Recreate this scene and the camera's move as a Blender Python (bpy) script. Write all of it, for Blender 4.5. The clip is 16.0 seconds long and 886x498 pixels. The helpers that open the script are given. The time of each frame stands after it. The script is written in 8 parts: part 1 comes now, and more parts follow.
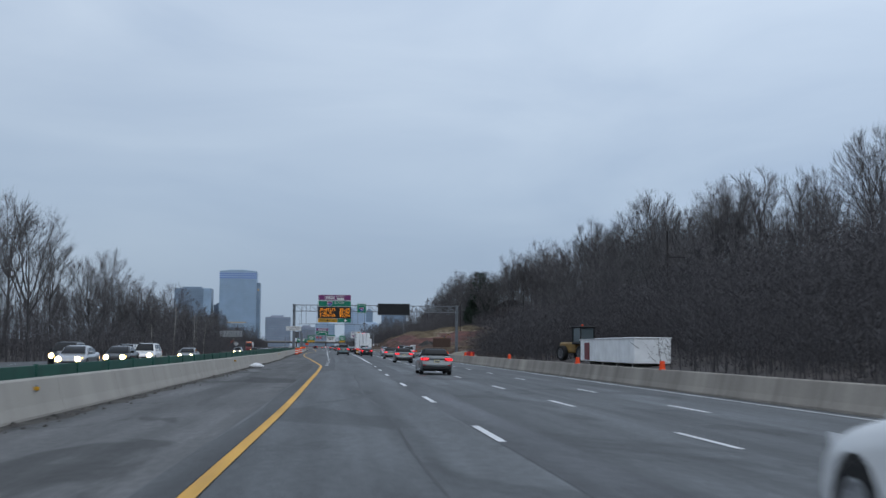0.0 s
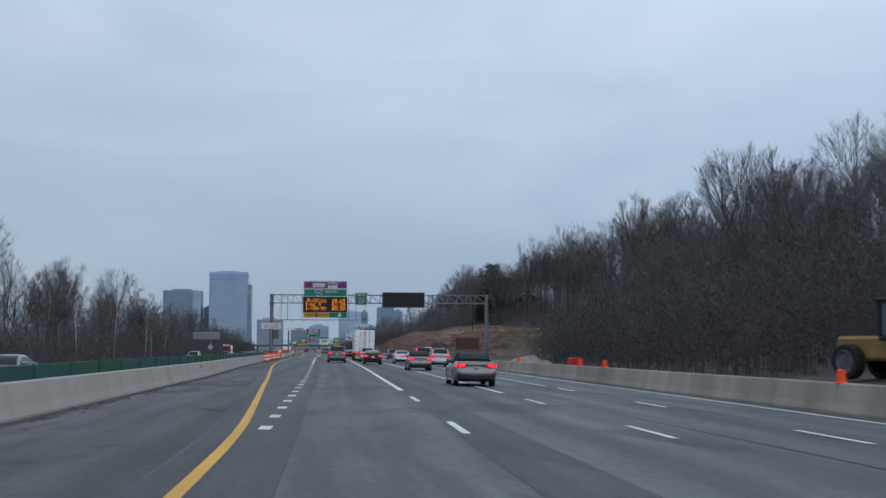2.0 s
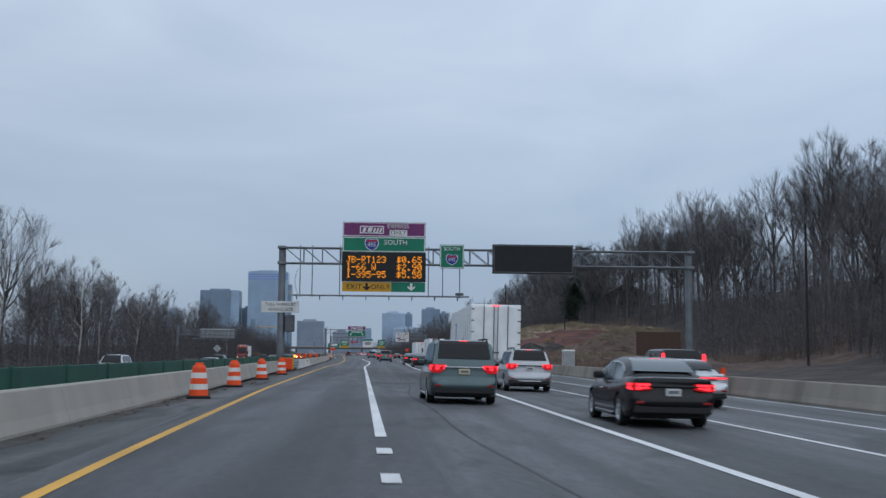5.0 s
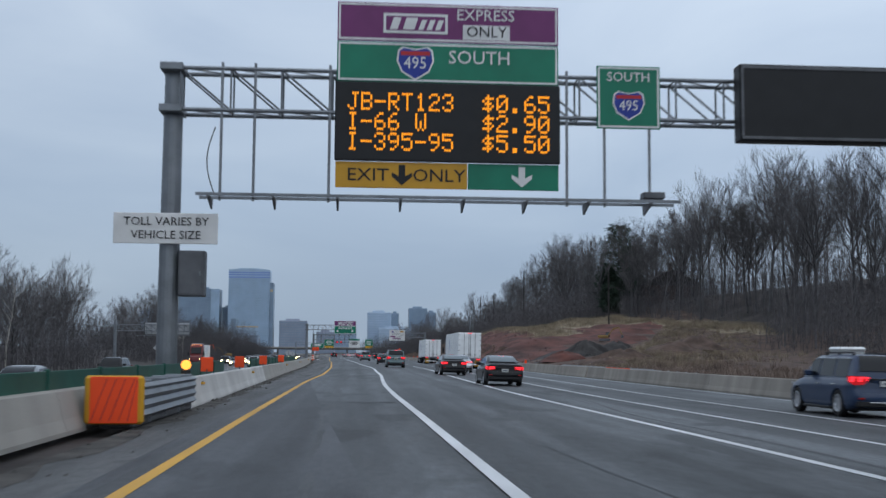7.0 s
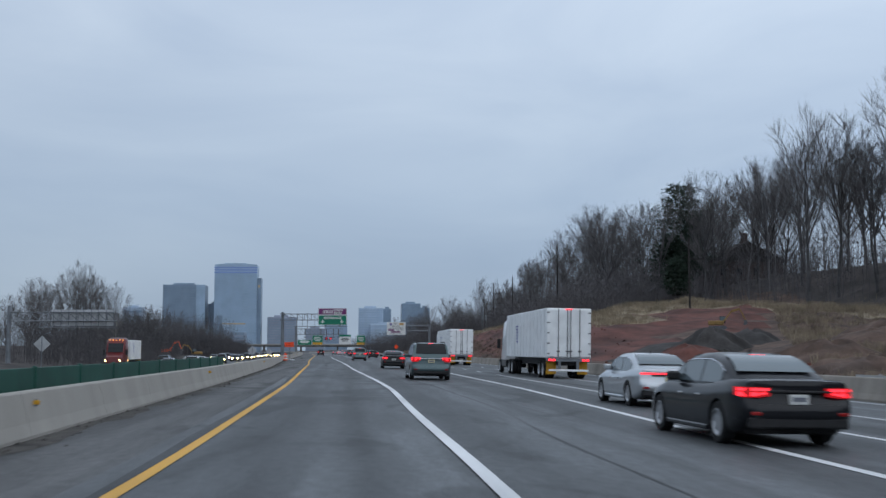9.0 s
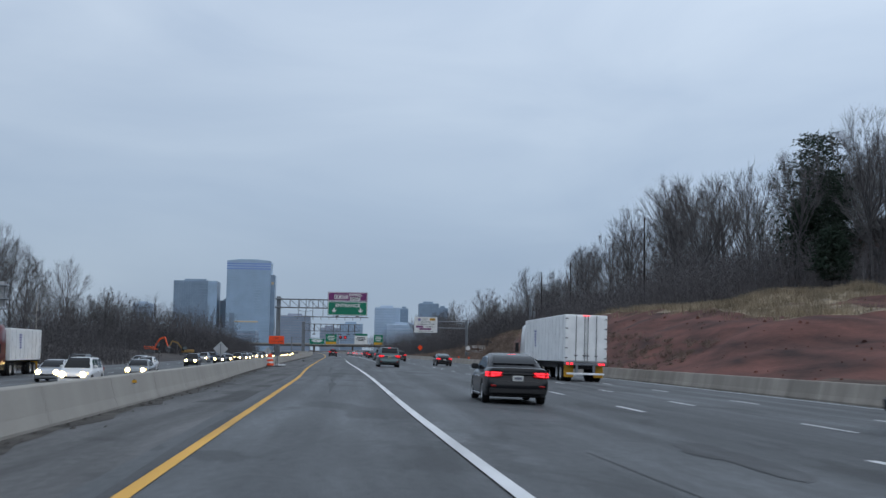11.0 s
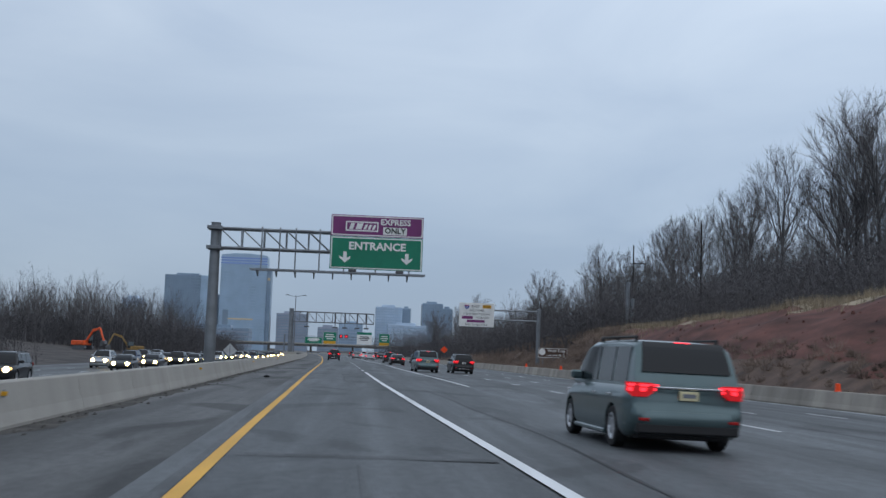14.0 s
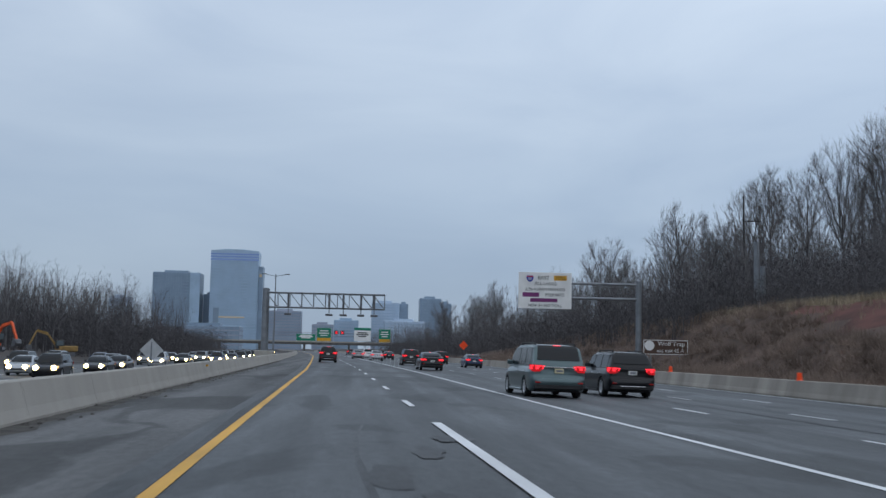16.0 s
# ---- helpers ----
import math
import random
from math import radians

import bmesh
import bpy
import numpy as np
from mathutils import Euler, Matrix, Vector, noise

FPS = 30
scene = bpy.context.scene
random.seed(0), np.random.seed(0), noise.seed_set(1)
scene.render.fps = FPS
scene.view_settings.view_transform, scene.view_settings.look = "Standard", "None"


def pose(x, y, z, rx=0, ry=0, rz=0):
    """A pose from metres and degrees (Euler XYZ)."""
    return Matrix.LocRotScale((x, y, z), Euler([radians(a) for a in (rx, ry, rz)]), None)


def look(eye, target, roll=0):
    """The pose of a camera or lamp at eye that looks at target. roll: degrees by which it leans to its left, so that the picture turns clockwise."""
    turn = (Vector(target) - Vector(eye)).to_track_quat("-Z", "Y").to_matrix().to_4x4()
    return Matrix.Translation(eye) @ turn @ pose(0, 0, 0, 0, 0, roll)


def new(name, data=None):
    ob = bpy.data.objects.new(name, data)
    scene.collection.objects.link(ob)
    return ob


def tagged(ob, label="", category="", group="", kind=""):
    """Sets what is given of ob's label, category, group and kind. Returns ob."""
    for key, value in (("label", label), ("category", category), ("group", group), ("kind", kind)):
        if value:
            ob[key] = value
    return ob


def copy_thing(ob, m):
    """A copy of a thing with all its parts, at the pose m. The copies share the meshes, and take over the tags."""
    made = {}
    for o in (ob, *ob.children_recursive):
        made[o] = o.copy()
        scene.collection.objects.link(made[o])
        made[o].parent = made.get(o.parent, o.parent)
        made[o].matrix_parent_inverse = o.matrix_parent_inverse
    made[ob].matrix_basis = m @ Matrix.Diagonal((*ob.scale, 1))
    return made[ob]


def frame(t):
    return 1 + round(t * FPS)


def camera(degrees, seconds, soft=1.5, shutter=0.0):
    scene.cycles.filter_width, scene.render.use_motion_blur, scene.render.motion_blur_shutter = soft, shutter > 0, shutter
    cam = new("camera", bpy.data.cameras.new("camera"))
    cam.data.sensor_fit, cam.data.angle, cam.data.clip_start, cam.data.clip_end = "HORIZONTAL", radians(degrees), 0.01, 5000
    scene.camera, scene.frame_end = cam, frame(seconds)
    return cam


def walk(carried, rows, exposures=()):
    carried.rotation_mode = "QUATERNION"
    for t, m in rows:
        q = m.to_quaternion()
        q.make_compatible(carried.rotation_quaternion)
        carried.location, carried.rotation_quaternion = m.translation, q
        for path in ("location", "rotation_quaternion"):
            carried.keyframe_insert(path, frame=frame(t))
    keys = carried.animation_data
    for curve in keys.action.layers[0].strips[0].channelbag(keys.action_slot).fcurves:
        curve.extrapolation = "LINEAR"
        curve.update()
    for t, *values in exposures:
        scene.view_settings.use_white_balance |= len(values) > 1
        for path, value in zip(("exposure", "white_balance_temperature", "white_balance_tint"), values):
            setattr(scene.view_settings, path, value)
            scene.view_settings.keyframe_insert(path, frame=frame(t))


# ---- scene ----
cam = camera(43.0, 16.0, soft=1.45, shutter=0.2)
PATH = [
    (0, (4.077, -0.007, 1.38), (4.263, 1.977, 1.554), 0.4),
    (0.5, (4.169, 15.129, 1.38), (4.361, 17.112, 1.557), 0.3),
    (1, (4.265, 30.463, 1.38), (4.463, 32.445, 1.558), 0.3),
    (1.5, (4.387, 45.924, 1.38), (4.588, 47.906, 1.558), 0.2),
    (2, (4.525, 61.31, 1.38), (4.722, 63.292, 1.558), -0.0),
    (2.5, (4.589, 76.606, 1.38), (4.777, 78.589, 1.559), -0.3),
    (3, (4.574, 91.807, 1.38), (4.745, 93.792, 1.559), -0.3),
    (3.5, (4.33, 106.903, 1.38), (4.483, 108.889, 1.559), -0.2),
    (4, (3.932, 121.958, 1.38), (4.067, 123.945, 1.562), 0.0),
    (4.5, (3.313, 137.037, 1.38), (3.434, 139.025, 1.564), 0.4),
    (7, (0.666, 214.698, 1.38), (0.817, 216.683, 1.566), 0.4),
    (7.5, (0.538, 230.585, 1.38), (0.7, 232.57, 1.559), 0.1),
    (8, (0.678, 246.392, 1.38), (0.848, 248.376, 1.560), 0.1),
    (8.5, (0.724, 262.005, 1.38), (0.895, 263.989, 1.559), 0.1),
    (9, (0.714, 277.244, 1.38), (0.882, 279.229, 1.560), 0.0),
    (9.5, (0.639, 291.962, 1.38), (0.803, 293.947, 1.559), 0.2),
    (10, (0.571, 306.446, 1.38), (0.724, 308.432, 1.561), 0.4),
    (12.5, (-1.493, 379.572, 1.38), (-1.361, 381.559, 1.565), 1.8),
    (13, (-1.94, 393.93, 1.38), (-1.807, 395.917, 1.567), 2.1),
    (13.5, (-2.381, 407.989, 1.38), (-2.246, 409.975, 1.569), 2.1),
    (14, (-2.791, 421.932, 1.38), (-2.651, 423.919, 1.568), 2.0),
    (14.5, (-3.094, 436.033, 1.38), (-2.952, 438.02, 1.564), 1.6),
    (15, (-3.357, 450.272, 1.38), (-3.212, 452.258, 1.563), 1.5),
    (15.5, (-3.596, 464.556, 1.38), (-3.449, 466.543, 1.561), 1.3),
    (16, (-3.947, 478.92, 1.38), (-3.796, 480.906, 1.562), 1.2),
]
walk(cam, [(t, look(eye, target, roll)) for t, eye, target, roll in PATH])

# ---------------------------------------------------------------- world and light
world = bpy.data.worlds.new("overcast_sky")
scene.world = world
world.use_nodes = True
wn, wl = world.node_tree.nodes, world.node_tree.links
wn.clear()
w_out = wn.new("ShaderNodeOutputWorld")
w_bg = wn.new("ShaderNodeBackground")
w_sky = wn.new("ShaderNodeTexSky")
w_sky.sky_type = "NISHITA"
w_sky.sun_disc = False
w_sky.sun_elevation, w_sky.sun_rotation = radians(40), radians(150)
w_co = wn.new("ShaderNodeTexCoord")
w_map = wn.new("ShaderNodeMapping")
w_map.inputs["Scale"].default_value = (1.0, 1.0, 3.4)
w_n1 = wn.new("ShaderNodeTexNoise")
w_n1.inputs["Scale"].default_value, w_n1.inputs["Detail"].default_value = 2.6, 6.0
w_n1.inputs["Roughness"].default_value, w_n1.inputs["Distortion"].default_value = 0.5, 0.5
w_sep = wn.new("ShaderNodeSeparateXYZ")
w_up = wn.new("ShaderNodeValToRGB")          # cloud sheet: paler overhead than at the horizon
e = w_up.color_ramp.elements
e[0].position, e[0].color = 0.0, (0.322, 0.415, 0.542, 1)
e[1].position, e[1].color = 0.36, (0.635, 0.755, 0.925, 1)
w_mid = e.new(0.13)
w_mid.color = (0.422, 0.535, 0.692, 1)
w_cl = wn.new("ShaderNodeValToRGB")          # darker and lighter folds of the cloud
e = w_cl.color_ramp.elements
e[0].position, e[0].color = 0.30, (0.86, 0.88, 0.91, 1)
e[1].position, e[1].color = 0.70, (1.13, 1.10, 1.06, 1)
w_mul = wn.new("ShaderNodeMixRGB")
w_mul.blend_type, w_mul.inputs["Fac"].default_value = "MULTIPLY", 1.0
w_scale = wn.new("ShaderNodeVectorMath")
w_scale.operation = "SCALE"
w_scale.inputs["Scale"].default_value = 0.06
w_mix = wn.new("ShaderNodeMixRGB")
w_mix.inputs["Fac"].default_value = 0.92
wl.new(w_co.outputs["Generated"], w_map.inputs["Vector"])
wl.new(w_map.outputs["Vector"], w_n1.inputs["Vector"])
wl.new(w_co.outputs["Generated"], w_sep.inputs["Vector"])
wl.new(w_sep.outputs["Z"], w_up.inputs["Fac"])
wl.new(w_n1.outputs["Fac"], w_cl.inputs["Fac"])
wl.new(w_up.outputs["Color"], w_mul.inputs["Color1"])
wl.new(w_cl.outputs["Color"], w_mul.inputs["Color2"])
wl.new(w_sky.outputs["Color"], w_scale.inputs[0])
wl.new(w_scale.outputs["Vector"], w_mix.inputs["Color1"])
wl.new(w_mul.outputs["Color"], w_mix.inputs["Color2"])
w_side = wn.new("ShaderNodeMath")             # the cloud is brighter on the sun's side
w_side.operation = "MULTIPLY_ADD"
w_side.inputs[1].default_value, w_side.inputs[2].default_value = 0.17, 1.0
w_lit = wn.new("ShaderNodeVectorMath")
w_lit.operation = "SCALE"
wl.new(w_sep.outputs["X"], w_side.inputs[0])
wl.new(w_mix.outputs["Color"], w_lit.inputs[0])
wl.new(w_side.outputs["Value"], w_lit.inputs["Scale"])
wl.new(w_lit.outputs["Vector"], w_bg.inputs["Color"])
w_bg.inputs["Strength"].default_value = 1.0
wl.new(w_bg.outputs["Background"], w_out.inputs["Surface"])

sun_data = bpy.data.lights.new("sun", "SUN")
sun_data.energy, sun_data.angle, sun_data.color = 0.6, radians(110), (1.0, 0.96, 0.9)
sun = new("sun", sun_data)
sun.matrix_world = look((0, 0, 200), (-60, 90, 60))


# ---------------------------------------------------------------- materials
def mat(name, col, rough=0.7, metal=0.0, var=0.12, scale=1.5, fine=40.0, bump=0.0, spec=0.4,
        stretch=(1, 1, 1), emit=0.0, world_space=False, tint=None, coat=0.0, rand=0.0):
    """Principled material: base colour varied by a coarse and a fine noise, optional second tint and bump."""
    m = bpy.data.materials.new(name)
    m.use_nodes = True
    n, l = m.node_tree.nodes, m.node_tree.links
    b = n["Principled BSDF"]
    b.inputs["Roughness"].default_value = rough
    b.inputs["Metallic"].default_value = metal
    b.inputs["Specular IOR Level"].default_value = spec
    if coat:
        b.inputs["Coat Weight"].default_value = coat
        b.inputs["Coat Roughness"].default_value = 0.04
    if emit:
        b.inputs["Base Color"].default_value = (*[0.25 * c for c in col], 1)
        b.inputs["Emission Color"].default_value = (*col, 1)
        b.inputs["Emission Strength"].default_value = emit
        return m
    if world_space:
        src = n.new("ShaderNodeNewGeometry").outputs["Position"]
    else:
        src = n.new("ShaderNodeTexCoord").outputs["Object"]
    mp = n.new("ShaderNodeMapping")
    mp.inputs["Scale"].default_value = stretch
    l.new(src, mp.inputs["Vector"])
    n1 = n.new("ShaderNodeTexNoise")
    n1.inputs["Scale"].default_value, n1.inputs["Detail"].default_value = scale, 5.0
    n2 = n.new("ShaderNodeTexNoise")
    n2.inputs["Scale"].default_value, n2.inputs["Detail"].default_value = fine, 3.0
    l.new(mp.outputs["Vector"], n1.inputs["Vector"])
    l.new(src, n2.inputs["Vector"])
    ramp = n.new("ShaderNodeValToRGB")
    lo = [max(0.0, c * (1 - 2.2 * var)) for c in col]
    hi = [min(1.0, c * (1 + 2.2 * var)) for c in (tint or col)]
    ramp.color_ramp.elements[0].position, ramp.color_ramp.elements[0].color = 0.28, (*lo, 1)
    ramp.color_ramp.elements[1].position, ramp.color_ramp.elements[1].color = 0.72, (*hi, 1)
    l.new(n1.outputs["Fac"], ramp.inputs["Fac"])
    grain = n.new("ShaderNodeMapRange")
    grain.inputs["To Min"].default_value, grain.inputs["To Max"].default_value = 1 - 0.9 * var, 1 + 0.9 * var
    l.new(n2.outputs["Fac"], grain.inputs["Value"])
    mul = n.new("ShaderNodeVectorMath")
    mul.operation = "SCALE"
    l.new(ramp.outputs["Color"], mul.inputs[0])
    l.new(grain.outputs["Result"], mul.inputs["Scale"])
    last = mul.outputs["Vector"]
    if rand:
        info = n.new("ShaderNodeObjectInfo")
        r = n.new("ShaderNodeMapRange")
        r.inputs["To Min"].default_value, r.inputs["To Max"].default_value = 1 - rand, 1 + rand
        l.new(info.outputs["Random"], r.inputs["Value"])
        m2 = n.new("ShaderNodeVectorMath")
        m2.operation = "SCALE"
        l.new(last, m2.inputs[0])
        l.new(r.outputs["Result"], m2.inputs["Scale"])
        last = m2.outputs["Vector"]
    l.new(last, b.inputs["Base Color"])
    if bump:
        bp = n.new("ShaderNodeBump")
        bp.inputs["Strength"].default_value, bp.inputs["Distance"].default_value = bump, 0.02
        l.new(n2.outputs["Fac"], bp.inputs["Height"])
        l.new(bp.outputs["Normal"], b.inputs["Normal"])
    return m


def glass_mat(name, col, rough=0.06, spec=0.9):
    m = bpy.data.materials.new(name)
    m.use_nodes = True
    b = m.node_tree.nodes["Principled BSDF"]
    b.inputs["Base Color"].default_value = (*col, 1)
    b.inputs["Roughness"].default_value = rough
    b.inputs["Specular IOR Level"].default_value = spec
    return m


def asphalt_mat(name, col, rough, blot, seed):
    """Asphalt: long wheel-track bands, sealed blots and repairs, coarse mottling and stone grain."""
    m = bpy.data.materials.new(name)
    m.use_nodes = True
    n, l = m.node_tree.nodes, m.node_tree.links
    b = n["Principled BSDF"]
    b.inputs["Roughness"].default_value, b.inputs["Specular IOR Level"].default_value = rough, 0.35
    pos = n.new("ShaderNodeNewGeometry").outputs["Position"]

    def layer(scale, stretch, detail, lo, hi, p0, p1, distort=0.0):
        mp = n.new("ShaderNodeMapping")
        mp.inputs["Scale"].default_value = stretch
        mp.inputs["Location"].default_value = (seed, 2.3 * seed, 0)
        l.new(pos, mp.inputs["Vector"])
        t = n.new("ShaderNodeTexNoise")
        t.inputs["Scale"].default_value, t.inputs["Detail"].default_value, t.inputs["Distortion"].default_value = scale, detail, distort
        l.new(mp.outputs["Vector"], t.inputs["Vector"])
        r = n.new("ShaderNodeMapRange")
        r.interpolation_type = "SMOOTHSTEP"
        for k, v in (("From Min", p0), ("From Max", p1), ("To Min", lo), ("To Max", hi)):
            r.inputs[k].default_value = v
        l.new(t.outputs["Fac"], r.inputs["Value"])
        return r.outputs["Result"], t.outputs["Fac"]

    parts = [layer(0.85, (1, 0.012, 1), 3, 0.66, 1.26, 0.32, 0.68), layer(0.38, (1, 0.36, 1), 6, 1.04, blot, 0.55, 0.63, 0.8), layer(1.5, (1, 0.10, 1), 4, 0.84, 1.14, 0.35, 0.65),
             layer(0.16, (1, 0.30, 1), 2, 0.86, 1.12, 0.4, 0.6), layer(7.0, (1, 0.5, 1), 4, 0.84, 1.16, 0.3, 0.7), layer(45.0, (1, 1, 1), 3, 0.70, 1.32, 0.3, 0.7)]
    last = parts[0][0]
    for v, _ in parts[1:]:
        k = n.new("ShaderNodeMath")
        k.operation = "MULTIPLY"
        l.new(last, k.inputs[0])
        l.new(v, k.inputs[1])
        last = k.outputs["Value"]
    sc = n.new("ShaderNodeVectorMath")
    sc.operation = "SCALE"
    sc.inputs[0].default_value = col
    l.new(last, sc.inputs["Scale"])
    l.new(sc.outputs["Vector"], b.inputs["Base Color"])
    bp = n.new("ShaderNodeBump")
    bp.inputs["Strength"].default_value, bp.inputs["Distance"].default_value = 0.35, 0.015
    l.new(parts[5][1], bp.inputs["Height"])
    l.new(bp.outputs["Normal"], b.inputs["Normal"])
    return m


ASPHALT = asphalt_mat("asphalt", (0.078, 0.0845, 0.0895), 0.62, 0.60, 0.0)
SHOULDER = asphalt_mat("worn_asphalt", (0.086, 0.087, 0.088), 0.75, 0.50, 7.0)
FRESH = asphalt_mat("fresh_asphalt", (0.062, 0.066, 0.072), 0.62, 0.8, 13.0)
TAR = asphalt_mat("tar_seal", (0.068, 0.0715, 0.0755), 0.68, 0.85, 21.0)
DRIPS = asphalt_mat("oil_dark_asphalt", (0.056, 0.059, 0.062), 0.64, 0.8, 29.0)
WHITE_LINE = mat("white_road_paint", (0.66, 0.67, 0.68), 0.6, var=0.10, scale=1.6, fine=25, stretch=(1, 0.12, 1), world_space=True)
YELLOW_LINE = mat("yellow_road_paint", (0.62, 0.33, 0.035), 0.6, var=0.10, scale=1.6, fine=25, stretch=(1, 0.12, 1), world_space=True)
CONCRETE = mat("weathered_concrete", (0.345, 0.328, 0.298), 0.85, var=0.05, scale=0.7, stretch=(1, 1, 0.12), fine=14, bump=0.3, world_space=True, rand=0.015)
CONCRETE_NEW = mat("pale_concrete", (0.55, 0.54, 0.52), 0.85, var=0.07, scale=0.5, fine=14, bump=0.3, world_space=True, rand=0.08)
CONCRETE_DIRTY = mat("dirty_concrete", (0.30, 0.272, 0.238), 0.85, var=0.13, scale=0.6, stretch=(1, 1, 0.15), fine=12, bump=0.3, world_space=True, rand=0.12)
CONCRETE_DARK = mat("grimy_barrier_foot", (0.10, 0.095, 0.09), 0.9, var=0.35, scale=0.8, fine=10, bump=0.3, world_space=True)
DEBRIS = mat("roadside_grit", (0.060, 0.055, 0.050), 0.95, var=0.3, scale=1.3, fine=9, bump=0.6, world_space=True)
STEEL = mat("galvanised_steel", (0.205, 0.222, 0.242), 0.45, 0.55, var=0.10, scale=1.2, fine=20)
STEEL_DARK = mat("dark_steel", (0.12, 0.125, 0.135), 0.5, 0.4, var=0.12)
SIGN_GREEN = mat("green_sign_sheeting", (0.004, 0.185, 0.108), 0.45, var=0.07, scale=0.8)
SIGN_PURPLE = mat("purple_sign_sheeting", (0.170, 0.030, 0.140), 0.45, var=0.07, scale=0.8)
SIGN_YELLOW = mat("yellow_sign_sheeting", (0.60, 0.31, 0.020), 0.45, var=0.06, scale=0.8)
SIGN_WHITE = mat("white_sign_sheeting", (0.74, 0.74, 0.73), 0.5, var=0.05, scale=0.8)
SIGN_BROWN = mat("brown_sign_sheeting", (0.075, 0.042, 0.030), 0.5, var=0.06)
SIGN_BLUE = mat("blue_sign_sheeting", (0.022, 0.045, 0.30), 0.5, var=0.05)
SIGN_RED = mat("red_sign_sheeting", (0.50, 0.03, 0.035), 0.5, var=0.05)
SIGN_ORANGE = mat("orange_sign_sheeting", (0.98, 0.082, 0.014), 0.5, var=0.05)
SIGN_BLACK = mat("black_sign_face", (0.010, 0.011, 0.013), 0.55, var=0.1)
SIGN_BACK = mat("bare_sign_back", (0.44, 0.455, 0.47), 0.55, 0.3, var=0.08)
LED = mat("amber_led", (1.0, 0.34, 0.012), emit=1.15)
SCREEN_GREEN = mat("green_glare_screen", (0.012, 0.080, 0.058), 0.6, var=0.12, scale=1.0, fine=12, world_space=True)
EARTH = mat("leaf_litter_ground", (0.052, 0.045, 0.043), 0.95, var=0.28, scale=0.25, fine=4, bump=0.6, world_space=True, tint=(0.056, 0.047, 0.044))
RED_SOIL = mat("red_clay", (0.064, 0.024, 0.019), 0.95, var=0.28, scale=0.30, fine=2.6, bump=1.0, world_space=True, stretch=(1, 0.5, 2.5), tint=(0.104, 0.041, 0.032))
BRUSH_SOIL = mat("weedy_soil", (0.090, 0.059, 0.046), 0.95, var=0.25, scale=0.5, fine=4, bump=1.0, world_space=True)
SAND = mat("beige_sand", (0.27, 0.25, 0.21), 0.95, var=0.14, scale=0.9, fine=9, bump=0.5, world_space=True)
DARK_SOIL = mat("dark_spoil", (0.040, 0.037, 0.036), 0.95, var=0.25, scale=0.5, fine=4, bump=1.0, world_space=True)
DRY_GRASS = mat("dry_grass", (0.235, 0.190, 0.130), 0.9, var=0.25, scale=0.4, fine=6, tint=(0.27, 0.22, 0.155), world_space=True)
BRUSH = mat("brown_brush", (0.200, 0.150, 0.122), 0.95, var=0.28, scale=0.3, fine=5, world_space=True)
BARK = mat("grey_bark", (0.090, 0.088, 0.091), 0.95, var=0.2, scale=0.9, fine=14, rand=0.25)
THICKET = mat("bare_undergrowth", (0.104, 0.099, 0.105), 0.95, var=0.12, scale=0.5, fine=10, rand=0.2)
# Darker copy of the undergrowth: the shade inside the wood is in the colour.
SHADE_THICKET = mat("shaded_undergrowth", (0.062, 0.059, 0.063), 0.95, var=0.10, scale=0.5, fine=10, rand=0.2)
TWIG = mat("bare_twigs", (0.117, 0.112, 0.116), 0.95, var=0.18, scale=0.6, fine=10, rand=0.25)
PALE_BARK = mat("pale_bark", (0.36, 0.34, 0.31), 0.9, var=0.25, scale=0.8, fine=8)
PINE = mat("pine_needles", (0.018, 0.034, 0.022), 0.9, var=0.25, scale=0.8, fine=9)
RUBBER = mat("tyre_rubber", (0.014, 0.014, 0.015), 0.85, var=0.1, scale=8)
RIM = mat("alloy_rim", (0.50, 0.51, 0.53), 0.35, 0.8, var=0.05, scale=6)
CAR_GLASS = glass_mat("tinted_car_glass", (0.008, 0.010, 0.013), 0.05, 0.3)
PLATE_BAR = mat("plate_writing_grey", (0.16, 0.17, 0.20), 0.5, var=0.05, scale=9)
# Pale base colour holds the sky's reflection in the windows.
CAR_GLASS_LIT = glass_mat("clear_car_glass", (0.11, 0.14, 0.155), 0.05)
BLACK_TRIM = mat("black_plastic_trim", (0.016, 0.016, 0.018), 0.6, var=0.08, scale=6)
CHROME = mat("chrome", (0.62, 0.63, 0.65), 0.15, 1.0, var=0.03, scale=6)
TAIL_ON = mat("lit_tail_lamp", (1.0, 0.028, 0.045), emit=2.4)
TAIL_GLOW = mat("glowing_tail_lens", (1.0, 0.016, 0.026), emit=0.34)
TAIL_DIM = mat("tail_lamp_lens", (0.30, 0.012, 0.012), 0.2, var=0.04, scale=9)
AMBER_ON = mat("lit_amber_lamp", (1.0, 0.36, 0.05), emit=2.2)
HEAD_ON = mat("lit_headlamp", (1.0, 0.68, 0.26), emit=22.0)
# Lit lens whose glow also stands in for the halo round the lamp.
HEAD_GLOW = mat("lit_headlamp_lens", (1.0, 0.66, 0.22), emit=2.6)
HEAD_OFF = glass_mat("headlamp_lens", (0.5, 0.52, 0.55), 0.1)
PLATE = mat("plate_white", (0.62, 0.63, 0.62), 0.5, var=0.04, scale=9)
PLATE_Y = mat("plate_yellow", (0.60, 0.54, 0.34), 0.5, var=0.04, scale=9)
CAN_ORANGE = mat("orange_plastic", (0.93, 0.090, 0.018), 0.5, var=0.07, scale=3)
CAN_WHITE = mat("reflective_white_band", (0.75, 0.74, 0.72), 0.4, var=0.06, scale=3)
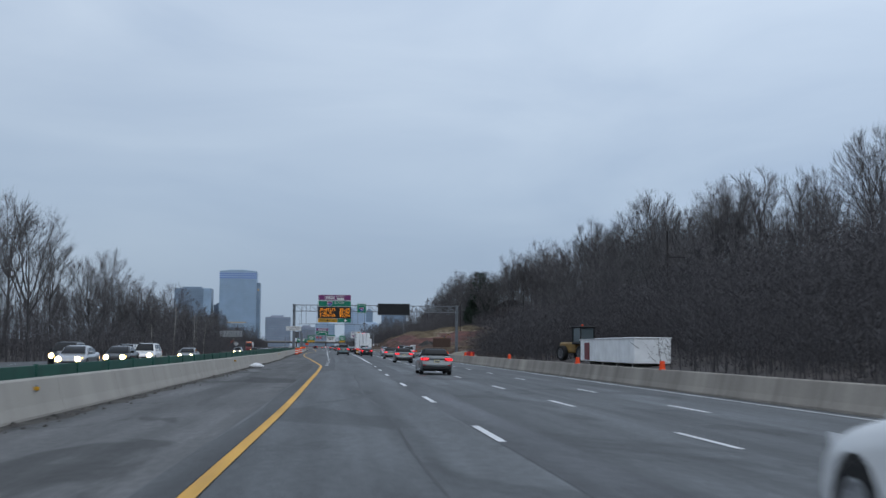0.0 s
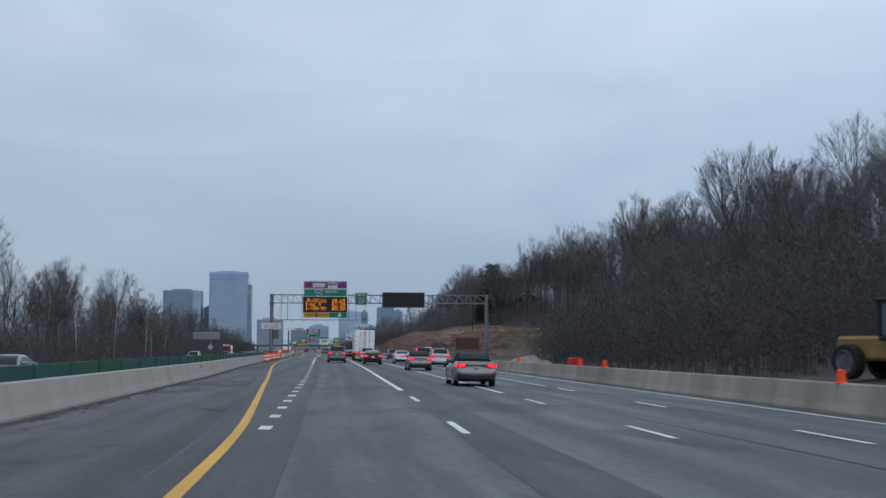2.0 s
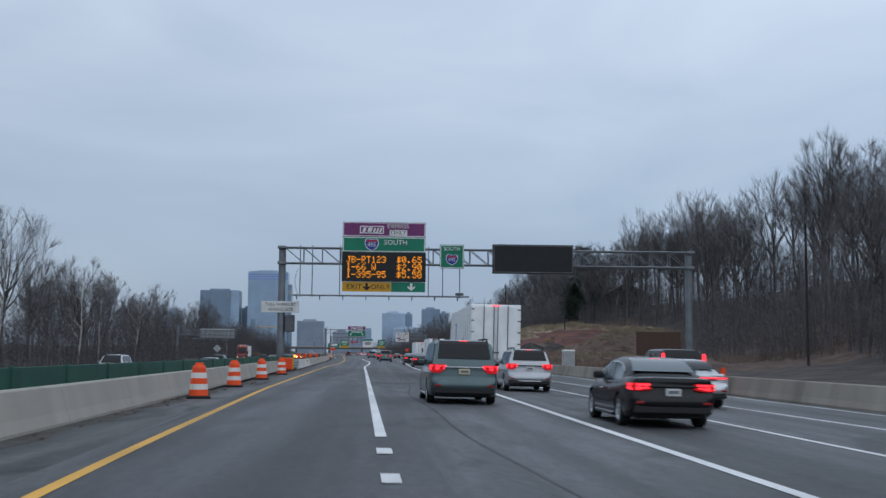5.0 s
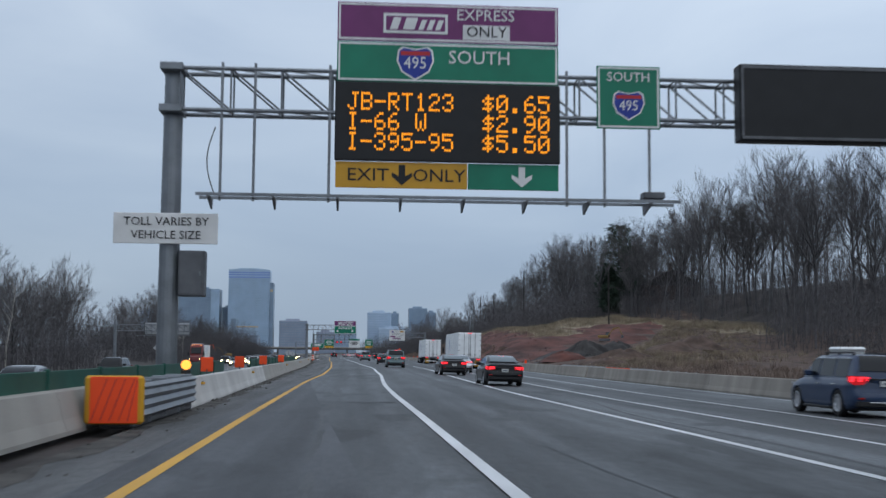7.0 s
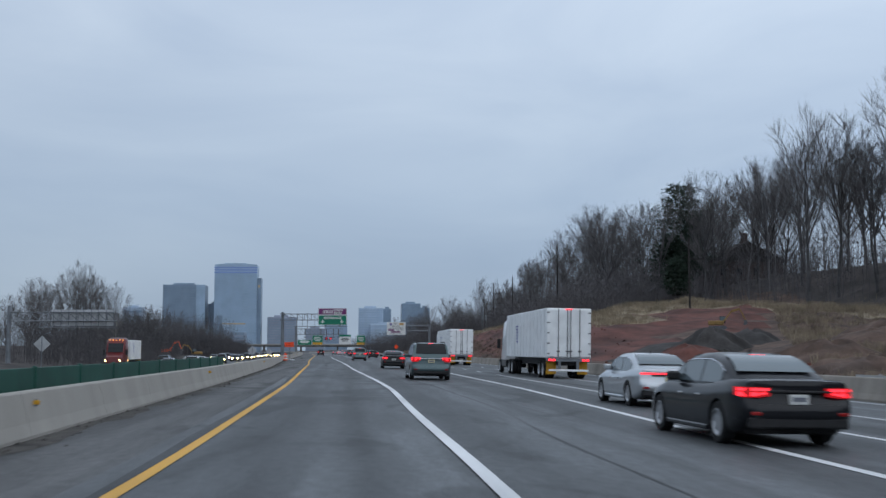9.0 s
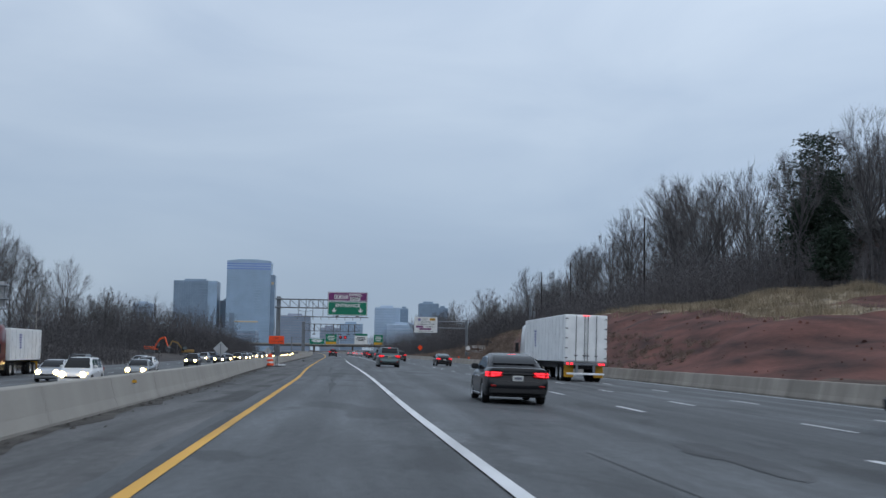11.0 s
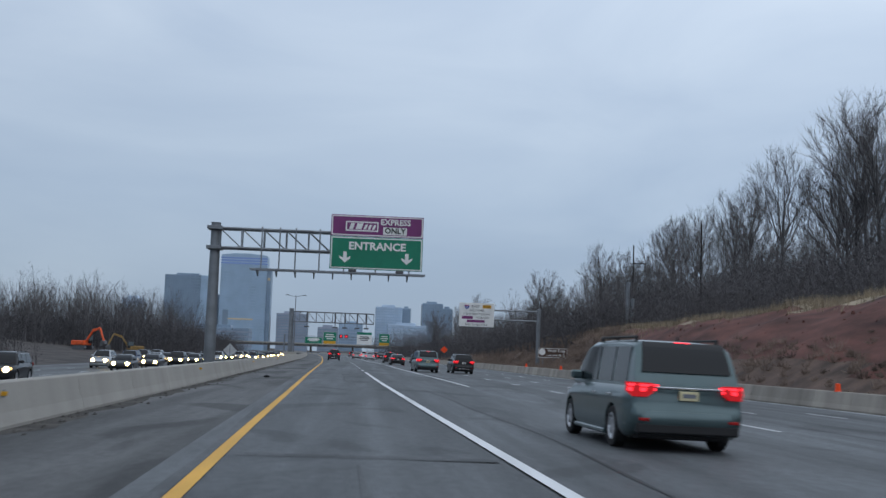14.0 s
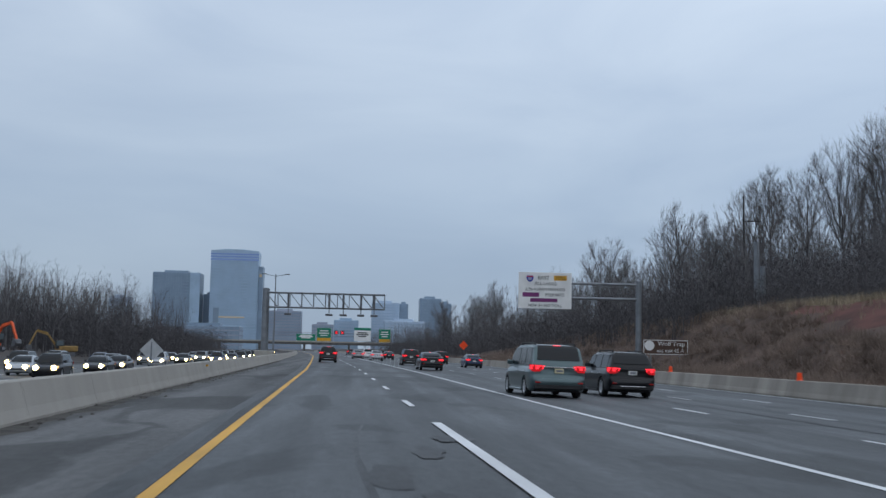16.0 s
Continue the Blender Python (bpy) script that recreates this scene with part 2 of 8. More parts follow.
BAG_WHITE = mat("white_plastic_bag", (0.72, 0.73, 0.75), 0.45, var=0.08, scale=5)
MACHINE_YELLOW = mat("machine_yellow", (0.25, 0.155, 0.05), 0.5, var=0.12, scale=2)
MACHINE_ORANGE = mat("machine_orange", (0.70, 0.10, 0.025), 0.5, var=0.12, scale=2)
BOX_WHITE = mat("white_painted_steel", (0.86, 0.88, 0.89), 0.45, var=0.05, scale=1.2)
BOX_RED = mat("maroon_door", (0.17, 0.025, 0.032), 0.5, var=0.08)
# Far towers: distance haze is mixed into these pale blue-grey colours.
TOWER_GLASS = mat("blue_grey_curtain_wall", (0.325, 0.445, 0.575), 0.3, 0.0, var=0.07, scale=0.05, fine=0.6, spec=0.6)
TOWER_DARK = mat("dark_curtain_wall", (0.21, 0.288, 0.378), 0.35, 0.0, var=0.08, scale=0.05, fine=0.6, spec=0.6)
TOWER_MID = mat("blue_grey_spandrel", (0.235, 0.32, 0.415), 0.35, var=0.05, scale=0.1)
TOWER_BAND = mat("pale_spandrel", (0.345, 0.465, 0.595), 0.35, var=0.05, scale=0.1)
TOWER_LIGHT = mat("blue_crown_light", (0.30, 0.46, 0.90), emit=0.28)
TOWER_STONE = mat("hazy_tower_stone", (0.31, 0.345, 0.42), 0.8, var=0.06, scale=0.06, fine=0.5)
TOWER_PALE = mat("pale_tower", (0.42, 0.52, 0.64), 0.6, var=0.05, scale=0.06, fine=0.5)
WINDOW_WARM = mat("lit_window", (1.0, 0.86, 0.62), emit=0.16)
ROOF_SHINGLE = mat("dark_roof_shingle", (0.040, 0.036, 0.036), 0.9, var=0.15)
HOUSE_BRICK = mat("dark_house_wall", (0.085, 0.062, 0.055), 0.9, var=0.12)


# ---------------------------------------------------------------- mesh helpers
class Shape:
    """Collects vertices and faces of one mesh."""

    def __init__(self):
        self.v, self.f = [], []

    def poly(self, pts):
        k = len(self.v)
        self.v += [tuple(p) for p in pts]
        self.f.append(tuple(range(k, k + len(pts))))

    def faces(self, verts, faces):
        k = len(self.v)
        self.v += [tuple(p) for p in verts]
        self.f += [tuple(i + k for i in f) for f in faces]

    def box(self, x0, x1, y0, y1, z0, z1, ch=0.0):
        """A box, its edges chamfered by ch."""
        if ch <= 0:
            v = [(x, y, z) for x in (x0, x1) for y in (y0, y1) for z in (z0, z1)]
            self.faces(v, [(0, 1, 3, 2), (4, 6, 7, 5), (0, 4, 5, 1), (2, 3, 7, 6), (0, 2, 6, 4), (1, 5, 7, 3)])
            return
        ch = min(ch, 0.49 * abs(x1 - x0), 0.49 * abs(y1 - y0), 0.49 * abs(z1 - z0))
        v, ids = [], {}
        for ix, x in enumerate((x0, x1)):
            for iy, y in enumerate((y0, y1)):
                for iz, z in enumerate((z0, z1)):
                    sx, sy, sz = 1 - 2 * ix, 1 - 2 * iy, 1 - 2 * iz
                    for a in range(3):
                        ids[ix, iy, iz, a] = len(v)
                        v.append((x + (a != 0) * sx * ch, y + (a != 1) * sy * ch, z + (a != 2) * sz * ch))
        f = []
        for a in range(3):
            for s in (0, 1):
                q = []
                for p, r in ((0, 0), (1, 0), (1, 1), (0, 1)):
                    c = [0, 0, 0]
                    c[a], c[(a + 1) % 3], c[(a + 2) % 3] = s, p, r
                    q.append(ids[(*c, a)])
                f.append(tuple(q if s else q[::-1]))
        for a in range(3):
            b, c = (a + 1) % 3, (a + 2) % 3
            for p in (0, 1):
                for r in (0, 1):
                    k0, k1 = [0, 0, 0], [0, 0, 0]
                    k0[b] = k1[b] = p
                    k0[c] = k1[c] = r
                    k1[a] = 1
                    f.append((ids[(*k0, b)], ids[(*k1, b)], ids[(*k1, c)], ids[(*k0, c)]))
        for ix in (0, 1):
            for iy in (0, 1):
                for iz in (0, 1):
                    f.append(tuple(ids[ix, iy, iz, a] for a in range(3)))
        self.faces(v, f)

    def spike(self, p0, p1, r0):
        """A thin three-sided twig that ends in a point."""
        d = (p1 - p0).normalized()
        a = d.orthogonal().normalized() * r0
        b = d.cross(a)
        k = len(self.v)
        self.v += [tuple(p0 + a), tuple(p0 - 0.5 * a + 0.87 * b), tuple(p0 - 0.5 * a - 0.87 * b), tuple(p1)]
        self.f += [(k, k + 1, k + 3), (k + 1, k + 2, k + 3), (k + 2, k, k + 3)]

    def twig(self, p0, p1, r0, side):
        """The finest twigs: one slim tapering face."""
        a = (p1 - p0).cross(side).normalized() * r0
        k = len(self.v)
        self.v += [tuple(p0 + a), tuple(p0 - a), tuple(p1)]
        self.f.append((k, k + 1, k + 2))

    def tube(self, p0, p1, r0, r1=None, n=8, cap=True):
        """A tapered round bar from p0 to p1."""
        r1 = r0 if r1 is None else r1
        p0, p1 = Vector(p0), Vector(p1)
        d = (p1 - p0).normalized()
        a = d.orthogonal().normalized()
        b = d.cross(a)
        ring = [(math.cos(2 * math.pi * i / n), math.sin(2 * math.pi * i / n)) for i in range(n)]
        v = [p0 + r0 * (c * a + s * b) for c, s in ring] + [p1 + r1 * (c * a + s * b) for c, s in ring]
        f = [(i, (i + 1) % n, n + (i + 1) % n, n + i) for i in range(n)]
        if cap:
            f += [tuple(range(n))[::-1], tuple(range(n, 2 * n))]
        self.faces(v, f)

    def lathe(self, rings, n=14, axis="z", at=(0, 0, 0)):
        """A turned body; rings are (radius, height) pairs."""
        v = []
        for r, h in rings:
            for i in range(n):
                c, s = r * math.cos(2 * math.pi * i / n), r * math.sin(2 * math.pi * i / n)
                p = (c, s, h) if axis == "z" else (h, c, s) if axis == "x" else (c, h, s)
                v.append((p[0] + at[0], p[1] + at[1], p[2] + at[2]))
        f = [(k * n + i, k * n + (i + 1) % n, (k + 1) * n + (i + 1) % n, (k + 1) * n + i) for k in range(len(rings) - 1) for i in range(n)]
        f += [tuple(range(n))[::-1], tuple(range((len(rings) - 1) * n, len(rings) * n))]
        self.faces(v, f)

    def sweep(self, sections, close=False, cap=True):
        """Skins a row of equal-length point rings or strips."""
        n = len(sections[0])
        v = [p for s in sections for p in s]
        f = []
        for k in range(len(sections) - 1):
            for i in range(n if close else n - 1):
                j = (i + 1) % n
                f.append((k * n + i, k * n + j, (k + 1) * n + j, (k + 1) * n + i))
        if cap and close:
            f += [tuple(range(n))[::-1], tuple(range((len(sections) - 1) * n, len(sections) * n))]
        self.faces(v, f)

    def mesh(self, name, material, smooth=False, fix=True):
        me = bpy.data.meshes.new(name)
        me.from_pydata(self.v, [], self.f)
        if fix and len(self.f) < 20000:
            bm = bmesh.new()
            bm.from_mesh(me)
            bmesh.ops.recalc_face_normals(bm, faces=bm.faces)
            bm.to_mesh(me)
            bm.free()
        if smooth:
            me.shade_smooth()
        me.materials.append(material)
        me.update()
        return me


def part(name, shape, material, parent=None, label="", smooth=False, at=None, fix=True):
    """Links one mesh as an object, under a thing or a part of it."""
    me = shape if isinstance(shape, bpy.types.Mesh) else shape.mesh(name, material, smooth, fix)
    ob = new(name, me)
    ob.parent = parent
    if at is not None:
        ob.matrix_basis = at
    if label:
        ob["label"] = label
    return ob


def thing(name, m, label, category, group="", kind=""):
    ob = new(name)
    ob.empty_display_size = 0.3
    ob.matrix_basis = m
    return tagged(ob, label, category, group, kind)


def words(name, text, size, material, parent, x, y, z, facing=0.0, align="CENTER", depth=0.01, squeeze=1.0, bold=0.0):
    """Flat lettering standing upright, read from -y, centred at x, z."""
    cu = bpy.data.curves.new(name, "FONT")
    cu.body, cu.size, cu.align_x, cu.align_y, cu.extrude = text, size, align, "CENTER", depth
    cu.resolution_u = 2
    cu.offset = bold
    tmp = bpy.data.objects.new(name, cu)
    me = bpy.data.meshes.new_from_object(tmp)
    bpy.data.objects.remove(tmp)
    me.name = name
    me.materials.clear()
    me.materials.append(material)
    ob = new(name, me)
    ob.parent = parent
    ob.matrix_basis = pose(x, y, z, 90, 0, facing) @ Matrix.Diagonal((squeeze, 1, 1, 1))
    return ob


def curve_of(pts, smooth=21):
    """x along the road as a smooth function of y."""
    ys = np.arange(-120.0, 1900.0, 1.0)
    py, px = zip(*pts)
    xs = np.interp(ys, py, px)
    k = np.hanning(smooth + 2)[1:-1]
    pad = np.pad(xs, smooth // 2, mode="edge")
    xs = np.convolve(pad, k / k.sum(), mode="valid")
    return lambda y: np.interp(y, ys, xs)


# ---------------------------------------------------------------- the plan of the road (x as a function of y)
yellow_x = curve_of([(-120, 2.50), (8, 2.70), (25, 2.95), (60, 3.08), (80, 3.06), (92, 2.55), (107, 1.9), (118, 1.45), (135, 0.65), (150, -0.03), (168, -0.72), (196, -1.4), (241, -1.7), (270, -1.76), (290, -1.47), (317, -1.66),
                     (328, -1.8), (353, -2.35), (394, -3.2), (418, -4.05), (442, -4.7), (460, -5.1), (489, -5.8), (527, -6.6), (556, -7.2), (601, -8.6), (700, -12.0),
                     (800, -16.5), (1000, -28.0), (1400, -62.0), (1900, -120.0)], 17)
line_a = curve_of([(-120, 3.1), (80, 3.4), (115, 3.36), (140, 3.12), (171, 2.8), (241, 2.12), (252, 1.96), (266, 1.92), (289, 2.3), (302, 2.2), (318, 2.33), (331, 2.03), (345, 1.62), (361, 1.16), (394, 0.5), (419, -0.15), (434, -0.6), (451, -1.12), (478, -1.85),
                   (495, -2.2), (520, -2.75), (556, -3.5), (601, -4.9), (700, -8.3), (800, -12.8), (1000, -24.3), (1400, -58), (1900, -116)])
line_b = curve_of([(-120, 6.6), (55, 6.65), (95, 7.0), (150, 7.2), (230, 7.1), (260, 6.65), (300, 7.1), (322, 7.6), (345, 7.5), (410, 7.6), (450, 7.3), (475, 6.4),
                   (510, 5.7), (556, 4.6), (601, 3.0), (700, -0.4), (800, -4.9), (1000, -16.4), (1400, -50), (1900, -108)])
line_c = curve_of([(-120, 10.2), (55, 10.25), (95, 10.5), (190, 10.6), (255, 9.6), (335, 10.2), (430, 11.2), (455, 10.9), (487, 9.2), (510, 8.8),
                   (556, 8.0), (601, 6.6), (700, 3.2), (800, -1.3), (1000, -12.8), (1400, -46), (1900, -104)])
line_d = curve_of([(-120, 13.3), (55, 13.35), (100, 13.8), (170, 14.0), (258, 12.6), (335, 13.4), (430, 14.4), (455, 14.2), (487, 12.2), (510, 11.9),
                   (556, 11.2), (601, 9.9), (700, 6.6), (800, 2.1), (1000, -9.4), (1400, -43), (1900, -101)])
line_e = curve_of([(-120, 2.6), (470, 2.6), (490, 2.2), (520, 1.3), (556, 0.5), (601, -0.9), (700, -4.3), (800, -8.8), (1000, -20.3), (1400, -54), (1900, -112)])
left_wall = curve_of([(-120, -1.5), (60, -1.45), (120, -1.75), (155, -2.75), (172, -3.0), (245, -3.38), (300, -4.25), (330, -4.65), (380, -5.9), (400, -6.85), (425, -7.75),
                      (440, -8.2), (465, -8.75), (490, -9.4), (604, -12.3), (700, -15.7), (800, -20.0), (1000, -31.5), (1400, -66), (1900, -124)])
right_wall = curve_of([(-120, 17.4), (60, 17.6), (130, 17.7), (200, 18.0), (312, 18.2), (430, 19.0), (466, 18.2), (500, 16.8), (540, 16.2), (601, 14.6),
                       (700, 11.2), (800, 6.7), (1000, -4.8), (1400, -38), (1900, -96)])


def road_z(x, y):
    """Height of the pavement: level on the left, falling two in a hundred to the right."""
    return -0.02 * np.maximum(0.0, x - line_a(y))


def opp_z(y):
    """Height of the oncoming carriageway, which drops away from ours further on."""
    return float(np.interp(y, [0, 85, 130, 300, 420], [-0.10, -0.12, -0.38, -0.72, -0.94]))


def strip(fa, fb, ys, lift, nx=2):
    s = Shape()
    rows = []
    for y in ys:
        a, b = float(fa(y)), float(fb(y))
        rows.append([(a + (b - a) * i / (nx - 1), float(y), float(road_z(a + (b - a) * i / (nx - 1), y)) + (lift(y) if callable(lift) else lift)) for i in range(nx)])
    s.sweep(rows, cap=False)
    return s


# ---------------------------------------------------------------- ground
BANK = [(285, 0.2), (330, 0.8), (385, 2.1), (400, 3.1), (430, 5.7), (470, 7.7), (490, 7.5), (545, 6.3), (575, 6.2), (620, 5.4), (680, 3.2), (760, 2.0)]


def crest_y(x):
    """The grassy brow of the cut hill, which faces the road users."""
    return float(np.interp(x, [34, 42, 53, 60, 68, 77], [486, 474, 470, 462, 440, 430]))


def works(x, y):
    """Open ground of the roadworks before the cut hill."""
    return 135 < y < crest_y(x) + 6 and x < max(2.7 + 0.352 * (y - 215), 4.3 + min(0.313 * (y - 107), 60.0, 0.213 * (y - 92) + max(0.0, 0.45 * (320 - y))))


def bump_noise(x, y, s):
    return noise.noise(Vector((x / s, y / s, 3.7)))


def ground_z(x, y):
    """Terrain: level along the road, a wooded hill to the right with a cut bank, a low rise to the left."""
    xr, xl = float(right_wall(y)), float(left_wall(y))
    if x > xr:
        d = x - xr
        base = float(road_z(xr, y)) - 0.12
        push = float(np.interp(y, [170, 235, 300, 425, 470, 510], [0, 16, 26, 26, 8, 0])) * min(1.0, max(0.0, (92 - d) / 32))
        hill = np.interp(d - push, [0, 3, 14, 28, 45, 62, 90, 160, 400, 3000], [0, 0.1, 1.0, 4.2, 10.5, 16.0, 18.8, 20.0, 19.0, 8.0])
        fade = np.interp(y, [-100, 250, 500, 700, 900, 1200], [1, 1, 1.0, 0.75, 0.45, 0.15])
        hill *= fade
        h = np.interp(y, [p for p, _ in BANK], [q for _, q in BANK], left=0.0, right=0.5)
        toe = float(np.interp(y, [500, 565], [3.0, 9.5]))
        more = float(np.interp(y, [330, 385, 430, 470, 490, 520], [0.3, 0.3, 1.7, 2.7, 3.3, 1.7]))
        bank = np.interp(d, [0, toe, toe + 0.34 * (17.5 - toe), toe + 0.69 * (17.5 - toe), 17.5, 24, 40, 52, 64], [0, 0.15, 0.38 * h, 0.78 * h, h, h + 0.5, h + more, h + more + 0.2, h + more + 0.6])
        z = max(hill, bank) if 285 < y < 760 else hill
        rough = np.interp(d, [3, 12, 40, 200], [0.0, 0.28, 0.6, 1.0])
        if 330 < y < 560:
            ridge = float(np.interp(y, [330, 390, 530, 560], [0, 1, 1, 0])) * float(np.interp(d, [4, 9, 40, 60], [0, 1, 1, 0]))
            z += ridge * (0.7 * bump_noise(x + 0.4 * y, 0.5 * y - x, 8.0) + 0.35 * bump_noise(x, y, 3.4))
        return base + z + rough * (bump_noise(x, y, 6.0) + 0.5 * bump_noise(x, y, 2.3))
    if x < xl - 0.7:
        if x > xl - 24:
            return float(np.interp(xl - x, [0.7, 2.0, 5.0], [-0.14, -0.16, opp_z(y) - 0.12]))
        d = xl - 24 - x
        z = np.interp(d, [0, 4, 14, 40, 120, 3000], [0, -0.1, 0.6, 2.5, 5.0, 6.0])
        rough = np.interp(d, [2, 10, 200], [0.0, 0.25, 0.8])
        return opp_z(y) - 0.12 + z + rough * bump_noise(x, y, 6.0)
    return float(road_z(x, y)) - 0.14


def ground_sheet():
    s = Shape()
    near = [-600, -300, -180, -120, -90, -70] + list(range(-58, -24, 6)) + [-24, -18, -12, -7, -5, -3.5, -2.0, -0.7, 0, 8] + list(np.arange(16, 60, 1.6)) + list(range(60, 110, 5)) + [120, 150, 190, 260, 400, 700, 1500]
    ys = [-400, -100] + list(range(-40, 280, 8)) + list(np.arange(280, 640, 2.5)) + list(range(640, 1000, 20)) + list(range(1000, 1900, 60)) + [2200, 3000, 4800]
    xs = [-4000, -1800] + near + [4000]
    rows = []
    for y in ys:
        off = float(left_wall(min(y, 1890.0)))
        rows.append([(x + (off if abs(x) < 600 else 0), float(y), ground_z(x + (off if abs(x) < 600 else 0), min(float(y), 1890.0))) for x in xs])
    s.sweep(rows, cap=False)
    return s


ground = part("ground", ground_sheet(), EARTH, smooth=True, fix=False)
tagged(ground, "brown leaf-littered ground rising to a wooded hill", "ground", kind="structure")

# the road in strips that butt along the lines
YS = list(range(-100, 700, 4)) + list(range(700, 1500, 20))
road = part("road", strip(lambda y: yellow_x(y) - 0.55, lambda y: right_wall(y) - 0.25, YS, 0.0, 9), ASPHALT)
tagged(road, "grey worn asphalt motorway carriageway with lane markings", "road", kind="structure")
shoulder = part("shoulder", strip(left_wall, lambda y: yellow_x(y) - 0.55, YS, 0.0, 4), SHOULDER)
tagged(shoulder, "dark patched asphalt hard shoulder beside a barrier", "road shoulder", kind="structure")
fresh = part("pavement", strip(lambda y: yellow_x(y) - 0.5, lambda y: yellow_x(y) - 0.5 + np.minimum(line_a(y) + 1.1 - yellow_x(y), np.minimum(0.16 * (y - 58), 0.05 * (284 - y))), [y for y in YS if 60 <= y <= 280], 0.004, 3), FRESH)
tagged(fresh, "strip of darker newly laid asphalt by the yellow line", "pavement", kind="structure")
band = part("pavement", strip(lambda y: line_b(y) - 0.12 + 0.06 * math.sin(y / 7.0), lambda y: line_b(y) + 0.95 + 0.08 * math.sin(y / 5.0), [y for y in YS if -80 <= y <= 132], 0.004, 2), FRESH)
tagged(band, "strip of darker asphalt along a lane line", "pavement", kind="structure")
opposite = part("opposite_road", strip(lambda y: left_wall(y) - 23.5, lambda y: left_wall(y) - 6.0, YS, opp_z, 3), ASPHALT)
tagged(opposite, "grey asphalt carriageway for oncoming traffic", "road", kind="structure")


def stripe(name, f, y0, y1, w, material, parent):
    ys = list(np.arange(y0, y1, 3.0)) + [y1]
    return part(name, strip(lambda y: f(y) - w / 2, lambda y: f(y) + w / 2, ys, 0.009), material, parent)


def dashes(f, y0, y1, phase, w=0.15, length=3.05, cycle=12.19):
    n = math.floor((y0 - phase) / cycle)
    while (y := phase + n * cycle) < y1:
        if y >= y0:
            stripe("dash", f, y, y + length, w, WHITE_LINE, road)
        n += 1


def seam(f, off, y0, y1, w, wander, phase):
    """A sealed crack that wanders along a lane."""
    ys = list(np.arange(y0, y1, 1.5)) + [y1]
    mid = lambda y: f(y) + off + wander * math.sin(y / 9.0 + phase) + 0.4 * wander * math.sin(y / 3.1 + 2 * phase)
    half = lambda y: w * (0.35 + 0.65 * math.sin(math.pi * (y - y0) / (y1 - y0))) * (0.8 + 0.3 * math.sin(y * 1.7 + phase)) / 2
    part("tar_seam", strip(lambda y: mid(y) - half(y), lambda y: mid(y) + half(y), ys, 0.005), TAR, road)


for f, off, y0, y1, w, wander, phase in ((line_b, -1.6, 10, 70, 0.10, 0.15, 0), (line_c, 1.2, 20, 95, 0.12, 0.2, 1), (line_b, 1.9, 96, 150, 0.10, 0.1, 2), (line_a, 1.6, 150, 232, 0.10, 0.25, 3),
                                         (line_b, 1.1, 205, 262, 0.16, 0.5, 4), (line_a, 1.9, 284, 352, 0.12, 0.2, 5), (line_b, -2.2, 300, 345, 0.14, 0.3, 6), (line_a, -2.9, 386, 408, 0.18, 0.25, 0.6),
                                         (line_a, 1.3, 398, 470, 0.09, 0.2, 1.7), (line_b, 1.5, 440, 560, 0.16, 0.2, 2.6), (line_a, -1.4, 470, 500, 0.14, 0.3, 0.9), (line_c, -1.5, 480, 560, 0.22, 0.1, 3.3)):
    seam(f, off, y0, y1, w, wander, phase)

def stain(x, y, rx, ry, seed):
    """A dark patch with a ragged outline."""
    s = Shape()
    ring = []
    for k in range(30):
        a = 2 * math.pi * k / 30
        q = 1 + 0.55 * noise.noise(Vector((1.6 * math.cos(a), 1.6 * math.sin(a), seed)))
        px, py = x + rx * q * math.cos(a), y + ry * q * math.sin(a)
        ring.append((px, py, float(road_z(px, py)) + 0.0065))
    s.poly(ring)
    part("oil_stain", s, TAR, road, fix=False)


def oil_streak(y0, y1, seed):
    """A dark ragged streak of drips along the middle of a lane."""
    ys = list(np.arange(y0, y1, 1.2)) + [y1]
    end = lambda y: math.sqrt(max(0.0, math.sin(math.pi * (y - y0) / (y1 - y0))))
    half = lambda y: 0.02 + end(y) * max(0.02, 0.07 + 0.16 * noise.noise(Vector((seed, y / 5.0, 0))) + 0.08 * noise.noise(Vector((seed, y / 1.3, 4))))
    mid = lambda y: yellow_x(y) + 1.78 + 0.25 * noise.noise(Vector((seed, y / 11.0, 8)))
    part("oil_stain", strip(lambda y: mid(y) - half(y), lambda y: mid(y) + half(y), ys, 0.0075), DRIPS, road, fix=False)


for y0, y1, seed in ((206, 228, 1.5), (229, 262, 2.5), (266, 284, 3.5), (372, 396, 4.5), (399, 436, 5.5)):
    oil_streak(y0, y1, seed)


def cross_joint(f, g, y, w):
    """A sealed joint across a lane."""
    s = Shape()
    rows = []
    for k in range(13):
        x = float(f(y)) + 0.2 + (float(g(y)) - float(f(y)) - 0.4) * k / 12
        m = 0.12 * noise.noise(Vector((x, y, 1.0)))
        rows.append([(x, y - w / 2 + m, float(road_z(x, y)) + 0.0045), (x, y + w / 2 + m, float(road_z(x, y)) + 0.0045)])
    s.sweep(rows, cap=False)
    part("tar_seam", s, TAR, road, fix=False)


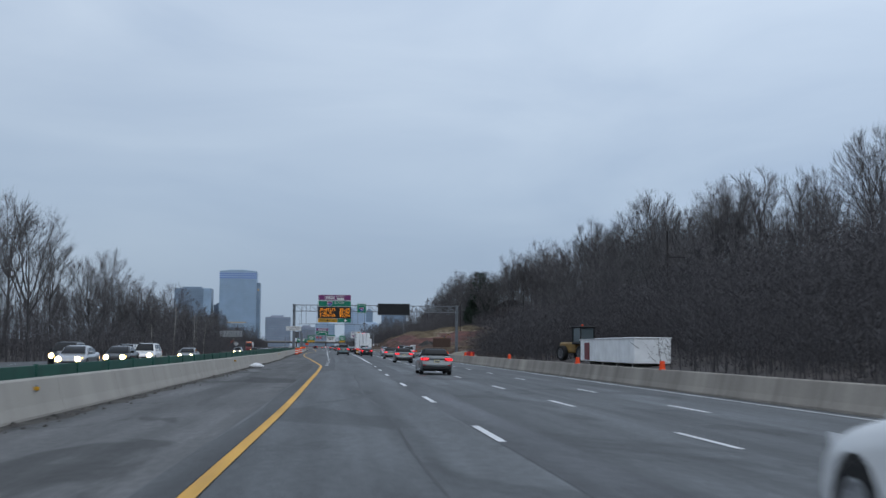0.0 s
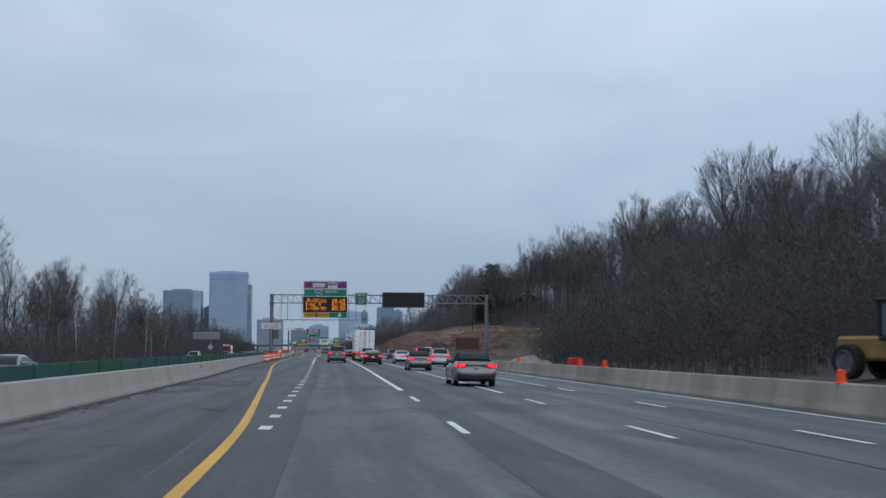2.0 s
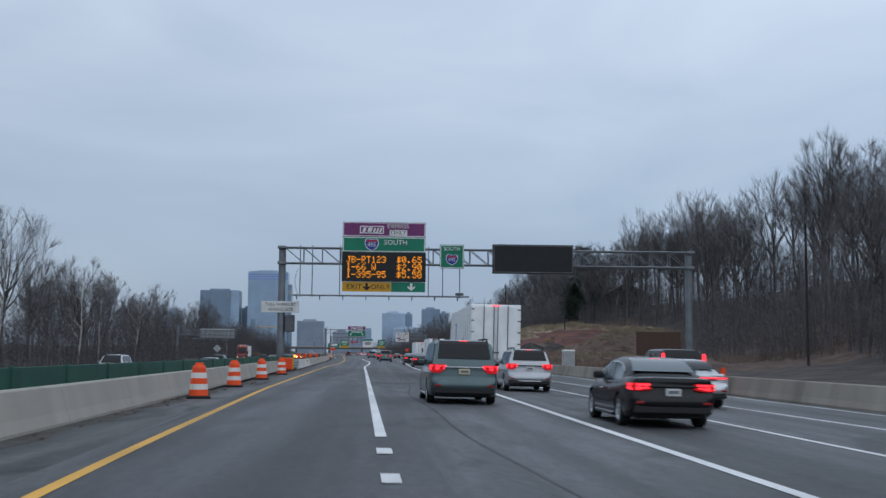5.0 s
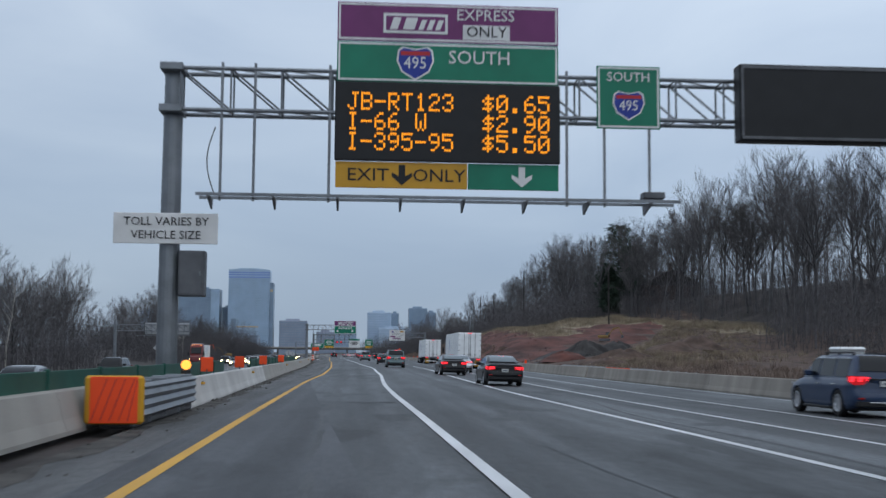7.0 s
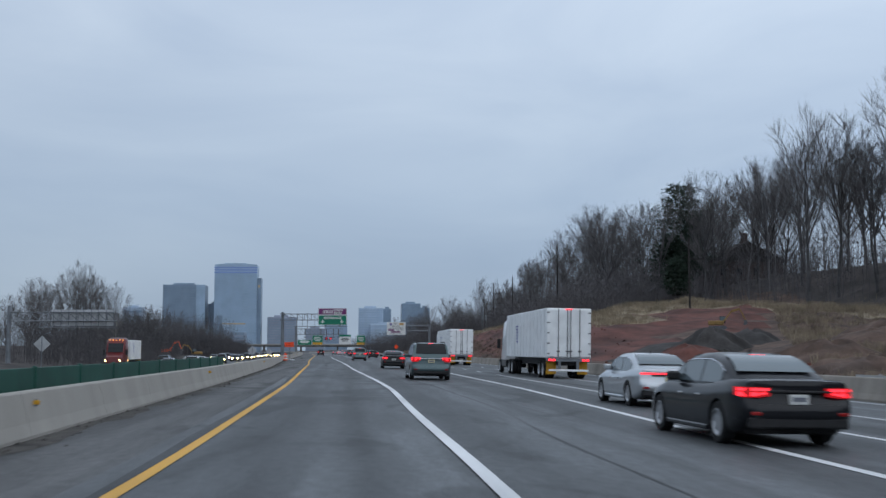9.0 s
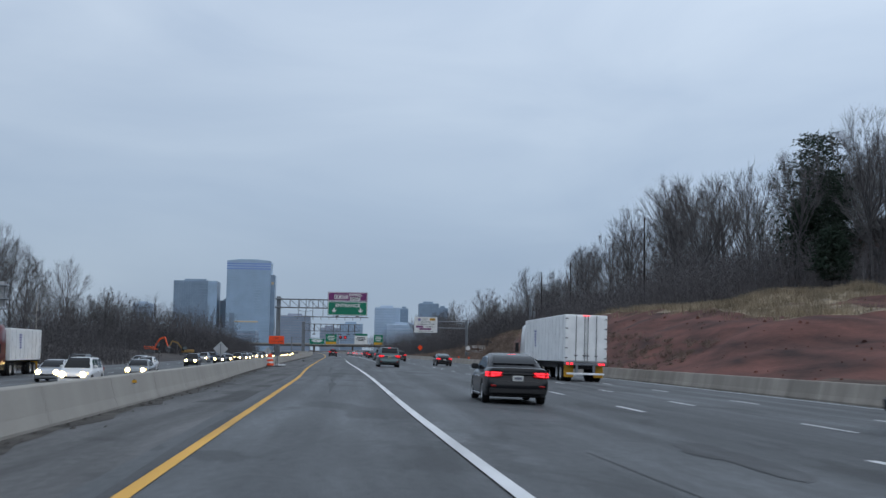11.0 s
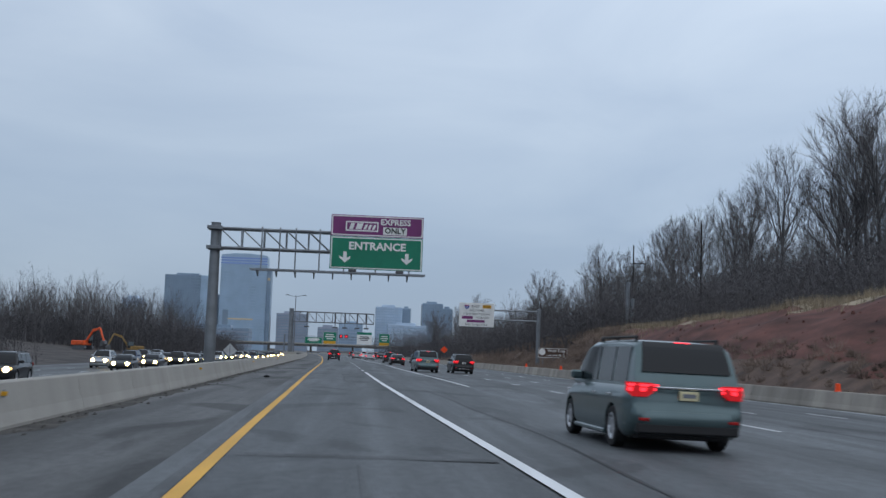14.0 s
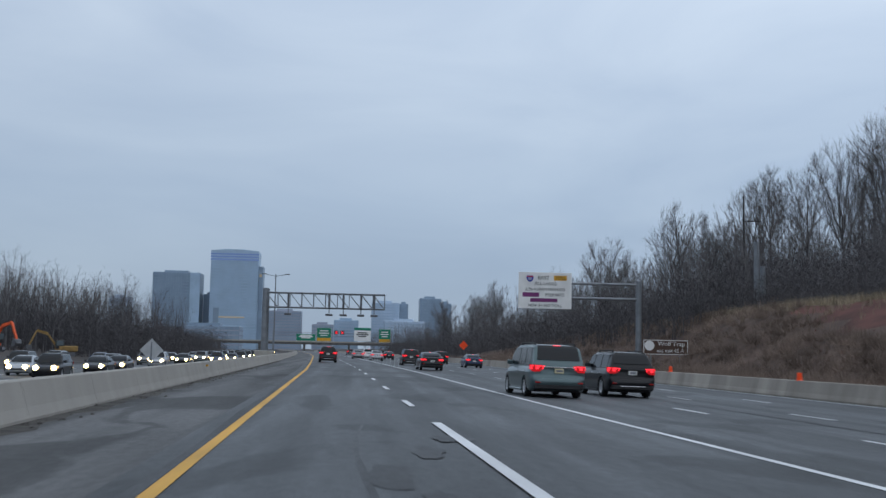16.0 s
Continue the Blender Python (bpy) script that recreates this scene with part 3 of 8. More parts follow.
for x, y, rx, ry, seed in ((-3.5, 491.5, 0.28, 1.3, 1.0), (-2.9, 494.5, 0.22, 0.9, 2.0), (-3.1, 489.5, 0.16, 0.7, 3.0), (-2.4, 497.0, 0.3, 0.8, 4.0), (-3.6, 484.5, 0.14, 0.9, 5.0), (5.4, 352.0, 0.5, 2.6, 6.0), (0.9, 340.0, 0.35, 1.6, 7.0)):
    stain(x, y, rx, ry, seed)
for f, g, y, w in ((yellow_x, line_b, 67.0, 0.5), (line_a, line_b, 116.0, 0.6), (yellow_x, line_a, 153.0, 0.4), (yellow_x, line_a, 247.0, 0.4), (yellow_x, line_b, 324.5, 0.7), (line_b, line_c, 334.0, 0.6), (yellow_x, line_a, 437.0, 0.4)):
    cross_joint(f, g, y, w)
part("joint_seal", strip(lambda y: yellow_x(y) - float(np.interp(y, [180, 250], [0.50, 0.26])) + 0.05 * math.sin(y / 3.0), lambda y: yellow_x(y) - 0.10, [y for y in YS if -60 <= y <= 640], 0.0055), TAR, road)
stripe("yellow_line", yellow_x, -100, 1400, 0.17, YELLOW_LINE, road)
dashes(line_a, 78, 170, 105.4, 0.22, 0.92, 3.47)
stripe("white_line", line_a, 171, 501, 0.19, WHITE_LINE, road)
dashes(line_a, 505, 1000, 507.3, 0.16, 3.4)
dashes(line_b, -90, 45, 17.3, 0.14, 3.5)
dashes(line_b, 50, 100, 56.4, 0.15, 3.2)
stripe("white_line", line_b, 101.4, 352, 0.20, WHITE_LINE, road)
dashes(line_b, 356, 440, 402.2)
dashes(line_b, 445, 1000, 509.3)
dashes(line_c, -90, 45, 16.8, 0.14, 3.3)
dashes(line_c, 50, 100, 68.1, 0.14, 3.2)
stripe("white_line", line_c, 100.5, 350, 0.16, WHITE_LINE, road)
dashes(line_c, 356, 440, 456.5)
dashes(line_c, 447, 1000, 508.2)
dashes(line_d, -90, 45, 27.5, 0.14, 3.4)
dashes(line_d, 50, 108, 67.4, 0.14, 3.2)
stripe("white_line", line_d, 110, 345, 0.15, WHITE_LINE, road)
dashes(line_d, 356, 1000, 484.0)
stripe("white_line", line_e, 476, 1200, 0.17, WHITE_LINE, road)
stripe("edge_line", lambda y: right_wall(y) - 0.9, -100, 1200, 0.15, WHITE_LINE, road)
for off in (-11.0, -14.7, -18.4):
    for y in np.arange(0, 800, 12.2):
        part("dash", strip(lambda v: left_wall(v) + off, lambda v: left_wall(v) + off + 0.14, [y, y + 3], lambda v: opp_z(v) + 0.009), WHITE_LINE, opposite)


# ---------------------------------------------------------------- barriers
def barrier_piece(length, height=0.81, foot=0.60, top=0.17):
    """One concrete safety-shape piece along +y; its traffic face at x = 0, its back at x = -foot."""
    s = Shape()
    c = (foot - top) / 2
    prof = [(0, 0), (0, 0.075), (-0.075, 0.27), (-c + 0.02, height - 0.03), (-c - 0.01, height), (-foot + c + 0.01, height), (-foot + c - 0.02, height - 0.03), (-foot + 0.075, 0.27), (-foot, 0.075), (-foot, 0)]
    s.sweep([[(x, y, z) for x, z in prof] for y in (0.006, length - 0.006)], close=True)
    return s


def barrier_run(name, f, y0, y1, length, material, label, side=1, height=0.81, lift=0.0):
    root = thing(name, Matrix.Identity(4), label, "concrete barrier", kind="structure")
    me = barrier_piece(length, height).mesh("barrier_section", material)
    y = y0
    while y < y1:
        dy = length
        x, x2 = float(f(y)), float(f(y + dy))
        yaw = -math.degrees(math.atan2(x2 - x, dy))
        z = float(road_z(x, y)) - 0.02 + lift
        m = pose(x, y, z, 0, 0, yaw) if side > 0 else pose(x2, y + dy, z, 0, 0, yaw + 180)
        ob = new("barrier_section", me)
        ob.parent, ob.matrix_basis = root, m
        y += dy
    return root


barrier_run("median_barrier", lambda y: left_wall(y) - 0.78 * float(np.interp(y, [176, 226], [0, 1])), -60, 236, 6.0, CONCRETE, "weathered grey concrete median barrier with grit at its foot", height=0.75)
barrier_run("median_barrier", left_wall, 242.6, 270, 3.66, CONCRETE_NEW, "pale newer concrete barrier sections in the median", height=0.75)
barrier_run("median_barrier", left_wall, 271.5, 760, 6.0, CONCRETE, "weathered grey concrete median barrier with grit at its foot", height=0.75)
barrier_run("roadside_barrier", right_wall, -60, 300, 6.0, CONCRETE_DIRTY, "weathered grey concrete barrier along the right edge", side=-1)
barrier_run("roadside_barrier", right_wall, 300.5, 700, 3.66, CONCRETE_DIRTY, "row of short grey concrete barrier sections below the bank", side=-1)
far_wall = Shape()
for f, a, b in ((left_wall, 0, -0.5), (right_wall, 0, 0.5)):
    rows = []
    for y in range(700 if f is right_wall else 762, 1400, 20):
        x = float(f(y))
        z = float(road_z(x, y))
        rows.append([(x + a, y, z), (x + a + 0.4 * (b - a), y, z + 0.8), (x + a + 0.6 * (b - a), y, z + 0.8), (x + b, y, z)])
    far_wall.sweep(rows, close=True)
tagged(part("far_barrier", far_wall, CONCRETE), "far grey concrete barriers along the road", "concrete barrier", kind="structure")

# grit, leaves and stains gathered at the foot of the left wall
grit = Shape()
rng = random.Random(5)
for i in range(1500):
    y = rng.uniform(-10, 560)
    x = float(left_wall(y)) + 0.04 + abs(rng.gauss(0, 0.28))
    r = rng.uniform(0.02, 0.07) * (1.6 if rng.random() < 0.06 else 1)
    z = float(road_z(x, y))
    a = rng.uniform(0, 3)
    grit.faces([(x + r * math.cos(a + j * 1.57), y + 1.5 * r * math.sin(a + j * 1.57), z - 0.01) for j in range(4)] + [(x, y, z + r * 0.7)],
               [(0, 1, 4), (1, 2, 4), (2, 3, 4), (3, 0, 4)])
tagged(part("roadside_debris", grit, DEBRIS, fix=False), "loose grit and leaves at the foot of the barrier", "debris", kind="stuff")
dirt = part("dirt_strip", strip(lambda y: left_wall(y) - 0.01, lambda y: left_wall(y) + 0.40 + 0.14 * math.sin(y * 0.9) + 0.12 * math.sin(y * 2.3), list(np.arange(-20, 600, 1.5)), 0.005), DEBRIS)
tagged(dirt, "strip of dark dirt along the foot of the barrier", "dirt", kind="structure")

# slim posts that part the lanes ahead
post_me = None
for i in range(26):
    y = 578 + 6.1 * i
    x = float(line_e(y)) + 0.12
    dp = thing("lane_post", pose(x, y, float(road_z(x, y))), "slim white flexible post standing on a lane line", "lane post", "lane posts")
    if post_me is None:
        sh = Shape()
        sh.lathe([(0.09, 0.0), (0.09, 0.03), (0.032, 0.05), (0.032, 0.76), (0.0, 0.78)], n=8)
        post_me = sh.mesh("post", SIGN_BACK)
    part("post", post_me, None, dp)


# reflectors on the wall
def wall_reflector(y):
    root = thing("barrier_reflector", pose(float(left_wall(y)) - 0.115, y, 0.55), "small yellow reflector fixed to a concrete barrier", "reflector", "barrier reflectors")
    s = Shape()
    s.box(0.0, 0.05, -0.02, 0.02, -0.06, 0.06, 0.008)
    part("bracket", s, STEEL, root)
    s = Shape()
    s.box(-0.02, 0.09, -0.035, -0.02, -0.035, 0.035, 0.006)
    part("lens", s, SIGN_YELLOW, root)


for y in (22.0, 64, 118, 158, 246, 264, 296, 322, 364, 440, 466, 496, 530):
    wall_reflector(y)


# ---------------------------------------------------------------- glare screen in the median
def glare_screen(y0, y1):
    n = max(1, round((y1 - y0) / 4.0))
    for i in range(n):
        a, b = y0 + (y1 - y0) * i / n, y0 + (y1 - y0) * (i + 1) / n
        xa, xb = float(left_wall(a)) - 1.15, float(left_wall(b)) - 1.15
        yaw = -math.degrees(math.atan2(xb - xa, b - a))
        if i == 0:
            root = thing("glare_screen", pose(xa, a, 0), "long dark green plastic glare screen on the median", "screen")
            inv = root.matrix_basis.inverted()
            sc = Shape()
            sc.box(-0.02, 0.02, 0.01, b - a - 0.01, 0.05, 1.17, 0.01)
            sheet = sc.mesh("screen_panel", SCREEN_GREEN)
            sc = Shape()
            sc.box(-0.04, 0.05, -0.05, 0.05, 0.0, 1.20, 0.012)
            post = sc.mesh("post", SCREEN_GREEN)
        for nm, me in (("screen_panel", sheet), ("post", post)):
            ob = new(nm, me)
            ob.parent = root
            ob.matrix_basis = inv @ pose(xa, a, -0.12 - float(np.interp(a, [0, 60, 105], [0.16, 0.10, 0.0])), 0, 0, yaw)


glare_screen(-22, 262)
glare_screen(276, 340)


# ---------------------------------------------------------------- overhead signs
def panel(name, root, x0, x1, z0, z1, material, y=0.0, rim=True, t=0.06):
    """One sign panel with a white rim, facing -y."""
    s = Shape()
    s.box(x0, x1, y, y + t, z0, z1, 0.015)
    p = part(name, s, material, root)
    if rim:
        s = Shape()
        w, o = 0.06, 0.04
        for a, b, c, d in ((x0 + o, x1 - o, z0 + o, z0 + o + w), (x0 + o, x1 - o, z1 - o - w, z1 - o), (x0 + o, x0 + o + w, z0 + o + w, z1 - o - w), (x1 - o - w, x1 - o, z0 + o + w, z1 - o - w)):
            s.box(a, b, y - 0.006, y + 0.002, c, d)
        part("border", s, SIGN_WHITE, p)
    return p


def shield(root, x, z, size, y, material_top=None):
    """Interstate shield: white outline, blue field, red crown."""
    def outline(k):
        return [(-0.5 * k, 0.34 * k), (-0.36 * k, 0.44 * k), (0, 0.37 * k), (0.36 * k, 0.44 * k), (0.5 * k, 0.34 * k), (0.54 * k, 0.02 * k), (0.40 * k, -0.30 * k), (0, -0.55 * k), (-0.40 * k, -0.30 * k), (-0.54 * k, 0.02 * k)]
    s = Shape()
    o = outline(size)
    s.sweep([[(x + a, y, z + b) for a, b in o], [(x + a, y - 0.012, z + b) for a, b in o]], close=True)
    p = part("shield", s, SIGN_WHITE, root)
    o = outline(size * 0.9)
    s = Shape()
    s.sweep([[(x + a, y - 0.012, z + b) for a, b in o if True], [(x + a, y - 0.018, z + b) for a, b in o]], close=True)
    part("shield_field", s, SIGN_BLUE, p)
    s = Shape()
    s.box(x - 0.42 * size, x + 0.42 * size, y - 0.024, y - 0.019, z + 0.18 * size, z + 0.30 * size)
    part("shield_crown", s, SIGN_RED, p)
    return p


def down_arrow(root, x, z, h, y, material):
    s = Shape()
    w = h * 0.5
    pts = [(-0.16 * h, 0.5 * h), (0.16 * h, 0.5 * h), (0.16 * h, -0.05 * h), (w, 0.12 * h), (w, -0.08 * h), (0, -0.5 * h), (-w, -0.08 * h), (-w, 0.12 * h), (-0.16 * h, -0.05 * h)]
    s.sweep([[(x + a, y, z + b) for a, b in pts], [(x + a, y - 0.01, z + b) for a, b in pts]], close=True)
    return part("arrow", s, material, root)


def brand_block(root, x, z, w, h, y):
    """A toll-tag mark drawn as plain slanted shapes in a white frame."""
    s = Shape()
    t = 0.04 * w
    for a, b, c, d in ((-w / 2, w / 2, -h / 2, -h / 2 + t), (-w / 2, w / 2, h / 2 - t, h / 2), (-w / 2, -w / 2 + t, -h / 2 + t, h / 2 - t), (w / 2 - t, w / 2, -h / 2 + t, h / 2 - t)):
        s.box(x + a, x + b, y - 0.010, y, z + c, z + d)
    for a, b in ((-0.40, -0.28), (-0.20, -0.02), (0.04, 0.12), (0.17, 0.25), (0.30, 0.38)):
        k = 0.06 * w
        big = 0.30 if a < 0 else 0.20
        pts = [(a * w, -0.30 * h), (b * w, -0.30 * h), (b * w + k, big * h), (a * w + k, big * h)]
        s.sweep([[(x + p, y, z + q) for p, q in pts], [(x + p, y - 0.01, z + q) for p, q in pts]], close=True)
    return part("toll_mark", s, SIGN_WHITE, root)


def truss(root, x0, x1, z0, z1, y0, y1, bay, material=None):
    """Four-chord box truss along x with diagonals in front, behind and below."""
    material = material or STEEL
    for y in (y1, y0):
        for z in (z0, z1):
            s = Shape()
            s.tube((x0, y, z), (x1, y, z), 0.07, n=8)
            chord = part("chord", s, material, root)
    n = max(1, round((x1 - x0) / bay))
    xn = (x1 - x0) / n
    bars = [((0, y0, z0), (0, y0, z1), 0.035, 0), ((0, y1, z0), (0, y1, z1), 0.035, 0), ((0, y0, z1), (0, y1, z1), 0.03, 0), ((0, y0, z0), (0, y1, z0), 0.03, 0),
            ((0, y0, z1), (xn, y0, z0), 0.035, 1), ((0, y1, z1), (xn, y1, z0), 0.035, 1), ((0, y0, z0), (xn, y1, z0), 0.025, 1), ((0, y0, z1), (xn, y1, z1), 0.025, 1)]
    for a, b, r, inner in bars:
        s = Shape()
        s.tube(a, b, r, n=6)
        me = s.mesh("brace", material)
        for i in range(n + 1 - inner):
            part("brace", me, None, chord, at=pose(x0 + xn * i, 0, 0))
    return chord


def walkway(root, x0, x1, z, y0, y1, step):
    for y in (y0, y1):
        s = Shape()
        s.box(x0, x1, y - 0.03, y + 0.03, z, z + 0.10, 0.01)
        part("walkway_rail", s, STEEL, root)
    x = x0 + 0.4
    while x < x1:
        s = Shape()
        s.sweep([[(x - 0.05, y0 - 0.1, z), (x + 0.05, y0 - 0.1, z), (x + 0.05, y1, z), (x - 0.05, y1, z)],
                 [(x - 0.03, y0 - 0.1, z - 0.06), (x + 0.03, y0 - 0.1, z - 0.06), (x + 0.03, y1, z - 0.32), (x - 0.03, y1, z - 0.32)]], close=True)
        part("bracket", s, STEEL_DARK, root)
        x += step


# first gantry, spanning the whole carriageway
Y1 = 250.6
gantry = thing("sign_gantry", pose(0, Y1, 0), "tall grey steel sign gantry spanning the motorway", "gantry")
for x, zt in ((-5.35, 10.6), (30.8, 10.6)):
    s = Shape()
    s.lathe([(0.42, -0.4), (0.42, 0.05), (0.34, 0.06), (0.30, zt), (0.31, zt + 0.06), (0.0, zt + 0.08)], n=18)
    p = part("post", s, STEEL, gantry, smooth=False, at=pose(x, 0.55, 0.0))
    s = Shape()
    s.box(-0.55, 0.55, -0.55, 0.55, -0.5, 0.12, 0.03)
    part("footing", s, CONCRETE, p)
    for z in (9.14, 10.5):
        s = Shape()
        s.box(-0.36, 0.36, -0.70, 0.40, z - 0.12, z + 0.12, 0.02)
        part("saddle", s, STEEL, p)
truss(gantry, -5.1, 30.6, 9.14, 10.5, 0.12, 0.98, 1.65)
for x in (-3.75, -2.7, -0.3, 7.45, 8.7, 10.2, 13.6, 19.7):
    s = Shape()
    top, low = (10.7, 6.2) if x < 12 else (10.7, 8.4)
    s.box(x - 0.045, x + 0.045, 0.07, 0.115, low, top, 0.01)
    part("hanger", s, STEEL, gantry)
walkway(gantry, -4.4, 11.0, 6.25, -0.75, 0.10, 2.0)
s = Shape()
s.box(9.8, 10.5, -0.7, -0.2, 6.4, 6.62, 0.03)
part("luminaire", s, STEEL_DARK, gantry)
s = Shape()
rows = []
for i in range(9):
    x, z = -3.95 - 0.25 * math.sin(i / 8 * math.pi), 8.6 - i * 0.27
    rows.append([(x + 0.02 * math.cos(a), 0.2 + 0.02 * math.sin(a), z) for a in (0, 1.26, 2.51, 3.77, 5.03)])
s.sweep(rows, close=True)
part("cable", s, BLACK_TRIM, gantry)

toll_rate = thing("toll_rate_sign", pose(0, Y1, 0), "large toll sign with purple, green, amber-lit and yellow panels", "road sign")
p = panel("purple_panel", toll_rate, -0.09, 7.16, 11.52, 12.81, SIGN_PURPLE)
brand_block(p, 2.45, 12.13, 2.1, 0.66, -0.004)
words("lettering", "EXPRESS", 0.52, SIGN_WHITE, p, 4.75, -0.012, 12.45)
s = Shape()
s.box(4.0, 5.55, -0.012, 0.0, 11.64, 12.13, 0.01)
tab = part("white_tab", s, SIGN_WHITE, p)
words("lettering", "ONLY", 0.50, SIGN_BLACK, tab, 4.78, -0.022, 11.89)
p = panel("green_panel", toll_rate, -0.09, 7.16, 10.17, 11.50, SIGN_GREEN)
shield(p, 2.45, 10.86, 1.14, -0.004)
words("lettering", "495", 0.56, SIGN_WHITE, p, 2.45, -0.034, 10.80, squeeze=0.9)
words("lettering", "SOUTH", 0.62, SIGN_WHITE, p, 4.55, -0.012, 11.02)
s = Shape()
s.box(-0.13, 7.20, -0.10, 0.07, 7.56, 10.15, 0.03)
led = part("led_board", s, SIGN_BLACK, toll_rate, "black message board with amber letters")
DOTS = {"J": "00111 00010 00010 00010 00010 10010 01100", "B": "11110 10001 10001 11110 10001 10001 11110", "-": "00000 00000 00000 11111 00000 00000 00000",
        "R": "11110 10001 10001 11110 10100 10010 10001", "T": "11111 00100 00100 00100 00100 00100 00100", "1": "00100 01100 00100 00100 00100 00100 01110",
        "2": "01110 10001 00001 00110 01000 10000 11111", "3": "01110 10001 00001 00110 00001 10001 01110", "I": "01110 00100 00100 00100 00100 00100 01110",
        "6": "00110 01000 10000 11110 10001 10001 01110", "W": "10001 10001 10001 10101 10101 10101 01010", "9": "01110 10001 10001 01111 00001 00010 01100",
        "5": "11111 10000 11110 00001 00001 10001 01110", "$": "00100 01111 10100 01110 00101 11110 00100", "0": "01110 10001 10011 10101 11001 10001 01110",
        ".": "00000 00000 00000 00000 00000 01100 01100", " ": "00000 00000 00000 00000 00000 00000 00000"}


def led_line(text, x, z, dx, dz):
    """A line of lettering in small lamps, five by seven to a character."""
    s = Shape()
    for k, ch in enumerate(text):
        for i, row in enumerate(DOTS[ch].split()):
            for j, bit in enumerate(row):
                if bit == "1":
                    cx, cz = x + (6 * k + j) * dx, z + (3 - i) * dz
                    s.box(cx - 0.40 * dx, cx + 0.40 * dx, -0.125, -0.10, cz - 0.42 * dz, cz + 0.42 * dz)
    tagged(part("lettering", s, LED, led), kind="stuff")


for row, (a, b) in enumerate((("JB-RT123", "$0.65"), ("I-66 W", "$2.90"), ("I-395-95", "$5.50"))):
    z = 9.50 - row * 0.655
    led_line(a, 0.30, z, 0.073, 0.084)
    led_line(b, 4.68, z, 0.076, 0.084)
p = panel("yellow_panel", toll_rate, -0.09, 4.17, 6.69, 7.54, SIGN_YELLOW, rim=False)
words("lettering", "EXIT", 0.58, SIGN_BLACK, p, 0.95, -0.012, 7.10, squeeze=1.15)
words("lettering", "ONLY", 0.58, SIGN_BLACK, p, 3.25, -0.012, 7.10, squeeze=1.1)
down_arrow(p, 2.05, 7.12, 0.66, -0.004, SIGN_BLACK)
p = panel("green_foot_panel", toll_rate, 4.19, 7.16, 6.69, 7.54, SIGN_GREEN, rim=False)
down_arrow(p, 5.95, 7.12, 0.66, -0.004, SIGN_WHITE)

route = thing("route_sign", pose(0, Y1, 0), "small green route sign with a blue shield", "road sign")
p = panel("panel", route, 8.44, 10.56, 8.80, 10.90, SIGN_GREEN)
words("lettering", "SOUTH", 0.44, SIGN_WHITE, p, 9.5, -0.012, 10.52)
shield(p, 9.5, 9.62, 1.0, -0.004)
words("lettering", "495", 0.48, SIGN_WHITE, p, 9.5, -0.034, 9.56, squeeze=0.9)

board = thing("message_board", pose(0, Y1, 0), "wide blank black electronic message board on a gantry", "message board")
s = Shape()
s.box(13.07, 20.19, -0.55, 0.07, 8.39, 10.95, 0.04)
case = part("housing", s, SIGN_BLACK, board)
s = Shape()
for z in (8.45, 10.80):
    s.box(13.15, 20.11, -0.575, -0.553, z, z + 0.09)
for x in (13.12, 20.06):
    s.box(x, x + 0.08, -0.575, -0.553, 8.54, 10.80)
part("rim", s, STEEL_DARK, case)

vary = thing("toll_notice_sign", pose(0, Y1 - 0.05, 0), "white rectangular toll notice sign on a gantry post", "road sign")
p = panel("panel", vary, -7.05, -3.78, 4.80, 5.78, SIGN_WHITE, y=0.14, rim=False)
words("lettering", "TOLL VARIES BY", 0.37, SIGN_BLACK, p, -5.4, 0.128, 5.50)
words("lettering", "VEHICLE SIZE", 0.37, SIGN_BLACK, p, -5.4, 0.128, 5.07)
cab = thing("control_cabinet", pose(-4.55, Y1 + 0.4, 0), "grey metal control cabinet fixed to a gantry post", "cabinet")
s = Shape()
s.box(-0.45, 0.38, -0.25, 0.3, 3.15, 4.6, 0.03)
part("body", s, STEEL_DARK, cab)
s = Shape()
s.box(-0.38, 0.31, -0.275, -0.25, 3.22, 4.53, 0.01)
door = part("door", s, STEEL_DARK, cab)
s = Shape()
s.box(0.22, 0.26, -0.31, -0.275, 3.8, 3.95, 0.008)
part("handle", s, STEEL, door)

# second gantry: a cantilever from the median
Y2 = 485.6
gantry2 = thing("sign_gantry", pose(0, Y2, 0), "grey steel cantilever sign gantry standing in the median", "gantry")
s = Shape()
s.lathe([(0.40, -0.3), (0.40, 0.05), (0.33, 0.06), (0.27, 8.35), (0.29, 8.42), (0.0, 8.46)], n=18)
p = part("post", s, STEEL, gantry2, at=pose(-11.2, 0.5, 0))
s = Shape()
s.box(-0.5, 0.5, -0.5, 0.5, -0.4, 0.1, 0.03)
part("footing", s, CONCRETE, p)
for z in (6.98, 8.10):
    s = Shape()
    s.box(-0.42, 0.42, -0.62, 0.42, z - 0.10, z + 0.10, 0.02)
    part("saddle", s, STEEL, p)
truss(gantry2, -10.95, 0.3, 7.0, 8.1, 0.14, 0.86, 1.2)
for x in (-8.55, -7.55, -6.65, -5.3, -3.9, -2.1, -0.2):
    s = Shape()
    s.box(x - 0.04, x + 0.04, 0.07, 0.12, 5.75, 8.25, 0.01)
    part("hanger", s, STEEL, gantry2)
walkway(gantry2, -9.1, 0.7, 5.75, -0.7, 0.10, 1.05)
for x in (-3.4, -0.75):
    s = Shape()
    s.box(x - 0.22, x + 0.22, -0.75, -0.35, 5.86, 6.0, 0.03)
    part("luminaire", s, STEEL_DARK, gantry2)
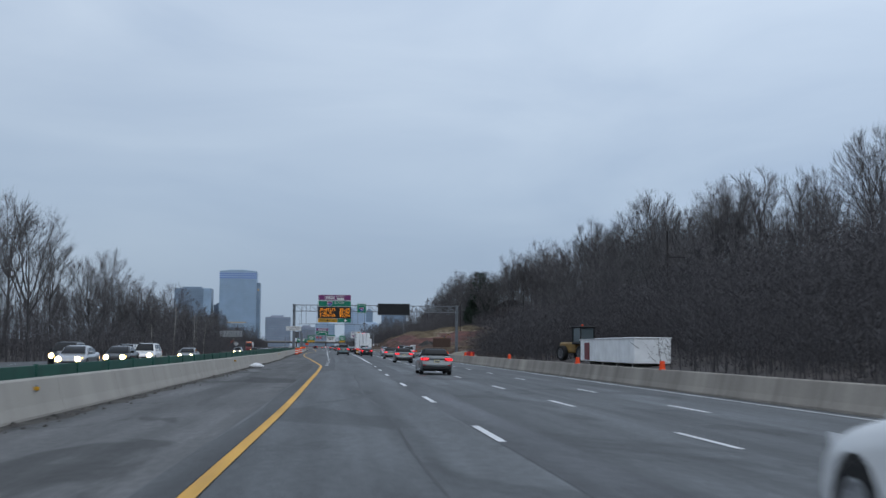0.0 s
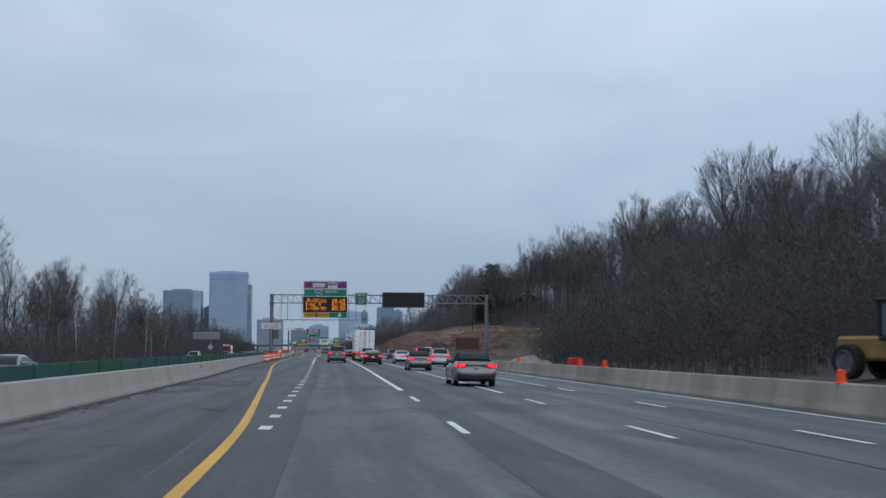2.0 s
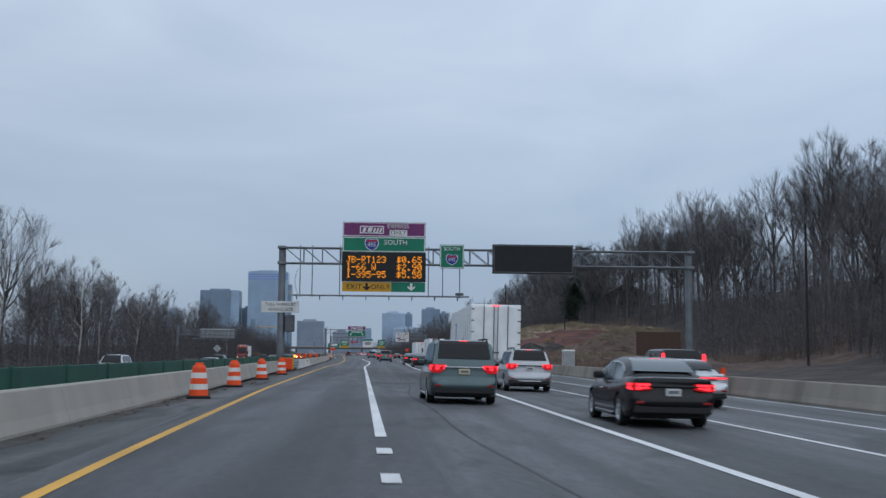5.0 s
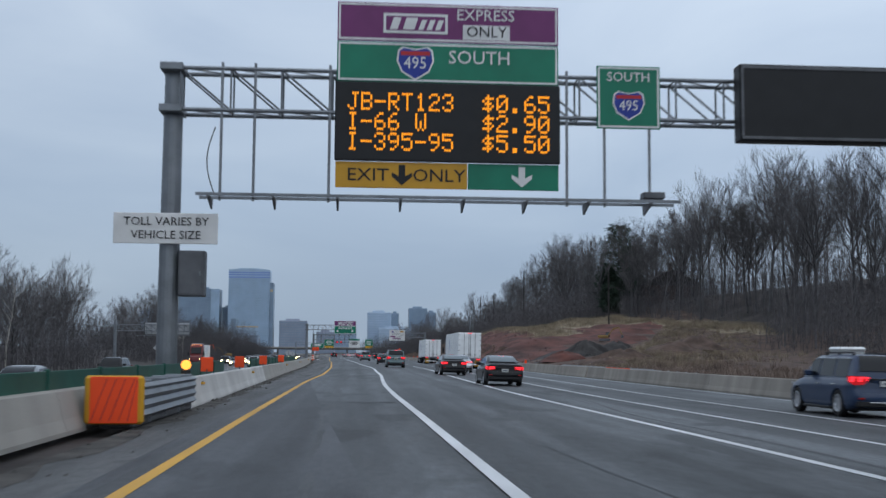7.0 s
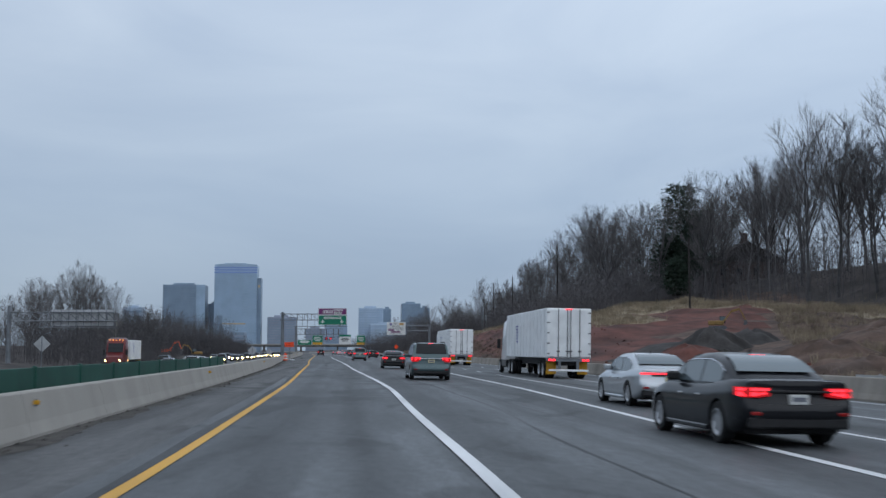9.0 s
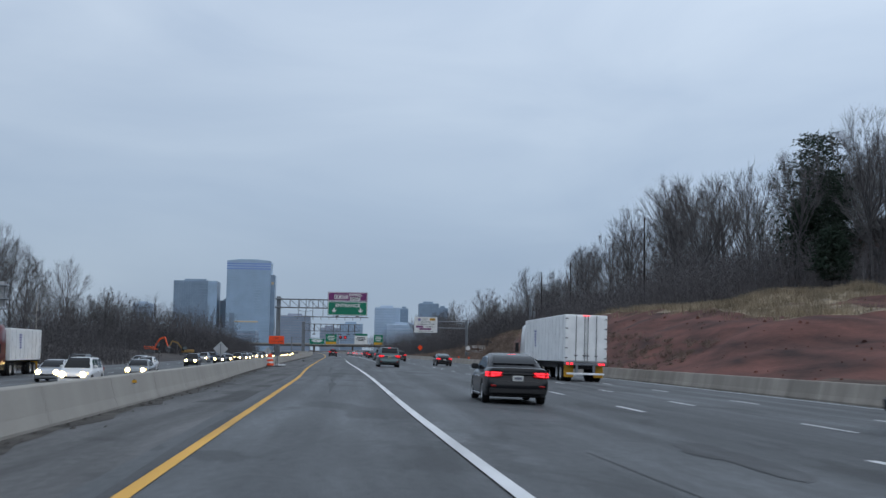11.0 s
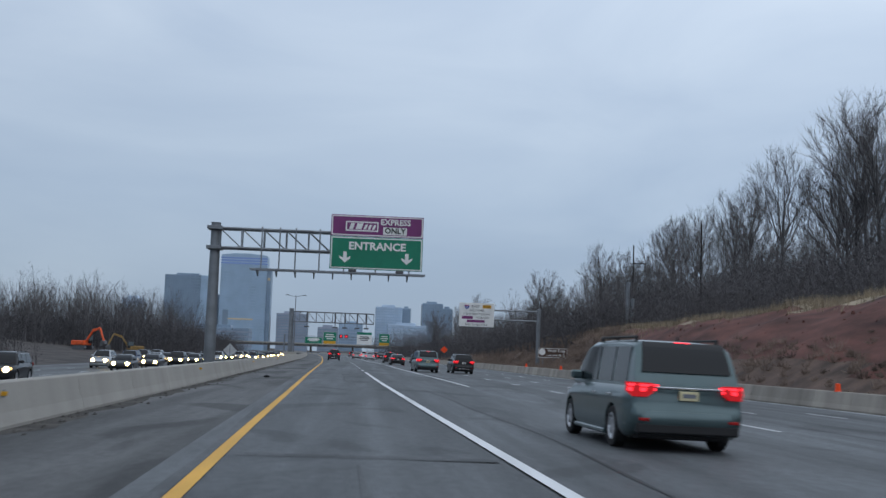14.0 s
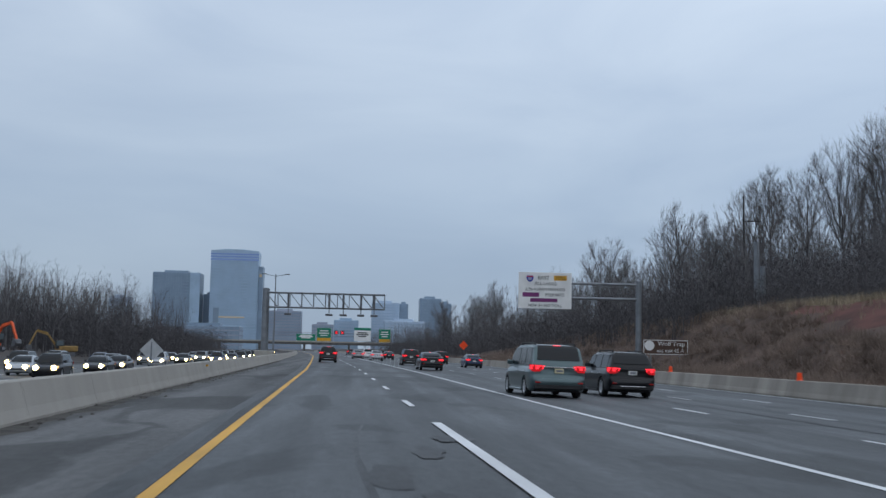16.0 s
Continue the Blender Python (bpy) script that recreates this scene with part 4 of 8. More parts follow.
entrance = thing("entrance_sign", pose(0, Y2, 0), "purple and green motorway entrance sign with two white arrows", "road sign")
p = panel("purple_panel", entrance, -4.70, 0.54, 7.93, 9.14, SIGN_PURPLE)
brand_block(p, -2.95, 8.50, 1.85, 0.56, -0.004)
words("lettering", "EXPRESS", 0.46, SIGN_WHITE, p, -1.05, -0.012, 8.77, bold=0.014)
s = Shape()
s.box(-1.75, -0.4, -0.012, 0.0, 8.07, 8.50, 0.01)
tab = part("white_tab", s, SIGN_WHITE, p)
words("lettering", "ONLY", 0.44, SIGN_BLACK, tab, -1.07, -0.022, 8.29, bold=0.012)
p = panel("green_panel", entrance, -4.70, 0.54, 6.05, 7.90, SIGN_GREEN)
words("lettering", "ENTRANCE", 0.60, SIGN_WHITE, p, -2.05, -0.012, 7.36, squeeze=1.05, bold=0.018)
down_arrow(p, -3.85, 6.72, 0.62, -0.004, SIGN_WHITE)
down_arrow(p, -0.35, 6.72, 0.62, -0.004, SIGN_WHITE)

# cantilever sign on the right
Y3 = 584.7
gantry3 = thing("sign_gantry", pose(0, Y3, 0), "grey steel two-arm cantilever post beside the road", "gantry")
zb = ground_z(23.05, Y3)
s = Shape()
s.lathe([(0.36, zb - 0.4), (0.36, zb + 0.1), (0.30, zb + 0.12), (0.27, 8.5), (0.0, 8.55)], n=16)
part("post", s, STEEL, gantry3, at=pose(23.05, 0.35, 0))
for z in (8.15, 6.75):
    s = Shape()
    s.tube((11.9, 0.35, z), (23.1, 0.35, z), 0.13, n=10)
    part("arm", s, STEEL, gantry3)
rules = thing("toll_rules_sign", pose(0, Y3, 0), "white overhead toll rules sign with a blue shield", "road sign")
p = panel("panel", rules, 11.36, 16.46, 5.66, 9.10, SIGN_WHITE, rim=False)
shield(p, 12.45, 8.52, 0.72, -0.004)
words("lettering", "66", 0.36, SIGN_WHITE, p, 12.45, -0.034, 8.48)
words("lettering", "EAST", 0.50, SIGN_BLACK, p, 13.75, -0.012, 8.58)
s = Shape()
s.box(14.75, 16.0, -0.012, 0.0, 8.35, 8.82, 0.01)
tab = part("yellow_tab", s, SIGN_YELLOW, p)
words("lettering", "TOLL", 0.42, SIGN_BLACK, tab, 15.37, -0.022, 8.58)
words("lettering", "ALL LANES", 0.44, SIGN_BLACK, p, 13.95, -0.012, 8.02)
words("lettering", "5:30-9:30AM MON-FRI", 0.40, SIGN_BLACK, p, 13.91, -0.012, 7.48)
s = Shape()
s.box(11.75, 13.35, -0.012, 0.0, 6.76, 7.18, 0.01)
part("purple_mark", s, SIGN_PURPLE, p)
words("lettering", "REQUIRED", 0.40, SIGN_BLACK, p, 14.85, -0.012, 6.97)
s = Shape()
s.box(12.5, 15.1, -0.012, 0.0, 6.28, 6.64, 0.01)
part("purple_mark", s, SIGN_PURPLE, p)
words("lettering", "HOV 3+ NO TOLL", 0.40, SIGN_BLACK, p, 13.91, -0.012, 5.95)

brown = thing("tourist_sign", pose(0, 581, 0), "brown roadside tourist sign with white lettering and border", "road sign")
p = panel("panel", brown, 22.45, 26.7, 1.50, 2.92, SIGN_BROWN)
words("lettering", "Wolf Trap", 0.60, SIGN_WHITE, p, 25.1, -0.012, 2.52)
words("lettering", "use exit 45 A", 0.48, SIGN_WHITE, p, 25.0, -0.012, 1.90)
s = Shape()
s.lathe([(0.46, 0.0), (0.46, 0.012)], n=20, axis="y", at=(23.05, -0.014, 2.35))
part("symbol", s, SIGN_WHITE, p)
for x in (23.2, 25.9):
    zb = ground_z(x, 581)
    s = Shape()
    s.box(x - 0.06, x + 0.06, 0.07, 0.19, zb - 0.3, 2.8, 0.01)
    part("post", s, STEEL, brown)

# toll gantry ahead
Y4 = 607.0
toll = thing("toll_gantry", pose(0, Y4, 0), "steel toll gantry with cameras hanging from its truss", "gantry")
for y in (0.3, 1.9):
    s = Shape()
    s.lathe([(0.40, -0.3), (0.36, 0.1), (0.33, 8.15), (0.0, 8.2)], n=14)
    part("post", s, STEEL, toll, at=pose(-14.2, y, 0))
truss(toll, -14.2, -0.7, 6.05, 7.7, 0.2, 2.0, 1.35)
for x in (-11.6, -7.0, -5.4, -3.4, -1.9):
    s = Shape()
    s.tube((x, 0.1, 6.0), (x, 0.1, 5.35), 0.05, n=6)
    s.box(x - 0.12, x + 0.12, -0.05, 0.3, 6.0, 7.6, 0.02)
    st = part("camera_mount", s, STEEL_DARK, toll)
    s = Shape()
    s.box(x - 0.40, x + 0.40, -0.35, 0.35, 5.15, 5.38, 0.04)
    part("toll_camera", s, STEEL_DARK, st)
s = Shape()
s.box(-15.2, -13.2, -0.6, 2.8, -0.4, 1.1, 0.04)
part("plinth", s, CONCRETE, toll)

# back of a sign truss over the oncoming lanes
back = thing("sign_gantry", pose(0, 439.0, 0), "bare metal back of an overhead sign truss", "gantry")
s = Shape()
s.box(-40.6, -32.0, 0.0, 0.08, 4.85, 7.1, 0.02)
pn = part("sign_back", s, SIGN_BACK, back)
for i in range(9):
    x = -40.3 + i * 1.03
    s = Shape()
    s.box(x - 0.05, x + 0.05, -0.12, 0.0, 4.8, 7.15, 0.01)
    part("stiffener", s, STEEL, pn)
truss(back, -46.0, -31.6, 5.5, 6.7, -0.9, -0.2, 1.3)
walkway(back, -42.5, -31.8, 4.6, -0.1, 0.8, 1.3)
s = Shape()
s.lathe([(0.36, -0.5), (0.33, 0.1), (0.28, 7.6), (0, 7.65)], n=14)
part("post", s, STEEL, back, at=pose(-46.2, -0.5, 0))


# ---------------------------------------------------------------- far buildings
def tower(name, x0, x1, y, depth, z, wall, band, label, floors, bays, crown=None, base=20.0):
    """A glass tower: core volume, a spandrel at each storey, mullions up the front, roof plant."""
    root = thing(name, pose((x0 + x1) / 2, y, base - 22), label, "building")
    w, h = x1 - x0, z - base + 22
    s = Shape()
    s.box(-w / 2, w / 2, 0, depth, 0, h, 0.4)
    body = part("wall", s, wall, root)
    s = Shape()
    s.box(-w / 2 - 0.25, w / 2 + 0.25, -0.25, depth + 0.25, 0, h / floors * 0.26)
    sp = s.mesh("spandrel", band)
    for i in range(1, floors):
        part("spandrel", sp, None, body, at=pose(0, 0, h * i / floors))
    s = Shape()
    s.box(-0.18, 0.18, -0.55, -0.02, 0, h - 0.5)
    mu = s.mesh("mullion", band)
    for i in range(bays + 1):
        part("mullion", mu, None, body, at=pose(-w / 2 + w * i / bays, 0, 0))
    s = Shape()
    s.box(-w * 0.28, w * 0.22, depth * 0.25, depth * 0.8, h, h + 3.2, 0.2)
    part("roof_plant", s, wall, root)
    return root, w, h, body


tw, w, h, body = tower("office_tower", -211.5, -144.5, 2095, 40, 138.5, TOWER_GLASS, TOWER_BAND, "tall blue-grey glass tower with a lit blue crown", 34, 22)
for hh in (h - 13.5, h - 9.5, h - 5.8):
    s = Shape()
    s.box(-w / 2 - 0.5, w / 2 + 0.5, -0.6, -0.3, hh, hh + 2.2)
    part("crown_light", s, TOWER_LIGHT, body, "blue strip light")
s = Shape()
s.box(w / 2, w / 2 + 6.5, 6, 34, 0, h - 21, 0.4)
part("side_wing", s, TOWER_DARK, tw)
s = Shape()
s.box(-w * 0.30, w * 0.24, -0.6, -0.32, h * 0.32, h * 0.335)
part("lit_window", s, WINDOW_WARM, body)
s = Shape()
arch = [(-w / 2 + w * k / 16, h + 3.4 * math.sin(math.pi * (0.12 + 0.76 * k / 16)) - 1.2) for k in range(17)]
s.sweep([[(x, yy, h - 3.0) for x, _ in arch] + [(x, yy, z) for x, z in reversed(arch)] for yy in (-0.5, 3.0)], close=True)
part("curved_parapet", s, TOWER_BAND, tw)
s = Shape()
s.box(w / 2 + 1.0, w / 2 + 5.0, 5.7, 6.0, h - 36, h - 32)
part("lit_window", s, WINDOW_WARM, body)
s = Shape()
s.box(-w * 0.42, -w * 0.30, -0.7, -0.3, 20, h * 0.42, 0.1)
part("glass_bay", s, TOWER_DARK, body)
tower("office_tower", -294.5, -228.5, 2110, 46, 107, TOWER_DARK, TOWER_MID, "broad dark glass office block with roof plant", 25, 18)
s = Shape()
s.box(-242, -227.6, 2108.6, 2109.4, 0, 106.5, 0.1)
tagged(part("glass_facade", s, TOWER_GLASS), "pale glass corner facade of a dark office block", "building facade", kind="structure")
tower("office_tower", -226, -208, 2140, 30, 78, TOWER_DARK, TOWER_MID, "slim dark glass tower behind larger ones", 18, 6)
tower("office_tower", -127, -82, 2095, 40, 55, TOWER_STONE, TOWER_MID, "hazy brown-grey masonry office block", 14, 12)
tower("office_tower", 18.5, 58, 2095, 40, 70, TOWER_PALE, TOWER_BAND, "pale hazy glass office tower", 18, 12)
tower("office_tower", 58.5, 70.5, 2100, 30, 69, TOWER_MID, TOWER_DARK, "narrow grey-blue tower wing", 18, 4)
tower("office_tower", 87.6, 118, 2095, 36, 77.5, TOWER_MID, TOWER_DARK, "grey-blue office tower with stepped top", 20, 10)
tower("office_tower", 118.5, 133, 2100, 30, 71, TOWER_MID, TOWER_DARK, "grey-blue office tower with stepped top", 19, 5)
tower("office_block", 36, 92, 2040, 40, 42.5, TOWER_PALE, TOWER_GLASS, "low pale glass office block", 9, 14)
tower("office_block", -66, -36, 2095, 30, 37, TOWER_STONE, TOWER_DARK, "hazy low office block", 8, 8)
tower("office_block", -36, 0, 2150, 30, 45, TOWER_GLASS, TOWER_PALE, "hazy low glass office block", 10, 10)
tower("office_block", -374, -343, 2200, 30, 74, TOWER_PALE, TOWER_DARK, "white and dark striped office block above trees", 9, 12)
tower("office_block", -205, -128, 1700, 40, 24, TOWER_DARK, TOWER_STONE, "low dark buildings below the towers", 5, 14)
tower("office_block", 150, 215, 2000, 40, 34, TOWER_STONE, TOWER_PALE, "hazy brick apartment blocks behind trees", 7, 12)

# overpass far ahead
ov = thing("overpass", pose(-75, 1400, 0), "long dark concrete road overpass with railings", "bridge", kind="structure")
s = Shape()
s.box(-130, 230, -6, 6, 5.0, 6.8, 0.1)
part("deck", s, CONCRETE_DARK, ov)
s = Shape()
s.box(-130, 230, -6.3, -6.0, 6.8, 7.8, 0.05)
part("parapet", s, CONCRETE, ov)
for x in (-100, -70, -38, -6, 30, 66, 120, 170):
    s = Shape()
    s.box(x - 0.8, x + 0.8, -4, 4, -1.5, 5.0, 0.1)
    part("pier", s, CONCRETE_DARK, ov)
for x0, x1, z0, z1, m, lab in ((-30.0, -21.5, 4.9, 8.0, SIGN_GREEN, "far green overhead sign"), (-21.0, -14.6, 4.9, 10.8, SIGN_GREEN, "far green and yellow overhead sign"),
                               (-4.5, 2.8, 5.3, 10.0, SIGN_WHITE, "far white overhead sign"), (6.4, 11.6, 4.9, 10.8, SIGN_GREEN, "far green and yellow overhead sign")):
    sg = thing("overhead_sign", pose(0, 980, 0), lab, "road sign", "far overhead signs")
    panel("panel", sg, x0, x1, z0, z1, m, rim=m is SIGN_GREEN)
    for k in range(3):
        zz, ww = z1 - (0.22 + 0.17 * k) * (z1 - z0), (0.30, 0.36, 0.24)[k] * (x1 - x0)
        s = Shape()
        s.box((x0 + x1) / 2 - ww, (x0 + x1) / 2 + ww, -0.05, -0.02, zz - 0.22, zz + 0.22)
        part("writing_bar", s, SIGN_WHITE if m is SIGN_GREEN else SIGN_BLACK, sg)
    if m is SIGN_WHITE:
        panel("green_head", sg, x0, x1, z1 + 0.05, z1 + 1.2, SIGN_GREEN, rim=False)
    if z1 > 10.5:
        panel("yellow_foot", sg, x0 + 0.2, x1 - 0.2, z0 + 0.1, z0 + 1.5, SIGN_YELLOW, y=-0.03, rim=False, t=0.03)
for x in (-12.4, -9.8):
    sg = thing("lane_signal", pose(x, 979.6, 8.9), "black lane signal showing a lit red cross", "lane signal", "lane signals")
    s = Shape()
    s.box(-0.85, 0.85, -0.1, 0.3, -0.85, 0.85, 0.05)
    box = part("housing", s, SIGN_BLACK, sg)
    for k in (-1, 1):
        s = Shape()
        pts = [(-0.50, -0.50 * k), (-0.30, -0.50 * k), (0.50, 0.50 * k), (0.30, 0.50 * k)]
        s.sweep([[(a, -0.11, b) for a, b in pts], [(a, -0.125 - 0.01 * k, b) for a, b in pts]], close=True)
        part("lit_bar", s, TAIL_ON, box)
fg = thing("sign_gantry", pose(0, 980.5, 0), "far thin steel gantry carrying overhead signs", "gantry")
truss(fg, -40, 12, 7.2, 8.6, 0.1, 0.9, 2.4)
for x in (-40, 12):
    s = Shape()
    s.lathe([(0.4, -1.5), (0.35, 9), (0, 9.1)], n=10)
    part("post", s, STEEL, fg, at=pose(x, 0.5, 0))


# ---------------------------------------------------------------- soil, grass and brush on the bank
def red_foot(y):
    """Lower edge of the bare red clay on the bank, counted from the wall."""
    return float(np.interp(y, [415, 440, 470, 510, 524, 536, 547, 565], [3.0, 4.2, 5.6, 7.4, 9.0, 10.4, 12.2, 15.4]))


for m in (RED_SOIL, BRUSH_SOIL, DRY_GRASS, DARK_SOIL):
    ground.data.materials.append(m)
for p in ground.data.polygons:
    x, y, z = p.center
    if not 270 < y < 760:
        continue
    d = x - float(right_wall(y))
    j = 2.0 * bump_noise(x, y, 7.0)
    if 1.0 < d < 60:
        p.material_index = 2
        far = y - crest_y(x)
        if d > 15 and 36 < x < 82 and y < 500:
            if -20 + 2 * j < far < 16:
                p.material_index = 3
            elif -72 + 4 * j < far and x < min(60, 2.5 + 0.36 * (y - 277)) + 3 * j:
                p.material_index = 1
        if 392 + 6 * j < y < 570 + 3 * j and red_foot(y) + j < d < 17.4 + 0.4 * j:
            p.material_index = 1
        if 17.4 + 0.4 * j < d < 25 and y > 425 + 4 * j:
            p.material_index = 3
        if 374 + 2 * j < y < 393 + 2 * j and 9 + 2 * j < d < 17 + 2 * j:
            p.material_index = 4


def tufts(name, count, where, hmin, hmax, material, label, category, seed, blades=3, width=0.05):
    r = random.Random(seed)
    s = Shape()
    n = 0
    while n < count:
        x, y = where(r)
        if x is None:
            continue
        n += 1
        z = ground_z(x, y) - 0.05
        h = r.uniform(hmin, hmax)
        for _ in range(blades):
            a, lean = r.uniform(0, 6.3), r.uniform(0.1, 0.5) * h
            bx, by = x + r.gauss(0, 0.12), y + r.gauss(0, 0.12)
            dx, dy = math.cos(a), math.sin(a)
            w = width * r.uniform(0.6, 1.5)
            s.faces([(bx - dy * w, by + dx * w, z), (bx + dy * w, by - dx * w, z), (bx + dx * lean, by + dy * lean, z + h)], [(0, 1, 2)])
    tagged(part(name, s, material, fix=False), label, category, kind="stuff")


def crest(r):
    if r.random() < 0.5:
        x = r.uniform(38, 80)
        return x, crest_y(x) + r.gauss(-3, 7)
    y = r.uniform(425, 640)
    d = r.gauss(20.3, 1.9)
    return float(right_wall(y)) + d, y


def slope_far(r):
    y = r.uniform(532, 700)
    return float(right_wall(y)) + r.uniform(2.0, 18 if y > 570 else red_foot(y) + 0.2), y


def slope_near(r):
    y = r.uniform(286, 345)
    return float(right_wall(y)) + r.uniform(3.0, 20), y


def weedy_ground(r):
    """Brown slope between the bare clay and the wood."""
    while True:
        y = r.uniform(325, 455)
        x = 5 + 0.36 * (y - 277) + abs(r.gauss(0, 9))
        if x > float(right_wall(y)) + 4 and works(x, y):
            return x, y


def verge(r):
    while True:
        y = r.uniform(40, 300)
        x = float(right_wall(y)) + r.uniform(9, 26)
        if not works(x, y):
            return x, y


def mounds(name, count, where, rmin, rmax, material, label, seed, stems=46):
    """Rounded shrubby clumps of thin arching stems."""
    r = random.Random(seed)
    s = Shape()
    for _ in range(count):
        x, y = where(r)
        z = ground_z(x, y) - 0.05
        k = r.uniform(rmin, rmax)
        c = Vector((x, y, z))
        for _ in range(stems):
            a, q = r.uniform(0, 6.283), r.random() ** 0.6
            up = math.sqrt(max(0.05, 1 - q * q)) * r.uniform(0.6, 1.1)
            foot = c + Vector((math.cos(a), math.sin(a), 0)) * k * q * 0.55
            tip = c + Vector((math.cos(a) * q * k, math.sin(a) * q * k, up * k * 0.9))
            s.spike(foot, tip + Vector((r.gauss(0, 0.15), r.gauss(0, 0.15), 0)) * k, 0.021 * r.uniform(0.6, 1.5))
    tagged(part(name, s, material, fix=False), label, "brush", kind="stuff")


tufts("dry_grass", 19000, crest, 0.35, 1.05, DRY_GRASS, "dry straw-coloured grass along the crest", "grass", 11, 4, 0.022)
tufts("brown_brush", 3500, slope_far, 0.2, 0.7, BRUSH, "brown dead weeds covering the bank", "brush", 12, 4, 0.04)
tufts("brown_brush", 2200, slope_near, 0.2, 0.7, BRUSH, "brown dead weeds covering the bank", "brush", 13, 4, 0.04)
tufts("brown_brush", 1400, verge, 0.3, 1.0, TWIG, "brown dead weeds between road and wood", "brush", 14, 4, 0.05)
mounds("shrubby_brush", 1250, slope_far, 0.6, 1.7, BRUSH, "dense rounded clumps of brown dead brush on the bank", 15, 54)
mounds("shrubby_brush", 110, lambda r: (float(right_wall(y0 := r.uniform(122, 240))) + r.uniform(1.6, 11.0), y0), 0.3, 0.9, BRUSH, "low rounded clumps of brown dead brush behind the barrier", 18, 30)
mounds("shrubby_brush", 70, lambda r: (r.uniform(50, 76), r.gauss(308, 5)), 0.9, 2.3, BRUSH, "heaps of brown dead brush at the edge of the works", 19, 60)
mounds("shrubby_brush", 420, weedy_ground, 0.4, 1.2, BRUSH, "rounded clumps of brown dead brush beside the works", 20, 36)
tufts("dry_grass", 5000, weedy_ground, 0.3, 0.9, DRY_GRASS, "dry straw-coloured grass beside the works", "grass", 21, 4, 0.03)
mounds("shrubby_brush", 260, slope_near, 0.3, 0.9, BRUSH, "rounded clumps of brown dead brush on the bank", 16, 36)
mounds("shrubby_brush", 520, lambda r: (float(right_wall(y0 := r.uniform(425, 545))) + r.uniform(1.8, 10.0), y0), 0.3, 0.9, BRUSH, "rounded clumps of brown dead brush on the bank", 17, 36)

rub = Shape()
r = random.Random(8)
for i in range(420):
    y = r.uniform(330, 560)
    x = float(right_wall(y)) + r.uniform(4, 15)
    k = r.uniform(0.05, 0.11) if r.random() < 0.85 else r.uniform(0.12, 0.3)
    z = ground_z(x, y)
    v = [(x + k * r.uniform(0.6, 1.2) * math.cos(a), y + k * r.uniform(0.6, 1.2) * math.sin(a), z - 0.1) for a in np.linspace(0, 5.2, 6)]
    v += [(x + 0.5 * k * math.cos(a), y + 0.5 * k * math.sin(a), z + k * r.uniform(0.4, 0.7)) for a in np.linspace(0.2, 5.4, 6)]
    rub.faces(v, [(i0, (i0 + 1) % 6, 6 + (i0 + 1) % 6, 6 + i0) for i0 in range(6)] + [tuple(range(6, 12))])
tagged(part("soil_clods", rub, RED_SOIL, fix=False), "lumps of red clay strewn on the bank", "soil", kind="stuff")
for i, (x, y, a, b, c) in enumerate(((33.6, 384.0, 2.2, 1.5, 0.35), (32.4, 379.5, 1.6, 1.1, 0.3), (34.6, 377.0, 1.4, 0.9, 0.4))):
    slab = thing("concrete_slab", pose(x, y, ground_z(x, y) + 0.15, 14 - 9 * i, -18 + 12 * i, 25 * i), "broken grey concrete slab lying on red clay", "concrete slab", "broken slabs")
    s = Shape()
    s.box(-a / 2, a / 2, -b / 2, b / 2, -c / 2, c / 2, 0.08)
    part("slab", s, CONCRETE_DARK, slab)


# ---------------------------------------------------------------- bare winter trees
def bend(p, d, length, n, r, lift, jit):
    """A wandering polyline that turns upwards."""
    pts, p, d = [Vector(p)], Vector(p), Vector(d).normalized()
    for _ in range(n):
        d = (d + Vector((r.gauss(0, jit), r.gauss(0, jit), lift + r.gauss(0, jit * 0.5)))).normalized()
        p = p + d * (length / n)
        pts.append(p.copy())
    return pts


def limb(s, pts, r0, r1, n):
    k = len(pts) - 1
    for i in range(k):
        s.tube(pts[i], pts[i + 1], r0 + (r1 - r0) * i / k, r0 + (r1 - r0) * (i + 1) / k, n, cap=False)


def bow(p0, p1, sag, r, n):
    """A branch from p0 that leans out first and then climbs to p1."""
    mid = p0.lerp(p1, 0.5) + Vector((p1.x - p0.x, p1.y - p0.y, 0)) * sag
    pts = []
    for i in range(n + 1):
        t = i / n
        q = p0 * (1 - t) ** 2 + mid * 2 * t * (1 - t) + p1 * t * t
        k = 0.022 * (p1 - p0).length * (0 < i < n)
        pts.append(q + Vector((r.gauss(0, k), r.gauss(0, k), r.gauss(0, k))))
    return pts


